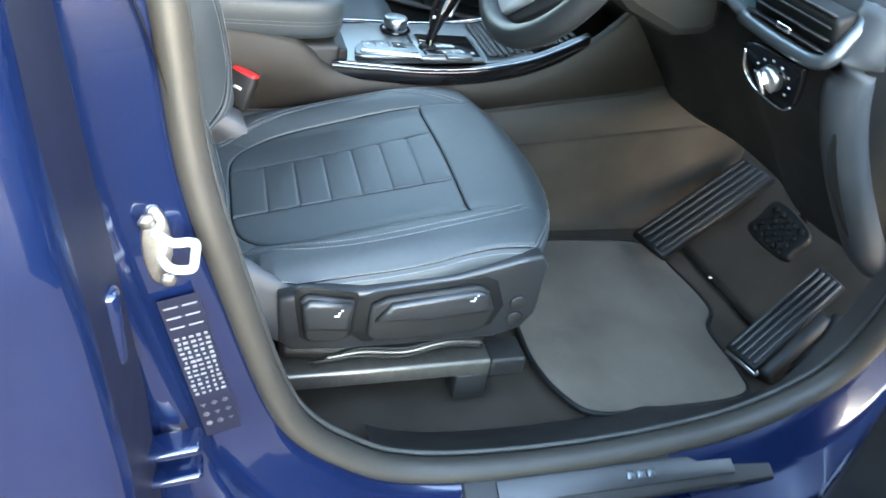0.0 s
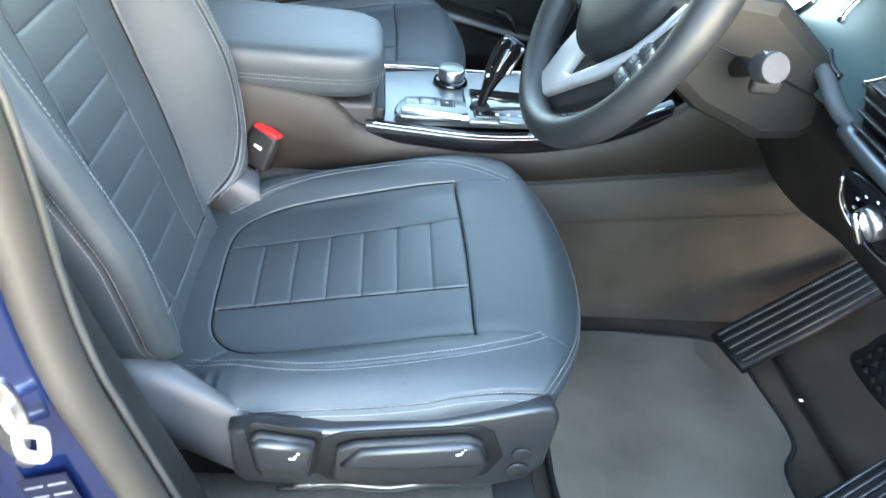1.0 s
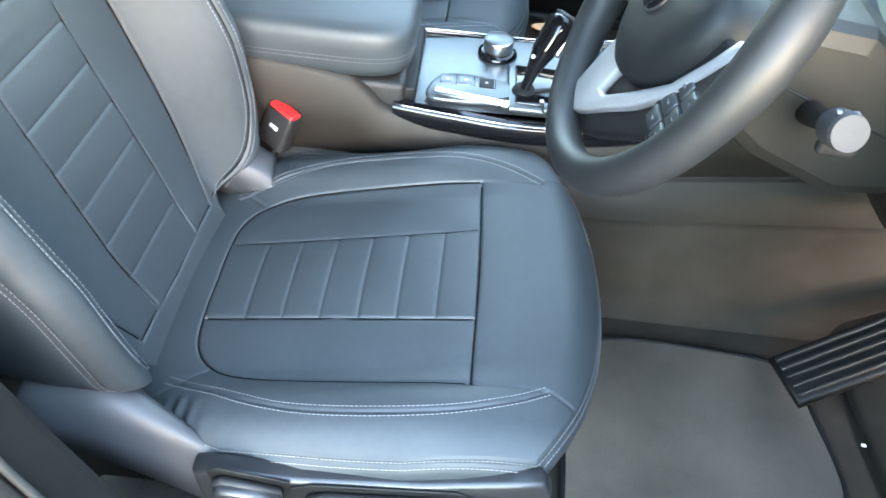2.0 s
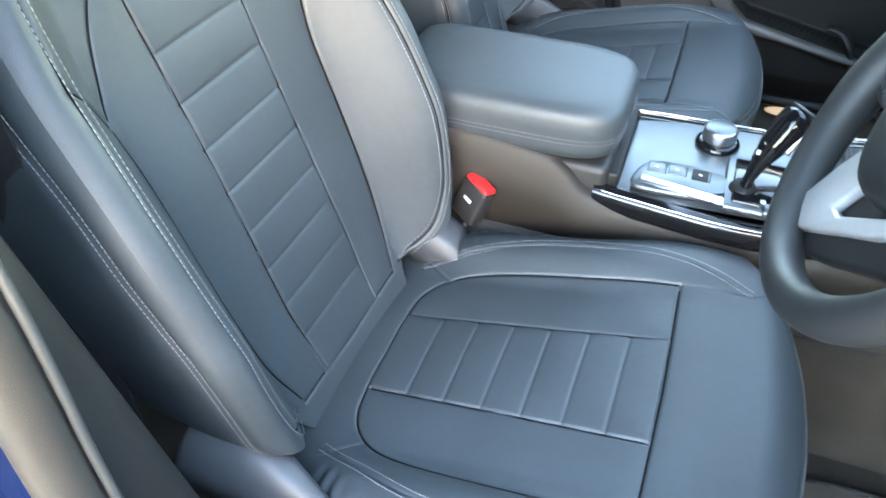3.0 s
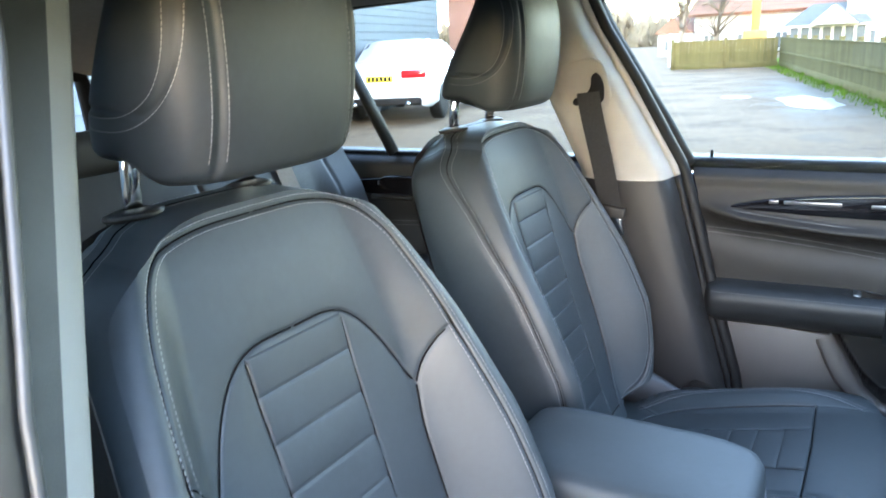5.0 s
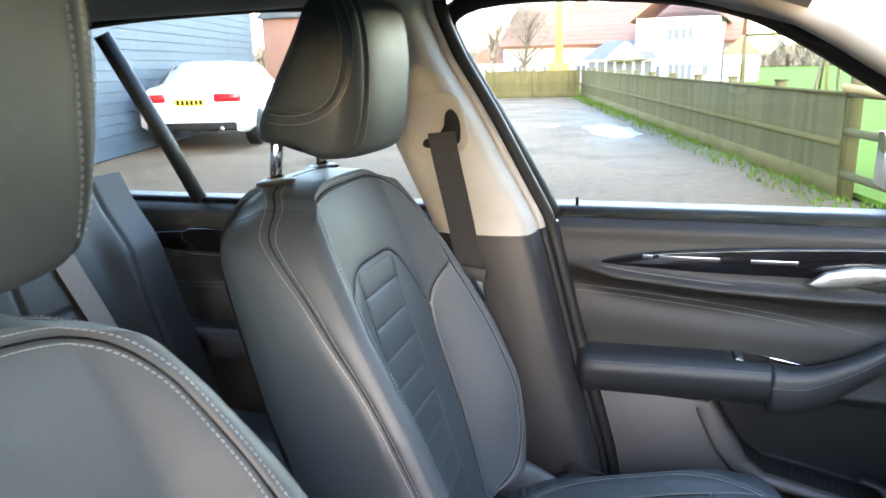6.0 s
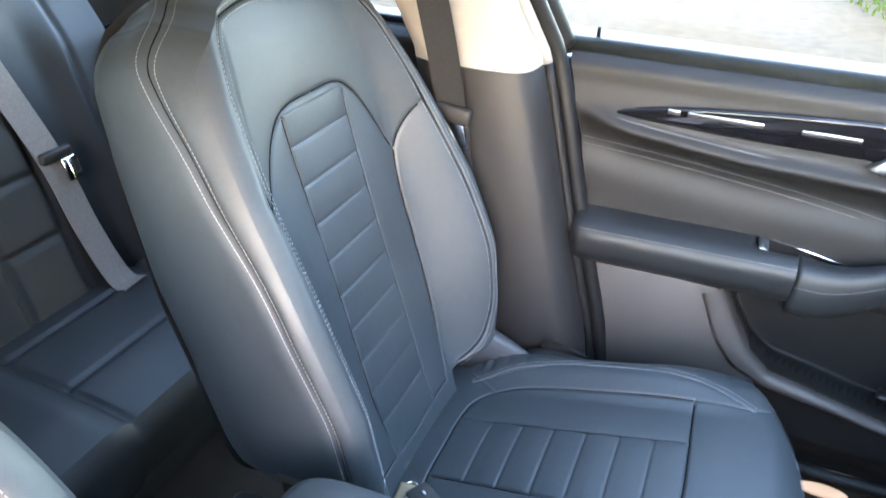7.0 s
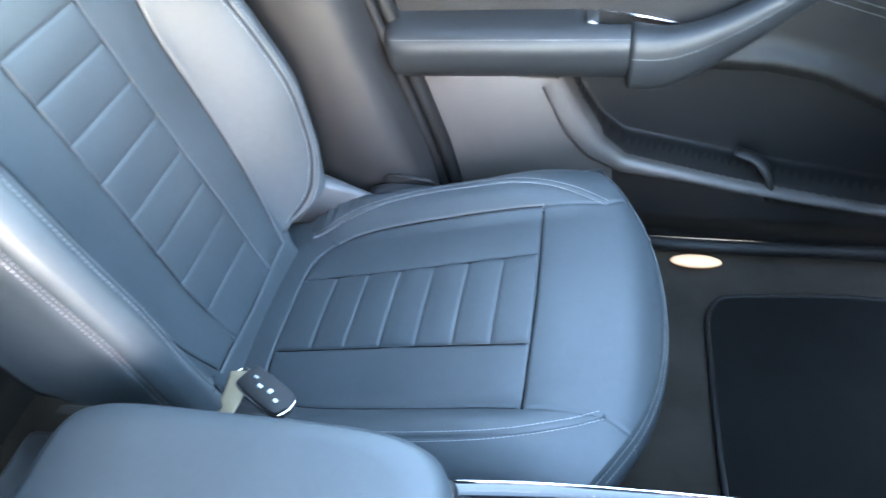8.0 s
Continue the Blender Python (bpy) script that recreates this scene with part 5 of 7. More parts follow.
# panel outline ends at the lip; darker lining beyond stands in for shade
lp_o = [(0.035, 0.755), (0.16, 0.755), (0.280, 0.750), (0.292, 0.725), (0.306, 0.692), (0.340, 0.636), (0.372, 0.602), (0.372, 0.470), (0.09, 0.470), (0.06, 0.62)]
lip_x = np.concatenate([np.linspace(0.286, 0.40, 30), np.linspace(0.41, 0.95, 40)])
lip_z = pocket_line(lip_x)
lip_w = np.interp(lip_x, [0.286, 0.33, 0.38, 0.5, 0.9], [0.030, 0.036, 0.022, 0.014, 0.010])
tl = np.stack([np.gradient(lip_x), np.gradient(lip_z)], -1)
tl /= np.linalg.norm(tl, axis=1, keepdims=True)
lip_rows = [np.stack([lip_x + tl[:, 1] * lip_w * f, np.full_like(lip_x, yy_), lip_z - tl[:, 0] * lip_w * f], -1) for f, yy_ in ((-0.08, 0.800), (-0.08, 0.752), (0.0, 0.744), (0.35, 0.7385), (0.8, 0.7375), (1.0, 0.7395), (1.0, 0.760))]
# lip takes the pale colour to show light on its upturned face
part("pocket_lip", grid_mesh(np.stack(lip_rows, 1)), M_LOWPANEL, pdoor, "rolled lip of the door pocket, pale for the light it catches")
part("lower_panel", prism([tuple(p) for p in lp_o], -0.006, plane_frame((0, 0.7440, 0), (1, 0, 0), (0, 0, 1)), 0.003, 2), M_LOWPANEL, pdoor, "smooth grey lower door panel")
zs = np.linspace(0.80, 1.455, 40)
tagged(part("pillar_groove_driver", tube([(float(pillar_x(z)) + 0.006, -(float(wall_y(z)) - 0.030), z) for z in zs], 0.0045, 8, up=(1, 0, 0)), M_RUBBER, None), "black rubber lip along the driver's middle pillar", "door seal", "", "structure")


# ---- rear bench ----
bench = thing("rear_bench_seat", "black leather rear bench seat", "car seat")
def bench_cushion(x, y):
    z = 0.640 + (x + 0.46) * -0.06 - 0.4 * np.clip(x + 0.53, 0, 1) ** 1.6
    d = np.abs((np.abs(y) + 0.0) % 0.62 - 0.37)
    return z + 0.012 * smooth01((d - 0.14) / 0.06)
xb, yb = np.linspace(-0.86, -0.445, 90)[:, None], np.linspace(-0.66, 0.66, 260)[None, :]
zc = bench_cushion(xb, yb)
for line in (0.22, 0.52, 0.07):
    for sgn in (-1, 1):
        zc = zc + groove(np.abs(yb - sgn * line), 0.005, 0.005)
for a in (-0.56, -0.68):
    zc = zc + np.where(np.abs(np.abs(yb) - 0.37) < 0.15, groove(np.abs(xb - a) + 0 * yb, 0.004, 0.005), 0)
Pc = np.stack([xb + 0 * yb, yb + 0 * xb, zc], -1)
bc = part("cushion", grid_mesh(Pc), M_DARKLEATHER, bench)
fr = [Pc[-1] + np.array([dx, 0, dz]) for dx, dz in ((0, 0), (0.012, -0.012), (0.018, -0.035), (0.014, -0.075), (0.0, -0.12), (-0.03, -0.16), (-0.05, -0.23))]
part("front_roll", grid_mesh(np.stack(fr, 0)), M_DARKLEATHER, bc)
zb, yb = np.linspace(0.60, 1.17, 110)[:, None], np.linspace(-0.66, 0.66, 260)[None, :]
dd = np.abs(np.abs(yb) - 0.37)
xbk = -0.715 - 0.32 * (zb - 0.66) - 0.25 * np.clip(zb - 1.08, 0, 1) ** 1.3 + 0.022 * smooth01((dd - 0.13) / 0.07) * smooth01((1.12 - zb) / 0.1)
for line in (0.17, 0.57, 0.31, 0.43):
    for sgn in (-1, 1):
        xbk = xbk + groove(np.abs(yb - sgn * line) + 0 * zb, 0.006, 0.005)
for a in (0.76, 0.86, 0.96, 1.06):
    xbk = xbk + np.where(dd < 0.06, groove(np.abs(zb - a), 0.004, 0.005), 0)
part("backrest", grid_mesh(np.stack([xbk, yb + 0 * zb, zb + 0 * yb], -1)), M_DARKLEATHER, bench)
for y in (-0.39, 0.0, 0.39):
    hr = rbox((0.075, 0.26 if y else 0.20, 0.15 if y else 0.09), (-0.955, y, 1.235 if y else 1.20), 0.034, 6)
    part("headrest", hr, M_DARKLEATHER, bench)
    for s in (-0.05, 0.05):
        part("headrest_post", tube([(-0.955, y + s, 1.10), (-0.955, y + s, 1.20)], 0.006, 10), M_CHROME, bench)
part("seat_back_shell", rbox((0.04, 1.30, 0.55), (-0.95, 0, 0.86), 0.01, 2, Euler((0, radians(-16), 0)).to_matrix()), M_PLASTIC, bench)

rbelt = thing("rear_seat_belt", "rear seat belt lying down the rear backrest, greyed by painted light", "seat belt")
belt_strip([(-0.862, 0.405, 1.16), (-0.835, 0.42, 1.06), (-0.775, 0.455, 0.88), (-0.735, 0.465, 0.75), (-0.690, 0.47, 0.662), (-0.66, 0.475, 0.655)], 0.047, (0.05, 1, 0.12), M_BELTLIT, rbelt)
part("belt_tongue", rbox((0.008, 0.030, 0.040), (-0.755, 0.478, 0.855), 0.003, 2, Euler((0, radians(-18), 0)).to_matrix()), M_CHROME, rbelt, "steel belt tongue")
part("tongue_grip", rbox((0.014, 0.060, 0.020), (-0.765, 0.460, 0.882), 0.005, 3), M_PLASTIC, rbelt)
rbuck = thing("rear_belt_buckle", "black rear belt buckle lying on the bench", "belt buckle")
part("buckle_body", rbox((0.055, 0.045, 0.035), (-0.755, 0.398, 0.672), 0.008, 3, Euler((0, radians(-30), radians(20))).to_matrix()), M_PLASTIC, rbuck)
part("mark", rbox((0.004, 0.012, 0.012), (-0.731, 0.402, 0.687), 0.001, 1), M_WHITEMARK, rbuck)

# ---- centre console ----
console = thing("centre_console", "dark centre console with gloss panel and covered storage", "car console")
zs_top = [(-0.12, 0.785), (0.03, 0.790), (0.15, 0.775), (0.19, 0.752), (0.235, 0.722), (0.40, 0.714), (0.56, 0.728), (0.70, 0.790), (0.86, 0.93), (1.12, 1.0)]
st = spline(zs_top, 6)
for side, yy in ((-1, -0.112), (1, 0.112)):
    rows = []
    for x, z in st:
        zl = np.interp(x, [-0.12, 0.495, 0.828, 0.9], [0.645, 0.650, 0.700, 0.72])
        rows.append([(x, yy + side * a, zz2) for a, zz2 in ((-0.016, z), (-0.006, z - 0.002), (0.0, z - 0.010), (0.004, z * 0.6 + zl * 0.4), (0.004, zl + 0.003), (-0.004, zl + 0.001), (-0.006, zl - 0.001), (0.004, zl - 0.003), (0.008, zl - 0.006), (0.012, 0.57 + max(0, x - .57) * .15), (0.014, 0.50), (0.02, 0.42))])
    part("side_panel", grid_mesh(np.array(rows), flip=side > 0), M_CONSOLE, console, "warm grey grained side panel")
for side, yy in ((-1, -0.112), (1, 0.112)):
    rows = []
    for x in np.linspace(-0.1, 1.12, 60):
        zt = 0.583 + max(0, x - 0.57) * 0.12
        rows.append([(x, yy + side * a, z) for a, z in ((0.008, zt + 0.001), (0.016, zt), (0.020, zt - 0.006), (0.022, 0.50), (0.026, 0.43), (0.05, 0.402))])
    part("side_carpet", grid_mesh(np.array(rows), flip=side > 0), M_CARPET, console, "charcoal carpet on the lower side")
part("body_core", rbox((0.40, 0.19, 0.33), (0.04, 0, 0.595), 0.01), M_PLASTIC, console)
def lid_ring(k, z, grow=0.0):
    """Outline of the armrest lid: round front corners, squarer rear ones."""
    out = []
    for a in np.linspace(0, 2 * math.pi, 121)[:-1]:
        ca, sa = math.cos(a), math.sin(a)
        e = 0.42 if ca > 0 else 0.30
        out.append((0.085 + (0.163 * k + grow) * math.copysign(abs(ca) ** e, ca), -0.010 + (0.099 * k + grow) * math.copysign(abs(sa) ** e, sa), z))
    return np.array(out)


lid = [(0.86, 0.768), (0.955, 0.772), (0.985, 0.782), (0.995, 0.792), (0.990, 0.798), (0.998, 0.804), (1.0, 0.812), (0.99, 0.824), (0.96, 0.833), (0.90, 0.838), (0.75, 0.8405), (0.45, 0.8415), (0.15, 0.842), (0.0005, 0.842)]
arm = part("armrest", grid_mesh(np.stack([lid_ring(k, z) for k, z in lid], 1), close_u=True, flip=True), M_LEATHER, console, "padded dark leather armrest lid")
for dz in (0.801, 0.795):
    rp = resample(lid_ring(0.995, dz, 0.0005), 0.0046)
    part("stitching", stitches(rp, rp - np.array([0.085, -0.01, dz])), M_GREYTHREAD, arm, "grey thread")
# top panel rising towards the dash
def cons_z(x):
    return np.interp(x, [0.22, 0.30, 0.42, 0.54, 0.66, 0.80], [0.728, 0.732, 0.736, 0.742, 0.775, 0.86])
xt, yt = np.linspace(0.232, 0.60, 40)[:, None], np.linspace(-0.098, 0.098, 24)[None, :]
top = part("top_panel", grid_mesh(np.stack([xt + 0 * yt, yt + 0 * xt, cons_z(xt) + 0.004 * (1 - (yt / 0.098) ** 2)], -1)), M_GREYPAD, console, "glossy graphite top panel")
for side in (-1, 1):
    tr = spline([(0.225, side * 0.100, 0.731), (0.30, side * 0.108, 0.730), (0.40, side * 0.114, 0.728), (0.50, side * 0.113, 0.735), (0.60, side * 0.108, 0.757), (0.70, side * 0.10, 0.80)], 6)
    sec_ = [(-0.014, 0.003), (0.002, 0.003), (0.005, 0.001), (0.0065, -0.003), (0.0072, -0.012), (0.0075, -0.020), (0.0065, -0.025), (-0.004, -0.026)]
    part("gloss_strip", grid_mesh(np.stack([tr + np.array([0, side * a, b]) for a, b in sec_], 1), flip=side > 0), M_GLOSS, console, "piano black edge strip")
    part("chrome_line", tube(tr + np.array([0, side * 0.0035, 0.0034]), 0.0009, 8), M_CHROME, console, "thin chrome line")
part("cup_well", rbox((0.022, 0.17, 0.03), (0.243, 0, 0.735), 0.005), M_RUBBER, console)
# switch pod with silver rim
pod = [(0.268, -0.080), (0.285, -0.030), (0.335, -0.022), (0.385, -0.030), (0.400, -0.062), (0.375, -0.082), (0.30, -0.090)]
pf = Matrix.Translation((0, 0, 0.735))
podp = part("switch_pod", prism([tuple(p) for p in spline(pod, 4, True)], 0.008, pf, 0.003, 2), M_GREYPAD, console, "glossy graphite switch pod")
part("pod_face", prism([tuple(np.array((0.333, -0.056)) + (np.array(p) - (0.333, -0.056)) * 0.86) for p in spline(pod, 4, True)], 0.0012, Matrix.Translation((0, 0, 0.7448)), 0.0004), M_GREYPAD, podp)
for i, (bx, by) in enumerate(((0.296, -0.045), (0.322, -0.043), (0.352, -0.045))):
    part("button", rbox((0.021, 0.024, 0.003), (bx, by, 0.7455), 0.001, 2), M_RUBBER if i == 2 else M_GREYPAD, podp)
    part("button_gap", rbox((0.0012, 0.024, 0.0006), (bx + 0.0125, by, 0.7462), 0), M_RUBBER, podp)
    part("mark", rbox((0.004, 0.003, 0.0005), (bx, by, 0.7472), 0), M_WHITEMARK, podp)
part("silver_bar", rbox((0.112, 0.014, 0.005), (0.335, -0.081, 0.744), 0.002, 3, Euler((0, 0, radians(-8))).to_matrix()), M_SATIN, podp)
# shifter surround
sur = part("shifter_surround", rbox((0.125, 0.115, 0.010), (0.445, -0.040, 0.742), 0.004, 3), M_GREYPAD, console, "satin silver shifter frame")
part("shifter_gate", rbox((0.105, 0.095, 0.006), (0.445, -0.040, 0.7475), 0.003, 2), M_GLOSS, sur)
for i in range(4):
    part("mark", rbox((0.006, 0.008, 0.0006), (0.430 + 0.018 * i, -0.080, 0.7508), 0), M_WHITEMARK, sur)
part("gate_letters", rbox((0.05, 0.020, 0.008), (0.455, -0.092, 0.748), 0.003, 2), M_GREYPAD, sur)
# ribbed roller cover in front
for i in range(16):
    x = 0.520 + 0.0105 * i
    part("slat", rbox((0.009, 0.165, 0.005), (x, 0.0, float(cons_z(x)) + 0.006), 0.0018, 2, Euler((0, radians(-4 - 1.1 * i), 0)).to_matrix()), M_PLASTIC, console)

selector = thing("gear_selector", "black gear selector lever with silver inlay on the console", "gear lever")
sl = spline([(0.405, -0.056, 0.744), (0.409, -0.053, 0.765), (0.416, -0.047, 0.790), (0.426, -0.038, 0.812), (0.437, -0.028, 0.832), (0.446, -0.020, 0.844)], 6)
part("stem", tube(sl, np.interp(np.arange(len(sl)), [0, 6, 10, 16, 24, 28, len(sl) - 1], [0.012, 0.011, 0.015, 0.025, 0.031, 0.031, 0.024]), 20, flat=(1.0, 0.66), up=(1, 0, 0)), M_GLOSS, selector)
part("inlay", tube(sl[16:30] + np.array([0.017, -0.010, 0.0]), 0.004, 10), M_SATIN, selector, "silver inlay")
part("park_button", rbox((0.030, 0.026, 0.006), (0.448, -0.018, 0.8475), 0.0025, 2, Euler((radians(-25), radians(28), 0)).to_matrix()), M_PANEL, selector, "satin park button")
part("base_collar", lathe([(0.018, 0), (0.017, 0.004), (0.013, 0.010)], 24, Matrix.Translation((0.405, -0.056, 0.745))), M_RUBBER, selector)
for i in range(4):
    part("mark", rbox((0.004, 0.003, 0.005), (0.4085 + 0.0062 * i, -0.0590 + 0.0045 * i, 0.806 + 0.010 * i), 0), M_WHITEMARK, selector)

knob = thing("control_knob", "silver rotary control knob on the console", "control knob")
kf = Matrix.Translation((0.366, 0.050, 0.738))
part("knob_base", lathe([(0.030, 0), (0.030, 0.004), (0.026, 0.008), (0.022, 0.009)], 36, kf), M_GLOSS, knob)
part("grip", lathe([(0.0215, 0.009), (0.0225, 0.011), (0.0225, 0.024), (0.0210, 0.027)], 48, kf), M_SATIN, knob)
part("touch_top", lathe([(0.0208, 0.0265), (0.019, 0.0275), (0.0, 0.0272)], 36, kf), M_GREYPAD, knob, "grey touch pad top")

buckle = thing("driver_belt_buckle", "black belt buckle with red release button beside the driver's seat", "belt buckle")
bmx = Matrix.Translation((0.070, -0.128, 0.690)) @ Euler((radians(14), radians(16), radians(62))).to_matrix().to_4x4()
bb1 = rbox((0.026, 0.046, 0.060), (0, 0, 0), 0.006, 3)
bmesh.ops.transform(bb1, matrix=bmx, verts=bb1.verts)
bo = part("buckle_body", bb1, M_PLASTIC, buckle)
bb2 = rbox((0.022, 0.042, 0.012), (0, 0, 0.028), 0.004, 3)
bmesh.ops.transform(bb2, matrix=bmx, verts=bb2.verts)
part("release_button", bb2, M_RED, bo, "red release button")
bb3 = rbox((0.002, 0.014, 0.005), (-0.0135, 0, 0.004), 0)
bmesh.ops.transform(bb3, matrix=bmx, verts=bb3.verts)
part("mark", bb3, M_WHITEMARK, bo)
part("stalk", tube([(0.066, -0.123, 0.67), (0.045, -0.125, 0.60), (0.03, -0.13, 0.52)], 0.013, 10, flat=(1.4, 0.5)), M_PLASTIC, buckle)

car_key = thing("car_key", "black car key with bright metal edge on the passenger seat", "key")
kmx = Matrix.Translation((0.016, 0.204, 0.690)) @ Euler((radians(-2), radians(6), radians(-30))).to_matrix().to_4x4() @ Matrix.Scale(0.82, 4)
ko = spline([(-0.040, -0.012), (-0.034, -0.019), (0.0, -0.021), (0.030, -0.019), (0.038, -0.010), (0.039, 0.008), (0.030, 0.018), (0.0, 0.020), (-0.034, 0.018), (-0.040, 0.012)], 4, True)
kb = part("key_body", prism([tuple(p) for p in ko], 0.006, kmx, 0.0022, 2), M_PLASTIC, car_key)
part("metal_edge", prism([(x * 1.03, y * 1.05) for x, y in ko], -0.009, kmx, 0.003, 2), M_CHROME, car_key, "bright metal edge band")
part("key_back", prism([(x * 0.98, y * 0.98) for x, y in ko], -0.006, kmx @ Matrix.Translation((0, 0, -0.0092)), 0.003, 2), M_PLASTIC, car_key)
for kx, ky, kw, kh in ((-0.024, 0.004, 0.006, 0.003), (-0.010, -0.002, 0.007, 0.004), (0.006, 0.001, 0.006, 0.006), (0.021, -0.004, 0.006, 0.004)):
    b3 = rbox((kw, kh, 0.0006), (kx, ky, 0.0062), 0)
    bmesh.ops.transform(b3, matrix=kmx, verts=b3.verts)
    part("mark", b3, M_WHITEMARK, kb, "white symbol bar")
part("key_ring", tube([tuple(kmx @ Vector((-0.046 + 0.010 * math.cos(a), 0.010 * math.sin(a), -0.004))) for a in np.linspace(0, 2 * math.pi, 25)[:-1]], 0.0011, 8, closed=True), M_CHROME, car_key, "steel key ring")
part("strap", tube(spline([tuple(kmx @ Vector((-0.052, 0.0, -0.004))), (-0.020, 0.196, 0.688), (-0.030, 0.168, 0.674), (-0.034, 0.150, 0.640)], 4), 0.009, 10, flat=(1.3, 0.22)), material("tan_webbing", (0.22, 0.165, 0.10), 0.7), car_key, "tan strap")

# ---- dashboard ----
dash = thing("dashboard", "dark dashboard with soft upper pad and lower knee panels", "dashboard")
prof = spline([(1.10, 1.06), (0.92, 1.085), (0.78, 1.085), (0.715, 1.065), (0.692, 1.035), (0.690, 0.985), (0.706, 0.930), (0.752, 0.875), (0.815, 0.80), (0.875, 0.725), (0.90, 0.695), (0.93, 0.70), (1.00, 0.76)], 6)
yy = np.linspace(-0.685, 0.70, 60)
D = np.stack([np.stack([prof[:, 0] + 0.03 * (max(0, abs(y) - 0.55) / 0.13) ** 2 + (0.035 * math.exp(-((y + 0.37) / 0.13) ** 4)), np.full(len(prof), y), prof[:, 1]], -1) for y in yy])
part("dash_skin", grid_mesh(D, flip=True), M_PLASTIC, dash)
part("end_cap", prism([(x + 0.03, z) for x, z in prof], 0.006, plane_frame((0, -0.684, 0), (1, 0, 0), (0, 0, 1)), 0.002), M_PLASTIC, dash)
ec = spline([(0.755, 1.05), (0.715, 0.99), (0.72, 0.90), (0.77, 0.82), (0.86, 0.735), (0.93, 0.73), (0.95, 0.85), (0.93, 1.0)], 5, True)
part("end_cover", prism([tuple(p) for p in ec], 0.008, plane_frame((0, -0.690, 0), (1, 0, 0), (0, 0, 1)), 0.004, 3), M_RUBBER, dash, "black side cover")
edge = spline([(0.725, -0.678, 1.055), (0.715, -0.680, 0.985), (0.738, -0.682, 0.92), (0.79, -0.684, 0.84), (0.87, -0.684, 0.745), (0.91, -0.684, 0.712)], 6)
part("end_roll", tube(edge, 0.030, 16, flat=(1.0, 0.8)), M_HINGE, dash, "smooth grey end roll")
# vent and light switch
vent = part("air_vent", rbox((0.03, 0.155, 0.055), (0.694, -0.595, 1.018), 0.008, 3, Euler((0, radians(-22), 0)).to_matrix()), M_RUBBER, dash)
for i in range(4):
    part("slat", rbox((0.020, 0.140, 0.003), (0.680, -0.595, 1.000 + 0.013 * i), 0.001, 1, Euler((0, radians(10), 0)).to_matrix()), M_PLASTIC, vent)
part("vent_rim", tube(spline([(0.678, -0.515, 0.988), (0.674, -0.595, 0.986), (0.678, -0.668, 0.990), (0.694, -0.676, 1.02), (0.716, -0.672, 1.055)], 6), 0.009, 10), M_GREYPAD, vent, "pale grey vent rim")
part("vent_lever", rbox((0.012, 0.026, 0.008), (0.674, -0.60, 1.004), 0.002, 2), M_CHROME, vent)
lf = plane_frame((0.690, -0.597, 0.948), (0.22, -1, 0.0), (-0.38, 0.0, 1))
lp = part("light_panel", prism([tuple(p) for p in spline([(-0.044, 0.026), (0.036, 0.030), (0.046, 0.022), (0.040, -0.026), (0.022, -0.036), (-0.020, -0.028), (-0.042, -0.010)], 4, True)], 0.010, lf, 0.003, 2), M_GLOSS, dash, "gloss black light switch panel")
part("panel_rim", tube([lf @ Vector((x, y, 0.010)) for x, y in spline([(-0.044, 0.018), (-0.041, -0.010), (-0.02, -0.029), (0.022, -0.037), (0.038, -0.028)], 5)], 0.0018, 8), M_CHROME, lp, "chrome lower rim")
part("light_knob", lathe([(0.017, 0), (0.016, 0.010), (0.013, 0.012), (0.0, 0.012)], 30, lf @ Matrix.Translation((0.004, -0.002, 0.010))), M_SATIN, lp, "silver rotary light switch")
part("knob_grip", rbox((0.008, 0.030, 0.012), lf @ Vector((0.004, -0.002, 0.026)), 0.003, 2, (lf.to_3x3() @ Euler((0, 0, radians(30))).to_matrix())), M_CHROME, lp)
for i in range(8):
    a = -0.6 + i * 0.55
    part("mark", rbox((0.0030, 0.0026, 0.0006), lf @ Vector((0.004 + 0.027 * math.cos(a), -0.002 + 0.023 * math.sin(a), 0.0108)), 0, 1, lf.to_3x3()), M_WHITEMARK, lp)
# instrument cluster under its hood
cf = plane_frame((0.715, -0.37, 1.055), (0, -1, 0), (0.45, 0, 1))
uu, vv = np.linspace(-0.185, 0.185, 40)[:, None], np.linspace(-0.075, 0.10, 24)[None, :]
fl = np.array([[tuple(cf @ Vector((float(a_), float(b_), 0.012 - 0.5 * float(a_) ** 2 - 1.2 * float(b_) ** 2))) for b_ in vv[0]] for a_ in uu[:, 0]])
cl = part("instrument_hood", grid_mesh(fl), M_CLUSTER, dash, "glossy dark instrument cluster")
for cy in (-0.085, 0.085):
    for k in range(5):
        arc = [cf @ Vector((cy + 0.058 * math.cos(a), 0.012 + 0.058 * math.sin(a), 0.012 - 0.5 * (cy + 0.058 * math.cos(a)) ** 2)) for a in np.linspace(0.3 + 1.25 * k, 1.0 + 1.25 * k, 8)]
        part("dial_ring", tube(arc, 0.0040, 10), M_GLOSS if k % 2 else M_CHROME, cl, "dial ring segment")
part("cluster_rim", tube(spline([(0.715, -0.18, 1.03), (0.692, -0.26, 1.020), (0.684, -0.342, 1.018), (0.680, -0.438, 1.014), (0.682, -0.485, 0.995), (0.692, -0.53, 0.985)], 6), 0.010, 12, flat=(1.0, 0.8)), M_HINGE, dash)
part("binnacle_body", rbox((0.25, 0.40, 0.15), (0.86, -0.37, 1.075), 0.03, 4), M_PLASTIC, dash)
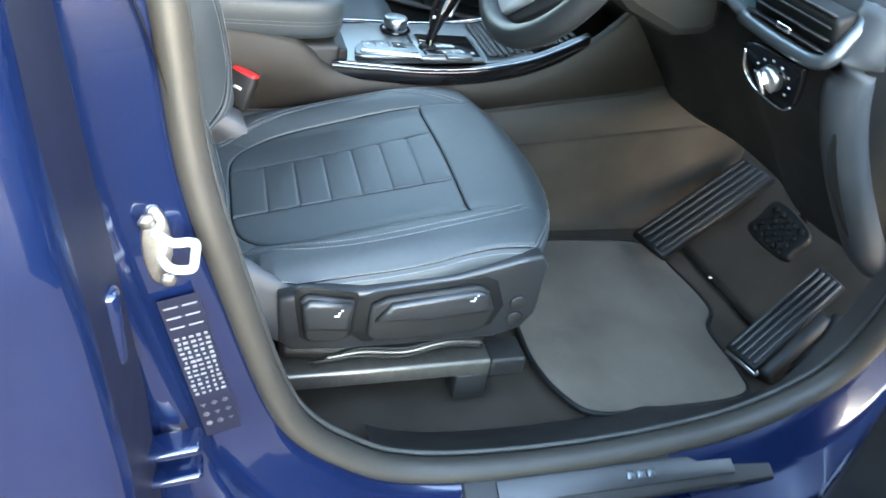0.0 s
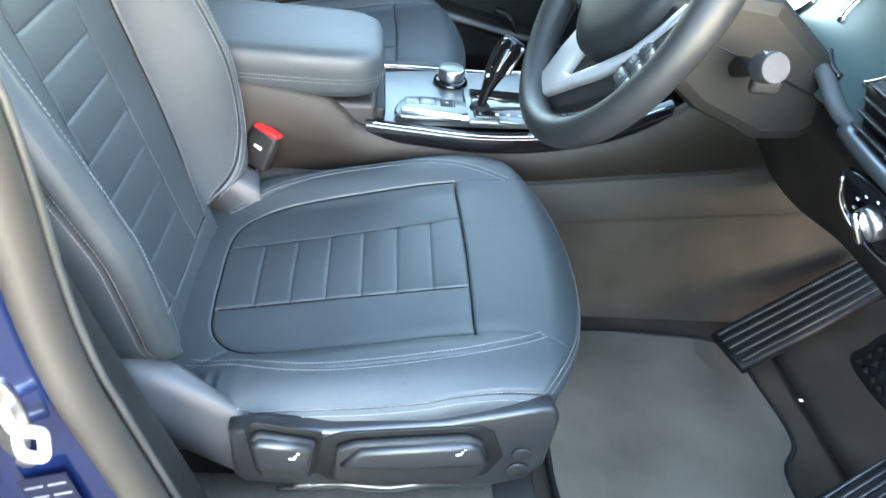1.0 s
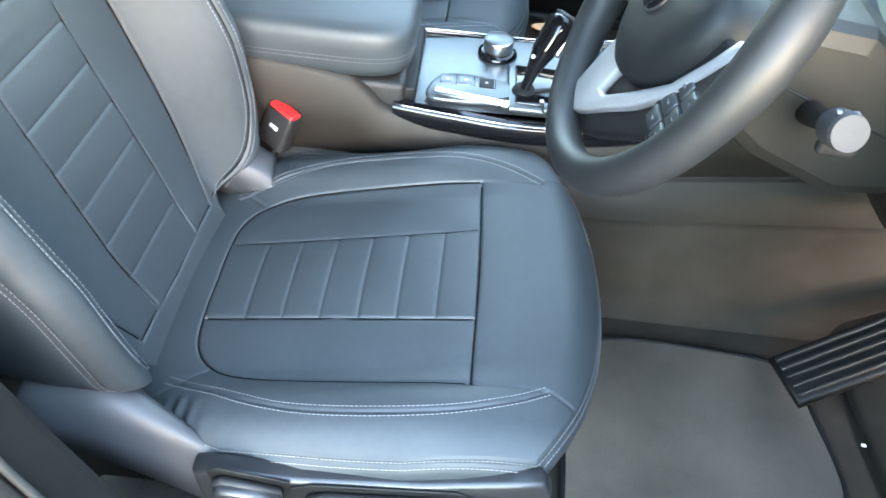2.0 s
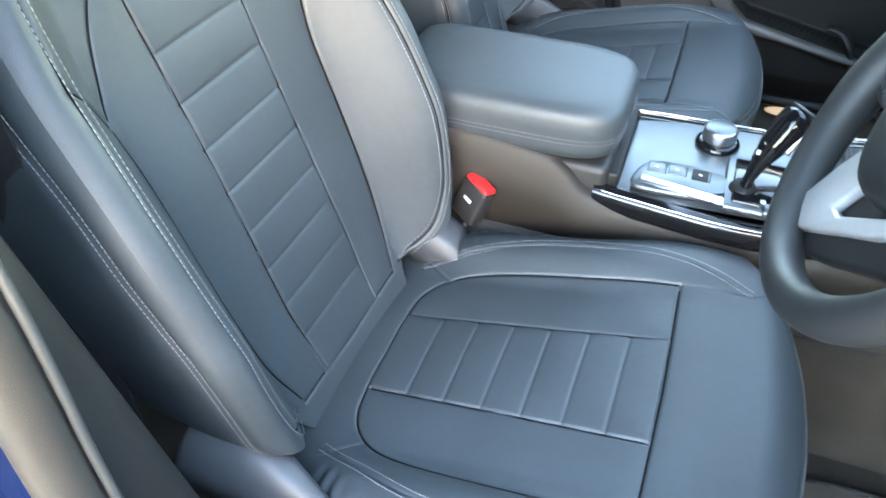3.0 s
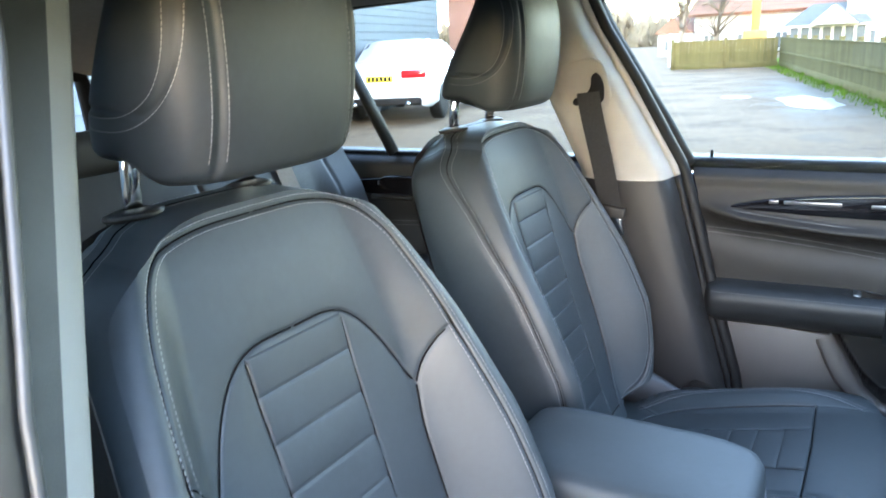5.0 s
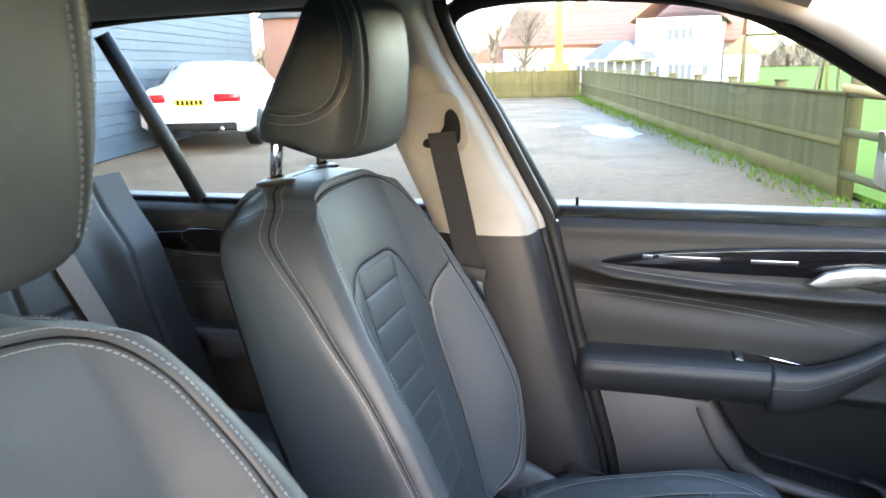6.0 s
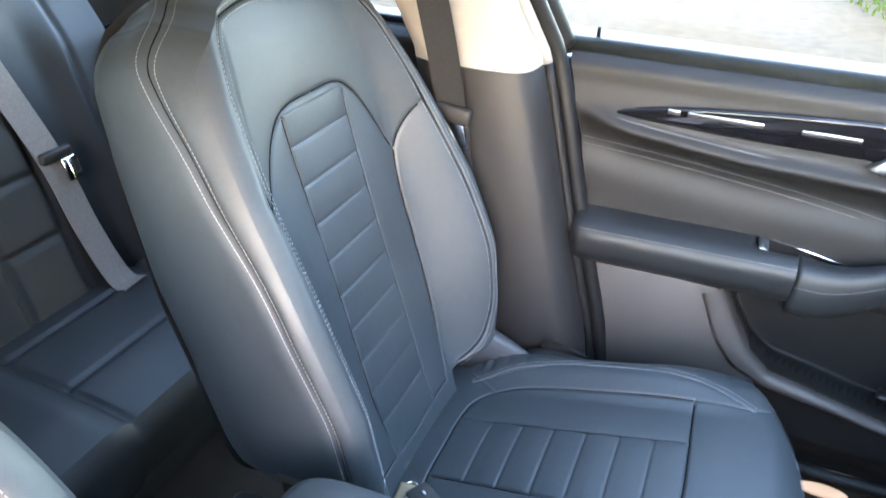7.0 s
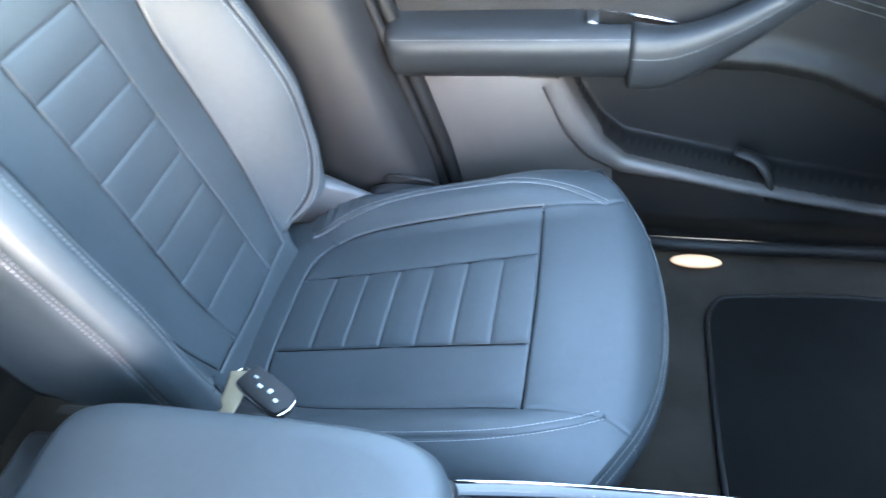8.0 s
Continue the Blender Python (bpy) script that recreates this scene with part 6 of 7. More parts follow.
part("cluster_hood", tube(spline([(0.72, -0.56, 1.02), (0.70, -0.55, 1.10), (0.70, -0.46, 1.14), (0.70, -0.28, 1.14), (0.70, -0.19, 1.10), (0.72, -0.18, 1.02)], 6), 0.022, 12), M_LEATHER, dash)

# ---- steering ----
col = thing("steering_column", "dark plastic steering column shroud with two stalks", "steering column")
axis = Vector((-0.90, 0, 0.435)).normalized()
side_o = [(0.522, 1.070), (0.560, 1.085), (0.615, 1.080), (0.700, 1.020), (0.712, 0.945), (0.690, 0.930), (0.640, 0.925), (0.560, 0.957), (0.522, 0.985)]
part("shroud", prism(side_o, 0.165, plane_frame((0, -0.275, 0), (1, 0, 0), (0, 0, 1)), 0.016, 2), M_COLUMN, col, "", False)
part("shroud_seam", rbox((0.15, 0.168, 0.0025), (0.612, -0.3575, 1.012), 0.0008, 1, Euler((0, radians(20), 0)).to_matrix()), M_RUBBER, col)
for sgn in (-1, 1):
    b0 = Vector((0.590, -0.3575 + sgn * 0.075, 1.008))
    e0 = Vector((0.585, -0.3575 + sgn * 0.140, 1.036))
    stk = part("stalk", tube([b0, b0.lerp(e0, 0.55), e0], [0.011, 0.009, 0.011], 14), M_PLASTIC, col)
    dr = (e0 - b0).normalized()
    ef = plane_frame(e0 - dr * 0.012, dr.cross(Vector((1, 0, 0))), Vector((1, 0, 0)))
    if (ef.to_3x3() @ Vector((0, 0, 1))).dot(dr) < 0:
        ef = ef @ Matrix.Rotation(math.pi, 4, "X")
    part("stalk_end", lathe([(0.0125, 0), (0.0145, 0.003), (0.0145, 0.022), (0.0135, 0.026), (0.0, 0.0268)], 28, ef), M_GREYSTALK, stk, "grey stalk end", False)
    part("stalk_guard", rbox((0.03, 0.012, 0.018), e0 + Vector((0.012, sgn * -0.012, -0.022)), 0.005, 3), M_PLASTIC, stk)
    for i in range(3):
        part("mark", rbox((0.004, 0.006, 0.001), e0 + Vector((-0.007 + 0.0065 * i, 0.0, 0.0143)), 0, 1), M_PRINT, stk)

wheel = thing("steering_wheel", "black leather three-spoke steering wheel with satin silver spokes", "steering wheel")
wheel_at = Vector((0.490, -0.348, 1.043))
wf = plane_frame(wheel_at, (0, -1, 0), Vector((0, -1, 0)).cross(axis) * -1)
if (wf.to_3x3() @ Vector((0, 0, 1))).dot(axis) < 0:
    wf = wf @ Matrix.Rotation(math.pi, 4, "Y")
if (wf.to_3x3() @ Vector((0, 1, 0))).z < 0:
    wf = wf @ Matrix.Rotation(math.pi, 4, "Z")
wf = wf @ Matrix.Rotation(radians(-2), 4, "Z")


def W(x, y, z=0):
    return wf @ Vector((x, y, z))


rim = [W(0.163 * math.cos(a), 0.163 * math.sin(a)) for a in np.linspace(0, 2 * math.pi, 121)[:-1]]
rr = [0.0165 + 0.0025 * math.exp(-((math.degrees(a) % 180 - 25) / 18) ** 2) for a in np.linspace(0, 2 * math.pi, 121)[:-1]]
part("rim", tube(rim, rr, 20, closed=True, up=tuple(axis), flat=(1.0, 1.12)), M_DARKLEATHER, wheel)
pad = [(-0.086, 0.040), (-0.050, 0.058), (0.050, 0.058), (0.086, 0.040), (0.090, 0.005), (0.072, -0.034), (0.036, -0.066), (0.0, -0.077), (-0.036, -0.066), (-0.072, -0.034), (-0.090, 0.005)]
po = np.array(spline(pad, 5, True))
rows = []
for k, hh_ in ((1.0, -0.025), (1.0, -0.004), (0.975, 0.006), (0.93, 0.012), (0.84, 0.017), (0.66, 0.021), (0.42, 0.023), (0.2, 0.024), (0.002, 0.024)):
    rows.append([tuple(W(x * k, y * k, hh_)) for x, y in po])
hub = part("airbag_pad", grid_mesh(np.array(rows).transpose(1, 0, 2), close_u=True), M_HUB, wheel, "dark grey grained airbag cover")
part("badge", lathe([(0.0255, 0), (0.0245, 0.003), (0.023, 0.0035)], 36, wf @ Matrix.Translation((0, 0.006, 0.0225))), M_CHROME, hub, "round badge with chrome ring")
part("badge_ring", lathe([(0.0235, 0), (0.0235, 0.0042), (0.0, 0.0042)], 36, wf @ Matrix.Translation((0, 0.006, 0.0225))), M_GLOSS, hub)
for q, mt in enumerate((M_BADGE_BLUE, M_WHITEMARK, M_BADGE_BLUE, M_WHITEMARK)):
    aa = np.linspace(q * math.pi / 2, (q + 1) * math.pi / 2, 9)
    part("badge_field", prism([(0, 0)] + [(0.015 * math.cos(a), 0.015 * math.sin(a)) for a in aa], 0.0006, wf @ Matrix.Translation((0, 0.006, 0.0268)), 0), mt, hub)
for s in (-1, 1):
    def side(o):
        return [(x * s, y) for x, y in (o if s > 0 else o[::-1])]
    pad_o = spline([(0.078, 0.020), (0.100, 0.032), (0.150, 0.034), (0.156, 0.0), (0.150, -0.050), (0.128, -0.066), (0.098, -0.060), (0.080, -0.040)], 4, True)
    sp_ = part("spoke", prism(side([tuple(p) for p in pad_o]), 0.016, wf @ Matrix.Translation((0, 0, -0.018)), 0.005, 2), M_PLASTIC, wheel)
    for i in range(3):
        for j in range(2):
            at = wf @ Matrix.Translation(((0.102 + 0.024 * j) * s, -0.014 - 0.018 * i, -0.002))
            b_ = rbox((0.021, 0.015, 0.004), (0, 0, 0), 0.0015, 2)
            bmesh.ops.transform(b_, matrix=at, verts=b_.verts)
            part("button", b_, M_GREYPAD, sp_)
            b_ = rbox((0.006, 0.002, 0.0006), (0, 0, 0.0023), 0)
            bmesh.ops.transform(b_, matrix=at, verts=b_.verts)
            part("mark", b_, M_PRINT, sp_)
# lower spoke: a silver frame round a dark opening, its arms running up beside the pad
low = part("lower_spoke", prism([(-0.062, -0.060), (-0.060, -0.152), (0.000, -0.156), (0.030, -0.134), (0.076, -0.092), (0.112, -0.062), (0.100, -0.030), (0.0, -0.05)], 0.016, wf @ Matrix.Translation((0, 0, -0.026)), 0.005, 2), M_PLASTIC, wheel, "dark lower spoke")
plate = [(-0.050, -0.050), (-0.056, -0.100), (-0.055, -0.143), (-0.014, -0.147), (0.004, -0.130), (0.030, -0.104), (0.060, -0.076), (0.094, -0.034), (0.112, 0.006), (0.122, 0.036), (0.110, 0.040), (0.100, 0.010), (0.084, -0.026),
         (0.052, -0.062), (0.036, -0.078), (0.012, -0.102), (-0.006, -0.108), (-0.007, -0.060)]
part("spoke_trim", prism(plate, 0.012, wf @ Matrix.Translation((0, 0, -0.011)), 0.003, 2), M_SPOKE, low, "satin silver spoke trim")
part("spoke_trim", prism([(-x, y) for x, y in plate[7:14]][::-1], 0.012, wf @ Matrix.Translation((0, 0, -0.011)), 0.003, 2), M_SPOKE, low, "satin silver spoke trim")
part("wheel_boss", tube([W(0, 0, -0.07), W(0, 0, -0.015)], 0.055, 24), M_PLASTIC, wheel)

# ---- footwell ----
fr = thing("foot_rest", "ribbed black foot rest on the footwell floor", "foot rest")
ff = plane_frame((0.865, -0.325, 0.435), (1, 0.30, 0.50), (-0.3, 1, 0.0))
fb = prism([(0, 0), (0.30, 0), (0.30, 0.085), (0, 0.085)], 0.022, ff, 0.006, 2)
fo = part("foot_plate", fb, M_RUBBER, fr)
for i in range(5):
    b_ = rbox((0.285, 0.007, 0.007), (0.148, 0.012 + 0.0155 * i, 0.024), 0.002, 2)
    bmesh.ops.transform(b_, matrix=ff, verts=b_.verts)
    part("rib", b_, M_PLASTIC, fo)
brake = thing("brake_pedal", "brake pedal with dimpled rubber pad", "pedal")
bf = plane_frame((0.955, -0.475, 0.605), (0.0, 1, 0.0), (0.55, 0.0, 0.85))
bp = part("pad", prism([tuple(p) for p in spline([(-0.045, -0.028), (0.045, -0.032), (0.052, 0.0), (0.045, 0.040), (-0.045, 0.036), (-0.052, 0.0)], 4, True)], -0.016, bf, 0.004, 2), M_RUBBER, brake)
for i in range(5):
    for j in range(4):
        b_ = rbox((0.012, 0.011, 0.006), (-0.034 + 0.017 * i, -0.020 + 0.0155 * j, -0.017), 0.002, 1, Euler((0, 0, radians(45))).to_matrix())
        bmesh.ops.transform(b_, matrix=bf, verts=b_.verts)
        part("stud", b_, M_RUBBER, bp)
part("arm", tube([(0.97, -0.475, 0.62), (1.04, -0.47, 0.70), (1.10, -0.46, 0.85)], 0.010, 10), M_PLASTIC, brake)
gas = thing("accelerator_pedal", "ribbed black floor-hinged accelerator pedal", "pedal")
gf = plane_frame((0.862, -0.605, 0.440), (0.70, 0.20, 0.60), (-0.28, 0.95, 0.0))
gp = part("pad", prism([(0, -0.030), (0.205, -0.026), (0.212, 0.026), (0.0, 0.034)], 0.014, gf, 0.004, 2), M_RUBBER, gas)
for i in range(5):
    b_ = rbox((0.195, 0.0055, 0.007), (0.104, -0.021 + 0.0115 * i, 0.0165), 0.002, 2)
    bmesh.ops.transform(b_, matrix=gf, verts=b_.verts)
    part("rib", b_, M_PANEL, gp)
b_ = rbox((0.012, 0.066, 0.012), (0.002, 0.002, -0.006), 0.004, 2)
bmesh.ops.transform(b_, matrix=gf, verts=b_.verts)
part("hinge", b_, M_SATIN, gas, "bright hinge edge")
b_ = rbox((0.15, 0.050, 0.050), (0.085, -0.020, -0.036), 0.010, 2)
bmesh.ops.transform(b_, matrix=gf, verts=b_.verts)
part("pedal_box", b_, M_PLASTIC, gas)
part("lever", tube([tuple(gf @ Vector((0.17, -0.045, -0.02))), tuple(gf @ Vector((0.13, -0.055, -0.035))), tuple(gf @ Vector((0.06, -0.045, -0.045)))], 0.012, 10), M_PLASTIC, gas)


def floor_mat(name, label, outline, z, cloth):
    t = thing(name, label, "floor mat")
    o = spline(outline, 5, True)
    part("mat", prism([tuple(p) for p in o], 0.007, Matrix.Translation((0, 0, z)), 0.003, 2), cloth, t)
    part("edge_binding", tube([(x, y, z + 0.005) for x, y in o], 0.0045, 8, closed=True), M_RUBBER, t, "dark edge binding")
    return t


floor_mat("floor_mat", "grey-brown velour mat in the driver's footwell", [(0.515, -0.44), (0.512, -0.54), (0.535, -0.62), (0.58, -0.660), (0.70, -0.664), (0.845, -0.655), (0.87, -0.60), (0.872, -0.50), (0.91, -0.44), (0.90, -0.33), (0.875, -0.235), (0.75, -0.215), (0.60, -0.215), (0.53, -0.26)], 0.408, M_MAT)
floor_mat("floor_mat", "velour mat in the passenger's footwell, its shade put into the colour", [(0.53, 0.53), (0.54, 0.63), (0.60, 0.66), (0.85, 0.66), (0.90, 0.5), (0.90, 0.25), (0.60, 0.21), (0.535, 0.25)], 0.408, M_SHADEMAT)
crumb = thing("crumb", "small pale crumb on the carpet", "debris")
part("flake", rbox((0.007, 0.005, 0.003), (0.955, -0.365, 0.424), 0.001, 2), M_WHITEMARK, crumb)
clamp = thing("seat_wiring", "corrugated dark wiring sleeve under the driver's seat", "wiring")
wl = spline([(0.10, -0.585, 0.527), (0.18, -0.585, 0.522), (0.26, -0.585, 0.530), (0.32, -0.585, 0.545), (0.38, -0.58, 0.540)], 8)
part("sleeve", tube(wl, [0.011 + 0.002 * (i % 2) for i in range(len(wl))], 12), M_TRIM, clamp)

for k in range(3):
    wl = spline([(0.14 + 0.02 * k, -0.600, 0.512 + 0.006 * k), (0.21, -0.602, 0.520 + 0.007 * k), (0.27, -0.603, 0.514 + 0.008 * k), (0.33, -0.602, 0.528 + 0.006 * k), (0.385, -0.600, 0.520 + 0.007 * k)], 8)
    part("wire", tube(wl, 0.0030, 8), M_RAIL if k % 2 else M_TRIM, clamp)

# glowing disc standing in for the pool of lamp light in the passenger footwell
cl_ = thing("lamp_light_pool", "small glowing disc for a pool of lamp light low on the passenger door", "lamp")
part("pool_disc", lathe([(0.046, 0.0), (0.044, 0.002), (0.036, 0.004), (0.0, 0.005)], 32, plane_frame((0.520, 0.716, 0.431), (1, 0, 0), (0, 0.9, 0.45)) @ Matrix.Diagonal((0.9, 0.26, 1.0, 1.0))), glow("light_pool_glow", (1.0, 0.56, 0.30), 0.0034), cl_)


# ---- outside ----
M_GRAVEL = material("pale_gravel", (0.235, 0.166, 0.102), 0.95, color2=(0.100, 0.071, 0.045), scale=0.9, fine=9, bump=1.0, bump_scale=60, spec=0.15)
M_GRASS = material("grass", (0.10, 0.17, 0.018), 0.95, color2=(0.070, 0.115, 0.015), scale=1.5, fine=60, spec=0.05)
M_FENCE = material("weathered_fence_wood", (0.120, 0.096, 0.040), 0.9, color2=(0.072, 0.068, 0.024), scale=3, fine=60, per_object=0.16, spec=0.1)
M_WHITEWALL = material("white_render", (0.46, 0.45, 0.43), 0.8, scale=2)
M_TILE = material("red_roof_tile", (0.25, 0.12, 0.08), 0.85, scale=2, fine=30, per_object=0.1)
M_SLATE = material("grey_roof_slate", (0.10, 0.11, 0.12), 0.7, scale=3)
M_BARN = material("blue_grey_boarding", (0.060, 0.085, 0.105), 0.6, color2=(0.045, 0.068, 0.088), scale=2, fine=60, per_object=0.12)
M_CARWHITE = material("white_car_paint", (0.80, 0.80, 0.80), 0.25, coat=0.8, rough_var=0.03)
M_DARKGLASS = material("dark_glass", (0.11, 0.125, 0.135), 0.10, rough_var=0.02)
M_POST = material("new_yellow_timber", (0.36, 0.20, 0.045), 0.7, scale=6)
M_BARK = material("grey_bark", (0.16, 0.13, 0.10), 0.9, scale=6)
M_TWIG = material("bare_twigs", (0.17, 0.15, 0.11), 0.9, scale=6)
M_PLATE = material("yellow_plate", (0.80, 0.60, 0.05), 0.5)
M_TAIL = material("red_tail_lamp", (0.45, 0.01, 0.015), 0.15, coat=0.5)
M_SLIDE = material("teal_plastic", (0.03, 0.30, 0.30), 0.4)
M_ADDEDWALL = material("added_wall_render", (0.22, 0.19, 0.15), 0.9, color2=(0.15, 0.13, 0.105), scale=1.2, fine=30, bump=0.8, bump_scale=60, spec=0.1)
M_WET = material("puddle_water", (0.075, 0.068, 0.058), 0.30, rough_var=0.08, scale=2.5, spec=0.30)

# tints with ragged outlines: damp drive, and browner ground darkened for the car's shade
def stain_or_shade(at, size, turn, color, soft, wet=False):
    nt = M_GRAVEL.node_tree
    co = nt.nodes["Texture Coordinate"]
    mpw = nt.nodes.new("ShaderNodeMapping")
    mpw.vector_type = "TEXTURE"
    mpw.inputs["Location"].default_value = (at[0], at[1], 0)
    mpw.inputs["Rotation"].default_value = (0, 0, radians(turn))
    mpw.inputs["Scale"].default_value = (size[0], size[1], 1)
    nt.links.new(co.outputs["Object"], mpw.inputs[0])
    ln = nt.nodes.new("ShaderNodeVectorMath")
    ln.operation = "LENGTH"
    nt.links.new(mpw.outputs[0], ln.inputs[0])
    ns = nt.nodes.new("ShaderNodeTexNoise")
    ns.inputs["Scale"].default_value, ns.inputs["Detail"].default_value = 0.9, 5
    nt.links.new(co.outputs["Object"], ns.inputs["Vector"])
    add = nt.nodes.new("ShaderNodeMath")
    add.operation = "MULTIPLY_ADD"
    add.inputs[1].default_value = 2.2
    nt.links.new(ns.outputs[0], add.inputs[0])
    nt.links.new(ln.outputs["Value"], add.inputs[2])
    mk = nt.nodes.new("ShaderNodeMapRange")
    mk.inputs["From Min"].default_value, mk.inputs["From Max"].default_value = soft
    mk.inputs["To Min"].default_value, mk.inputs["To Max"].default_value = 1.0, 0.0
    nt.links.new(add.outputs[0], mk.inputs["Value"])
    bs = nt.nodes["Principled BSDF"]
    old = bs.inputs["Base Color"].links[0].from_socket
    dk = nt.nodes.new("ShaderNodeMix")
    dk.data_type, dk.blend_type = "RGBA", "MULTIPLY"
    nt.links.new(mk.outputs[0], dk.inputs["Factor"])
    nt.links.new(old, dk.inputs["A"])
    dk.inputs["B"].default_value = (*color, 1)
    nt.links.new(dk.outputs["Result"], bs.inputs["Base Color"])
    if wet:
        rw = nt.nodes.new("ShaderNodeMapRange")
        rw.inputs["To Min"].default_value, rw.inputs["To Max"].default_value = 0.95, 0.62
        nt.links.new(mk.outputs[0], rw.inputs["Value"])
        nt.links.new(rw.outputs[0], bs.inputs["Roughness"])


# the first tint: tan gravel by the car, with its shade painted in
stain_or_shade((-0.2, 3.4), (9.0, 4.2), 0, (0.47, 0.405, 0.33), (1.3, 2.6))
stain_or_shade((-0.6, 16.5), (1.7, 7.5), 12, (0.50, 0.55, 0.62), (1.45, 2.15), True)

gx = np.concatenate([-np.geomspace(1500, 3, 30), np.linspace(-2.5, 2.5, 11), np.geomspace(3, 1500, 30)])
G = np.stack([np.stack([np.full(len(gx), a), gx, 0.006 * np.sin(a * 0.7) * np.cos(gx * 0.5) * (np.abs(gx) < 60) * (abs(a) < 60)], -1) for a in gx])
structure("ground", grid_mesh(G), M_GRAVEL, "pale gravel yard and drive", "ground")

U = Vector((-0.215, 0.9766, 0)).normalized()          # along the drive
A0 = Vector((1.86, 7.35, 0))


def patch(cx, cy, rx, ry, z, seed):
    rnd = random.Random(seed)
    k = [rnd.uniform(0.82, 1.12) for _ in range(14)]
    o = [(cx + rx * k[i] * math.cos(2 * math.pi * i / 14) - 0.215 * ry * k[i] * math.sin(2 * math.pi * i / 14), cy + ry * k[i] * math.sin(2 * math.pi * i / 14)) for i in range(14)]
    return [tuple(p) for p in spline(o, 4, True)]


structure("water", prism(patch(-0.75, 14.6, 0.50, 1.5, 0, 8), 0.003, Matrix.Translation((0, 0, -0.001)), 0), M_WET, "shallow puddle on the drive", "puddle", False)
structure("water_small", prism(patch(-2.2, 15.8, 0.30, 0.5, 0, 4), 0.003, Matrix.Translation((0, 0, 0.001)), 0), M_WET, "small puddle on the drive", "puddle", False)
lawn_pts = [tuple((A0 + U * t)[:2]) for t in (-12, 0, 12, 26)] + [(-3.2, 60), (-3.2, 110), (120, 110), (120, -5)]
structure("lawn", prism([(x + 0.15, y) for x, y in lawn_pts], 0.05, Matrix.Translation((0, 0, 0.02)), 0), M_GRASS, "green lawn behind the fence", "lawn", False)

# weedy verge along the fence: blades in one object
rnd = random.Random(5)
V, Fc = [], []
for i in range(2200):
    t = rnd.uniform(-1, 26)
    p = A0 + U * t + Vector((-rnd.random() ** 2 * 0.45 - 0.03, 0, 0.02))
    a, h, w = rnd.uniform(0, 6.3), rnd.uniform(0.03, 0.13) * (0.6 + 0.6 * math.sin(t * 1.7) ** 2), 0.012
    k = len(V)
    d = Vector((math.cos(a), math.sin(a), 0))
    V += [p - d * w, p + d * w, p + Vector((rnd.uniform(-.05, .05), rnd.uniform(-.05, .05), h))]
    Fc.append((k, k + 1, k + 2))
tagged(part("verge_weeds", faces_mesh(V, Fc), M_GRASS, None, "", False), "green weeds along the foot of the fence", "weeds", "", "stuff")


def board_fence(start, direction, length, height, label, boards=True):
    """Close-boarded fence: posts, feathered boards, capping and a gravel board."""
    f = thing("board_fence", label, "fence", "garden fences")
    d = Vector(direction).normalized()
    n = Vector((d.y, -d.x, 0))
    ang = math.atan2(d.y, d.x)
    f.matrix_basis = pose(start[0], start[1], 0.02, 0, 0, math.degrees(ang))
    me = None
    w = 0.115
    cnt = int(length / w)
    for i in range(cnt):
        if me is None:
            b = rbox((0.112, 0.018, height - 0.22), (0, 0, 0), 0.002, 1)
            bmesh.ops.rotate(b, verts=b.verts, matrix=Matrix.Rotation(radians(3), 3, "Z"))
            me = bpy.data.meshes.new("board")
            b.to_mesh(me)
            b.free()
            me.materials.append(M_FENCE)
        o = new("board", me)
        o.parent = f
        o.location = (w * (i + 0.5), 0, 0.20 + (height - 0.22) / 2 + rnd.uniform(-0.006, 0.006))
    for i in range(int(length / 1.83) + 1):
        part("post", rbox((0.10, 0.10, height + 0.06), (1.83 * i, -0.065, (height + 0.06) / 2), 0.006, 1), M_FENCE, f)
        part("post_cap", rbox((0.13, 0.13, 0.03), (1.83 * i, -0.065, height + 0.075), 0.008, 1), M_FENCE, f)
    part("gravel_board", rbox((length, 0.03, 0.20), (length / 2, 0.0, 0.10), 0.004, 1), M_FENCE, f)
    part("capping", rbox((length, 0.07, 0.03), (length / 2, 0, height - 0.005), 0.004, 1), M_FENCE, f)
    part("middle_rail", rbox((length, 0.02, 0.06), (length / 2, 0.014, 0.52), 0.004, 1), M_FENCE, f)
    return f


board_fence(A0, U, 21.6, 1.0, "weathered close-boarded timber fence beside the drive")
A1 = A0 + U * 21.6
board_fence(A1 + Vector((-3.6, -0.5, 0)), (1, 0.14, 0), 3.6, 1.0, "weathered timber fence across the end of the drive")
rail = thing("rail_fence", "weathered post and rail fence with a broken yellow rail", "fence", "garden fences")
for i in range(3):
    q = A0 - U * (1.9 * i + 0.02) + Vector((0.08, 0, 0))
    part("post", rbox((0.11, 0.11, 1.2), (q.x, q.y, 0.60), 0.006, 1), M_FENCE, rail)
for z in (0.25, 0.66, 1.02):
    part("rail", tube([A0 + Vector((0.02, 0, z)), A0 - U * 5.6 + Vector((0.02, 0, z))], 0.045, 6, flat=(0.4, 1)), M_FENCE, rail)
part("fallen_rail", tube([A0 + Vector((-0.05, -0.1, 1.08)), A0 - U * 2.6 + Vector((0.1, 0, 0.92))], 0.04, 6, flat=(0.5, 1)), M_POST, rail, "pale yellow timber rail")

# the white house
house = thing("white_house", "white rendered house with a red tiled roof", "house")
hx, hy = -9.0, 46.0
hm = Matrix.Translation((hx + 1.9, hy, -0.35)) @ Matrix.Rotation(radians(-8), 4, "Z") @ Matrix.Diagonal((0.80, 1.0, 0.74, 1.0))


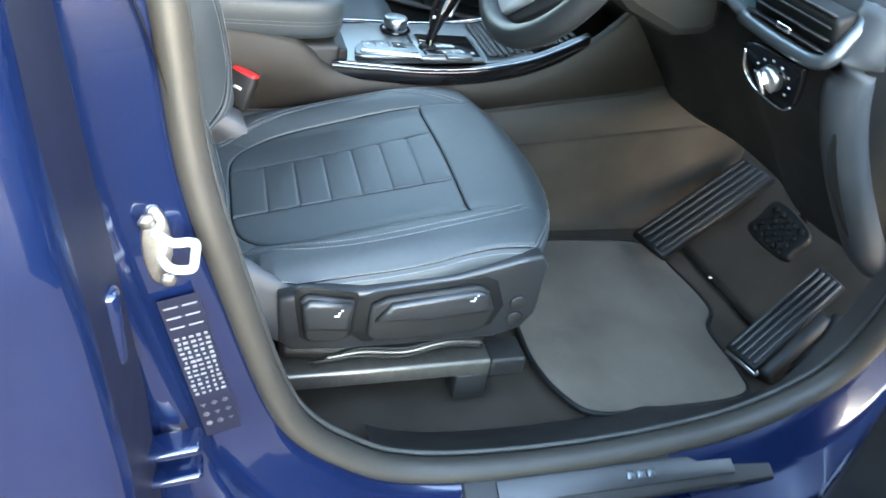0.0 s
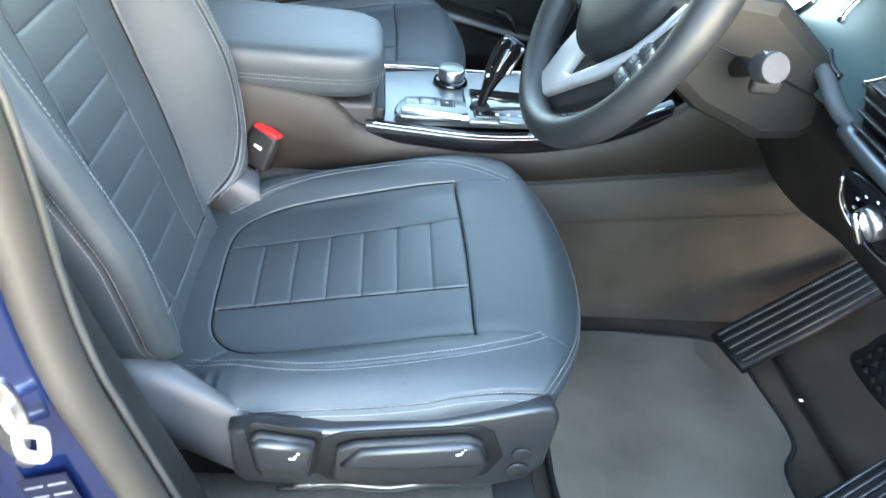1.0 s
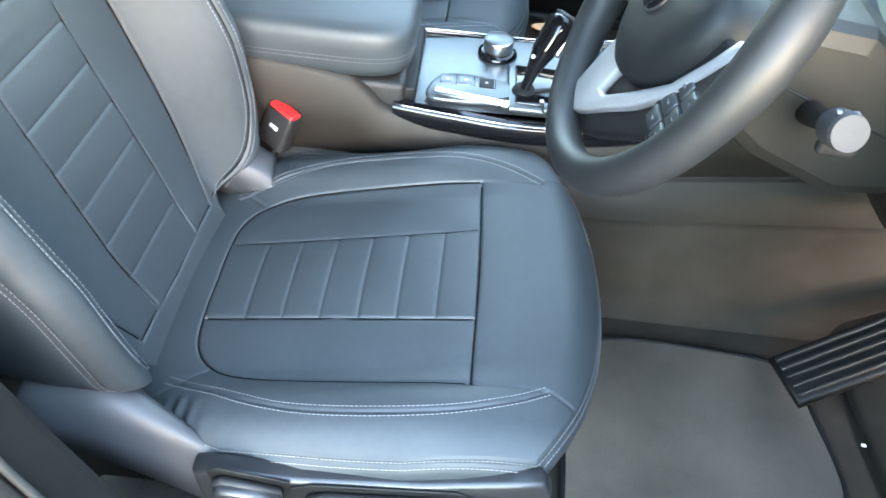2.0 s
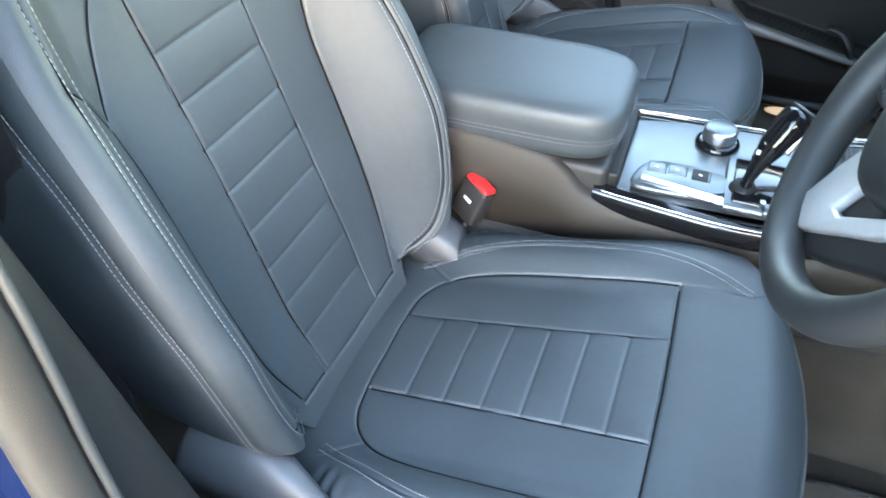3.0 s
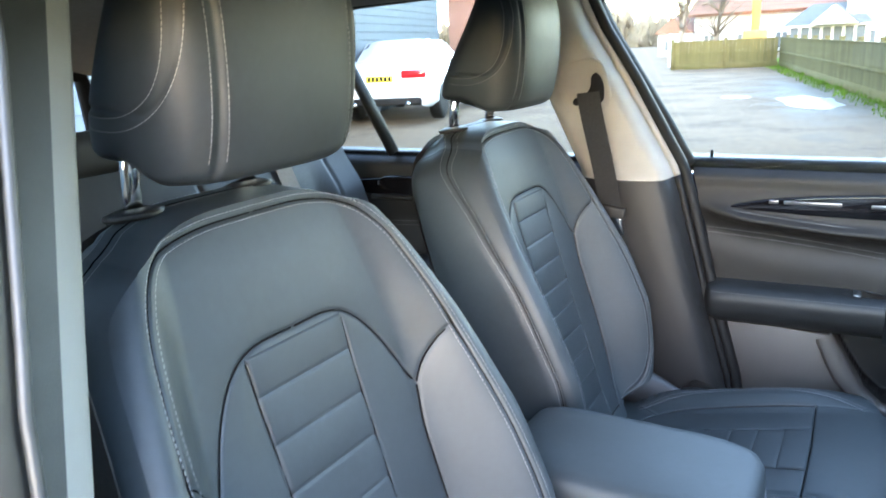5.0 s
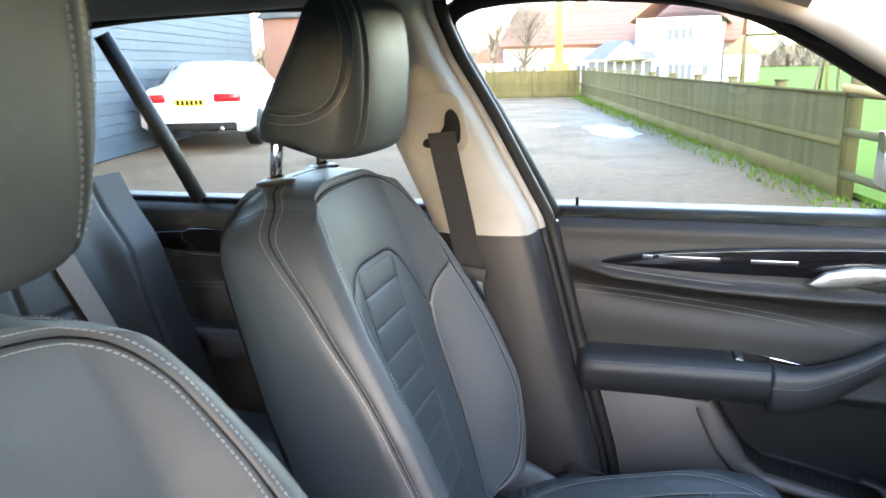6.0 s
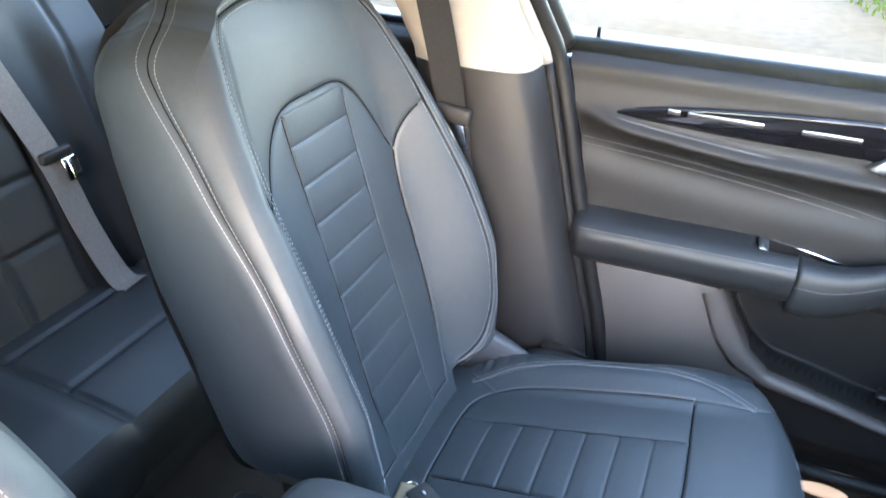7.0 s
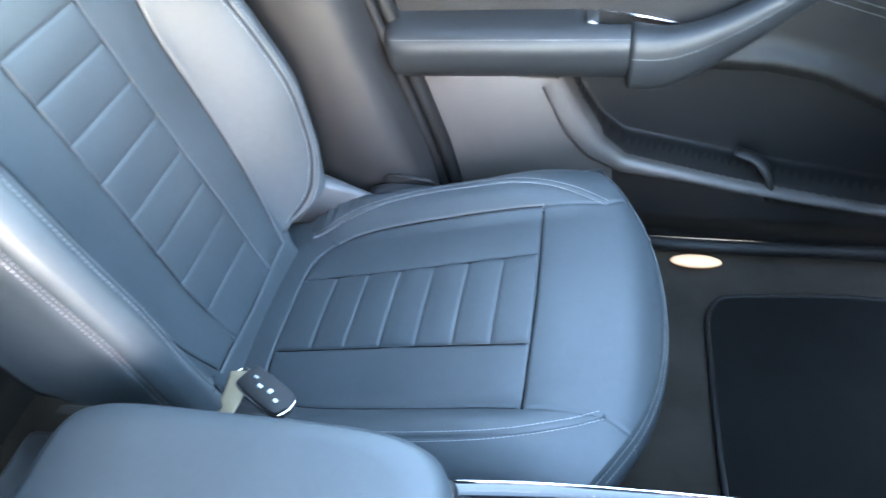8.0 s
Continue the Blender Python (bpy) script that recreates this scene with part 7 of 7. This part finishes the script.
def hpart(name, bm, mat, label="", parent=None):
    bmesh.ops.transform(bm, matrix=hm, verts=bm.verts)
    return part(name, bm, mat, parent or house, label, False)


hpart("wall", rbox((17.0, 7.0, 3.7), (5.5, 3.5, 1.85), 0.03, 1), M_WHITEWALL)
hpart("wing_wall", rbox((5.4, 4.0, 5.2), (10.5, -1.0, 2.6), 0.03, 1), M_WHITEWALL)
roof = hpart("roof", prism([(-0.4, 3.4), (3.5, 6.8), (7.4, 3.4), (7.4, 3.7), (3.5, 7.1), (-0.4, 3.7)], 17.6, plane_frame((-3.3, 0, 0), (0, 1, 0), (0, 0, 1)), 0), M_TILE)
for r in range(9):
    z0 = 3.75 + 0.37 * r
    b = rbox((17.6, 0.55, 0.05), (5.5, -0.35 + 0.425 * r, z0), 0.01, 1, Euler((radians(41), 0, 0)).to_matrix())
    hpart("tile_course", b, M_TILE, "", roof)
hpart("wing_roof", prism([(7.4, 4.9), (10.5, 7.6), (13.6, 4.9), (13.6, 5.15), (10.5, 7.9), (7.4, 5.15)], -5.0, plane_frame((0, -3.3, 0), (1, 0, 0), (0, 0, 1)), 0), M_TILE)
hpart("chimney", rbox((0.9, 0.9, 2.0), (2.0, 3.5, 7.2), 0.03, 1), M_TILE)
hpart("lean_to", rbox((2.6, 3.0, 2.3), (-4.2, 1.0, 1.15), 0.02, 1), M_WHITEWALL)
hpart("lean_to_roof", prism([(-5.7, 2.25), (-4.2, 3.5), (-2.8, 2.25)], -3.4, plane_frame((0, -0.7, 0), (1, 0, 0), (0, 0, 1)), 0), M_TILE)
hpart("side_wing", rbox((2.2, 3.0, 2.6), (14.4, 0.6, 1.3), 0.02, 1), M_WHITEWALL)
hpart("side_wing_roof", prism([(13.2, 2.55), (14.4, 3.9), (15.7, 2.55)], -3.4, plane_frame((0, -1.1, 0), (1, 0, 0), (0, 0, 1)), 0), M_TILE)
for wx, wy, wz, ww, wh, n in ((-4.6, -0.52, 1.3, 0.7, 0.9, 2), (-1.6, -0.02, 1.4, 1.2, 1.3, 3), (0.8, -0.02, 1.4, 1.2, 1.3, 3), (3.4, -0.02, 1.4, 1.2, 1.3, 3), 
                              (10.7, -3.02, 4.0, 1.7, 0.9, 4), (9.2, -3.02, 1.4, 0.7, 1.0, 2), (10.8, -3.02, 1.4, 1.6, 1.3, 4), (12.4, -3.02, 1.5, 0.5, 0.8, 1)):
    wn_ = hpart("window", rbox((ww, 0.06, wh), (wx, wy, wz), 0.01, 1), M_WHITEWALL)
    for i in range(n):
        hpart("pane", rbox((ww / n * 0.72, 0.04, wh * 0.84), (wx - ww / 2 + ww / n * (i + 0.5), wy - 0.03, wz), 0.004, 1), M_DARKGLASS, "", wn_)
cons = thing("conservatory", "white framed conservatory with a slate roof", "conservatory")


def cpart(name, bm, mat, label="", parent=None):
    bmesh.ops.transform(bm, matrix=hm, verts=bm.verts)
    return part(name, bm, mat, parent or cons, label, False)


CX = 6.9
cw = cpart("wall", rbox((4.6, 3.0, 0.75), (CX, -2.0, 0.375), 0.02, 1), M_WHITEWALL)
for i in range(8):
    cpart("mullion", rbox((0.16, 0.14, 2.3), (CX - 2.2 + 4.4 * i / 7, -3.43, 1.15), 0.02, 1), M_WHITEWALL)
cpart("eaves", rbox((4.9, 3.3, 0.16), (CX, -2.0, 2.28), 0.02, 1), M_WHITEWALL)
cpart("back_wall", rbox((4.6, 0.2, 2.3), (CX, -0.6, 1.15), 0.02, 1), M_WHITEWALL)
for i in range(7):
    cpart("pane", rbox((0.48, 0.04, 1.45), (CX - 1.886 + 4.4 * i / 7, -3.42, 1.46), 0.01, 1), M_DARKGLASS, "", cw)
hip = faces_mesh([(CX - 2.5, -3.7, 2.36), (CX + 2.5, -3.7, 2.36), (CX + 2.5, -0.3, 2.36), (CX - 2.5, -0.3, 2.36), (CX - 1.3, -2.0, 3.75), (CX + 1.3, -2.0, 3.75)],
                 [(0, 1, 5, 4), (1, 2, 5), (2, 3, 4, 5), (3, 0, 4), (3, 2, 1, 0)])
hb = bmesh.new()
hb.from_mesh(hip)
cpart("roof", hb, M_SLATE, "grey slate hipped roof")
gable = cpart("gable", prism([(CX - 0.7, 2.36), (CX + 0.55, 3.55), (CX + 1.8, 2.36)], 0.9, plane_frame((0, -3.72, 0), (1, 0, 0), (0, 0, 1)), 0), M_WHITEWALL)
for i in range(3):
    cpart("gable_pane", rbox((0.42, 0.05, 0.42 if i != 1 else 0.72), (CX + 0.05 + 0.5 * i, -3.75, 2.66 if i != 1 else 2.80), 0.01, 1), M_DARKGLASS, "", gable)
for sgn in (-1, 1):
    cpart("gable_verge", tube([(CX + 0.55 + sgn * 1.35, -3.8, 2.33), (CX + 0.55, -3.8, 3.62)], 0.07, 6), M_SLATE, "", gable)
post = thing("timber_post", "tall new yellow timber post by the house", "post")
part("pole", rbox((0.32, 0.32, 6.0), (-4.45, 34.5, 3.0), 0.02, 1), M_POST, post)
part("footing", rbox((0.9, 0.9, 0.6), (-4.45, 34.5, 1.0), 0.08, 2), M_POST, post)
wpost = thing("white_gate_post", "slim white post at the end of the drive", "post")
part("pole", rbox((0.12, 0.12, 1.35), (-7.1, 30.5, 0.67), 0.02, 1), M_WHITEWALL, wpost)


# barn with weatherboarding
barn = thing("boarded_barn", "blue-grey weatherboarded barn beside the yard", "barn")
Bd = Vector((-0.28, 0.96, 0)).normalized()
B0 = Vector((-5.55, 0.6, 0)) - Bd * 9
blen = 27.6
bang = math.degrees(math.atan2(Bd.y, Bd.x))
barn.matrix_basis = pose(B0.x, B0.y, 0, 0, 0, bang)
part("wall_core", rbox((blen, 0.2, 3.6), (blen / 2, 0.22, 1.8), 0.01, 1), M_BARN, barn)
me = None
for r in range(21):
    if me is None:
        b = rbox((blen, 0.022, 0.185), (0, 0, 0), 0.003, 1, Euler((radians(-5), 0, 0)).to_matrix())
        me = bpy.data.meshes.new("plank")
        b.to_mesh(me)
        b.free()
        me.materials.append(M_BARN)
    o = new("plank", me)
    o.parent = barn
    o.location = (blen / 2, 0.105, 0.12 + 0.168 * r)
part("end_wall", rbox((0.2, 8, 3.6), (blen - 0.1, 4.2, 1.8), 0.01, 1), M_BARN, barn)
part("roof", prism([(-0.5, 3.55), (4.2, 6.2), (8.9, 3.55), (8.9, 3.75), (4.2, 6.4), (-0.5, 3.75)], blen + 0.6, plane_frame((-0.3, 0, 0), (0, 1, 0), (0, 0, 1)), 0), M_SLATE, barn)
charger = thing("wall_charger", "small white charging box with hanging cable on the barn", "wall charger")
cp = B0 + Bd * 14.6 + Vector((Bd.y, -Bd.x, 0)) * 0.06
charger.matrix_basis = pose(cp.x, cp.y, 1.45, 0, 0, bang)
part("case", rbox((0.22, 0.12, 0.36), (0, 0, 0), 0.05, 4), M_WHITEWALL, charger)
part("cable", tube(spline([(0, -0.05, -0.18), (0.03, -0.06, -0.5), (0.05, -0.05, -1.0), (0.0, -0.05, -1.3)], 6), 0.015, 8), M_RUBBER, charger)
far_b = thing("brick_outbuilding", "red brick outbuilding beyond the barn", "outbuilding")
part("wall", rbox((4, 3, 3.2), (-12.5, 27.0, 1.6), 0.02, 1), M_TILE, far_b)
part("roof", prism([(-14.7, 3.15), (-12.5, 4.6), (-10.3, 3.15)], -3.4, plane_frame((0, 25.3, 0), (1, 0, 0), (0, 0, 1)), 0), M_SLATE, far_b)

# white parked car, seen from behind
wc = thing("white_parked_car", "white saloon car parked by the barn", "car")
wc.matrix_basis = pose(-7.35, 10.2, 0.03, 0, 0, math.degrees(math.atan2(0.96, -0.28)))
sect = []
stations = [(0.0, 0.80, 0.42, 0.92, 0.0), (0.06, 0.87, 0.32, 1.00, 0.0), (0.30, 0.91, 0.28, 1.05, 0.0), (0.55, 0.92, 0.26, 1.08, 0.02), (1.2, 0.93, 0.24, 1.02, 0.40), (2.4, 0.93, 0.24, 0.98, 0.44), (3.1, 0.93, 0.24, 0.98, 0.10), (4.2, 0.90, 0.26, 0.90, 0.0), (4.65, 0.80, 0.35, 0.72, 0.0)]
for x, w, zb_, zt, cab in stations:
    sect.append([(x, s * a, z) for s, a, z in ((-1, w * 0.85, zb_), (-1, w, zb_ + 0.10), (-1, w * 1.0, (zb_ + zt) / 2 + 0.05), (-1, w * 0.93, zt - 0.06), (-1, w * 0.80, zt), (-1, w * 0.66, zt + cab), (-1, 0.3, zt + cab * 1.08 + 0.02),
                                              (1, 0.3, zt + cab * 1.08 + 0.02), (1, w * 0.66, zt + cab), (1, w * 0.80, zt), (1, w * 0.93, zt - 0.06), (1, w, (zb_ + zt) / 2 + 0.05), (1, w, zb_ + 0.10), (1, w * 0.85, zb_))])
cb = part("body", grid_mesh(np.array(sect)), M_CARWHITE, wc)
part("rear_face", faces_mesh(sect[0], [tuple(range(14))]), M_CARWHITE, cb)
part("rear_screen", faces_mesh([(0.62, -0.66, 1.11), (0.62, 0.66, 1.11), (1.15, 0.56, 1.41), (1.15, -0.56, 1.41)], [(0, 1, 2, 3)]), M_DARKGLASS, cb, "dark rear window")
for s in (-1, 1):
    part("side_glass", faces_mesh([(0.85, s * 0.80, 1.10), (2.9, s * 0.80, 1.06), (2.4, s * 0.665, 1.38), (1.25, s * 0.665, 1.38)], [(0, 1, 2, 3)]), M_DARKGLASS, cb)
    part("tail_lamp", rbox((0.12, 0.44, 0.14), (0.04, s * 0.62, 0.87), 0.03, 3), M_TAIL, cb, "red tail lamp")
    for x in (0.95, 3.8):
        wh_ = part("wheel", lathe([(0.20, -0.11), (0.31, -0.11), (0.335, -0.08), (0.335, 0.08), (0.31, 0.11), (0.20, 0.11)], 28, Matrix.Translation((x, s * 0.82, 0.335)) @ Matrix.Rotation(math.pi / 2, 4, "X")), M_RUBBER, wc)
        part("rim", lathe([(0.20, -0.10), (0.19, 0.10), (0.05, 0.09)], 20, Matrix.Translation((x, s * 0.82, 0.335)) @ Matrix.Rotation(math.pi / 2, 4, "X")), M_SATIN, wh_)
part("number_plate", rbox((0.01, 0.50, 0.11), (-0.012, 0, 0.80), 0.002, 1), M_PLATE, cb, "yellow plate with dark bars")
for i in range(6):
    part("plate_bar", rbox((0.006, 0.045, 0.07), (-0.018, -0.19 + 0.076 * i, 0.80), 0, 1), M_RUBBER, cb)
part("bumper_lower", rbox((0.08, 1.5, 0.14), (0.02, 0, 0.40), 0.03, 3), M_RUBBER, cb)
for s in (-1, 1):
    part("exhaust", tube([(0.1, s * 0.5, 0.36), (-0.03, s * 0.5, 0.36)], 0.045, 14), M_CHROME, cb)


# bare trees and the far hedge line
def tree(at, height, seed, name="bare_tree", label="leafless winter tree with fine twigs beside the house"):
    t = thing(name, label, "tree", "trees")
    rn = random.Random(seed)
    trunk = spline([(at[0], at[1], 0), (at[0] + rn.uniform(-.2, .2), at[1], height * 0.3), (at[0] + rn.uniform(-.4, .4), at[1], height * 0.6)], 6)
    part("trunk", tube(trunk, np.linspace(0.16, 0.07, len(trunk)) * height / 6, 8), M_BARK, t)
    bm = bmesh.new()
    for i in range(26):
        p0 = Vector(trunk[rn.randrange(4, len(trunk))])
        d = Vector((rn.uniform(-1, 1), rn.uniform(-1, 1), rn.uniform(0.4, 1.3))).normalized()
        L = rn.uniform(0.25, 0.5) * height
        mid = p0 + d * L * 0.5 + Vector((rn.uniform(-.2, .2), rn.uniform(-.2, .2), rn.uniform(0, .3)))
        end = p0 + d * L
        tb = tube([p0, mid, end], [0.045, 0.03, 0.01], 5)
        me = bpy.data.meshes.new("limb")
        tb.to_mesh(me)
        tb.free()
        bm.from_mesh(me)
        bpy.data.meshes.remove(me)
    part("limbs", bm, M_BARK, t)
    V, Fc = [], []
    for i in range(2600):
        p0 = Vector((at[0], at[1], height * 0.72)) + Vector((rn.gauss(0, 1), rn.gauss(0, 1), rn.gauss(0, 0.8))) * height * 0.17
        d = Vector((rn.uniform(-1, 1), rn.uniform(-1, 1), rn.uniform(-0.3, 1))).normalized() * rn.uniform(0.25, 0.7)
        s = Vector((rn.uniform(-1, 1), rn.uniform(-1, 1), rn.uniform(-1, 1))).normalized() * 0.012
        k = len(V)
        V += [p0 - s, p0 + s, p0 + d]
        Fc.append((k, k + 1, k + 2))
    part("crown", faces_mesh(V, Fc), M_TWIG, t, "fine bare twigs", False)


tree((-8.6, 40.0), 5.5, 1)
tree((-7.6, 42.5), 5.0, 2)
tree((14.0, 50.0), 5.0, 3)
rn = random.Random(11)
V, Fc = [], []
for i in range(9000):
    t = rn.uniform(-1, 1)
    p = Vector((t * 110 + 0, 95 + 12 * math.sin(t * 9), abs(rn.gauss(0, 1)) * 2.2 * (0.7 + 0.3 * math.sin(t * 40))))
    s = rn.uniform(0.4, 1.0)
    a = rn.uniform(0, 6.3)
    k = len(V)
    V += [p + Vector((math.cos(a) * s, math.sin(a) * s, 0)), p - Vector((math.cos(a) * s, math.sin(a) * s, 0)), p + Vector((0, 0, s * 1.5)), p + Vector((s * .3, s * .3, -s))]
    Fc += [(k, k + 1, k + 2), (k, k + 3, k + 1)]
tagged(part("far_hedge", faces_mesh(V, Fc), M_TWIG, None, "", False), "brown winter hedges and woods in the distance", "hedge", "", "stuff")
slide = thing("garden_slide", "teal plastic garden slide on the lawn", "slide")
part("chute", tube([(6.4, 30.5, 2.0), (6.9, 30.2, 1.1), (7.5, 29.9, 0.35), (8.0, 29.7, 0.3)], 0.28, 10, flat=(1, 0.35)), M_SLIDE, slide)
for dx in (0, 0.8):
    part("leg", tube([(5.7 + dx, 30.7, 0.05), (6.0 + dx * 0.5, 30.6, 2.2)], 0.05, 8), M_BARK, slide)
swing = thing("swing_frame", "timber swing frame on the lawn", "swing")
part("beam", tube([(3.2, 31.5, 2.2), (6.0, 30.7, 2.2)], 0.06, 8), M_FENCE, swing)
for x, y in ((3.2, 31.5), (6.0, 30.7)):
    for s in (-0.7, 0.7):
        part("leg", tube([(x, y + s, 0.05), (x, y, 2.2)], 0.05, 8), M_FENCE, swing)

# plain unseen walls, added to block low sky ahead and on the driver's side
structure("yard_side_wall", rbox((46.0, 0.3, 1.5), (-4.0, -12.5, 0.75), 0.02, 2), M_ADDEDWALL, "added unseen wall hiding the low sky on the driver's side", "garden wall")
structure("yard_end_wall", rbox((0.3, 9.5, 3.4), (5.2, -1.4, 1.7), 0.02, 2), M_ADDEDWALL, "added unseen wall blocking the low sky ahead of the car", "garden wall")
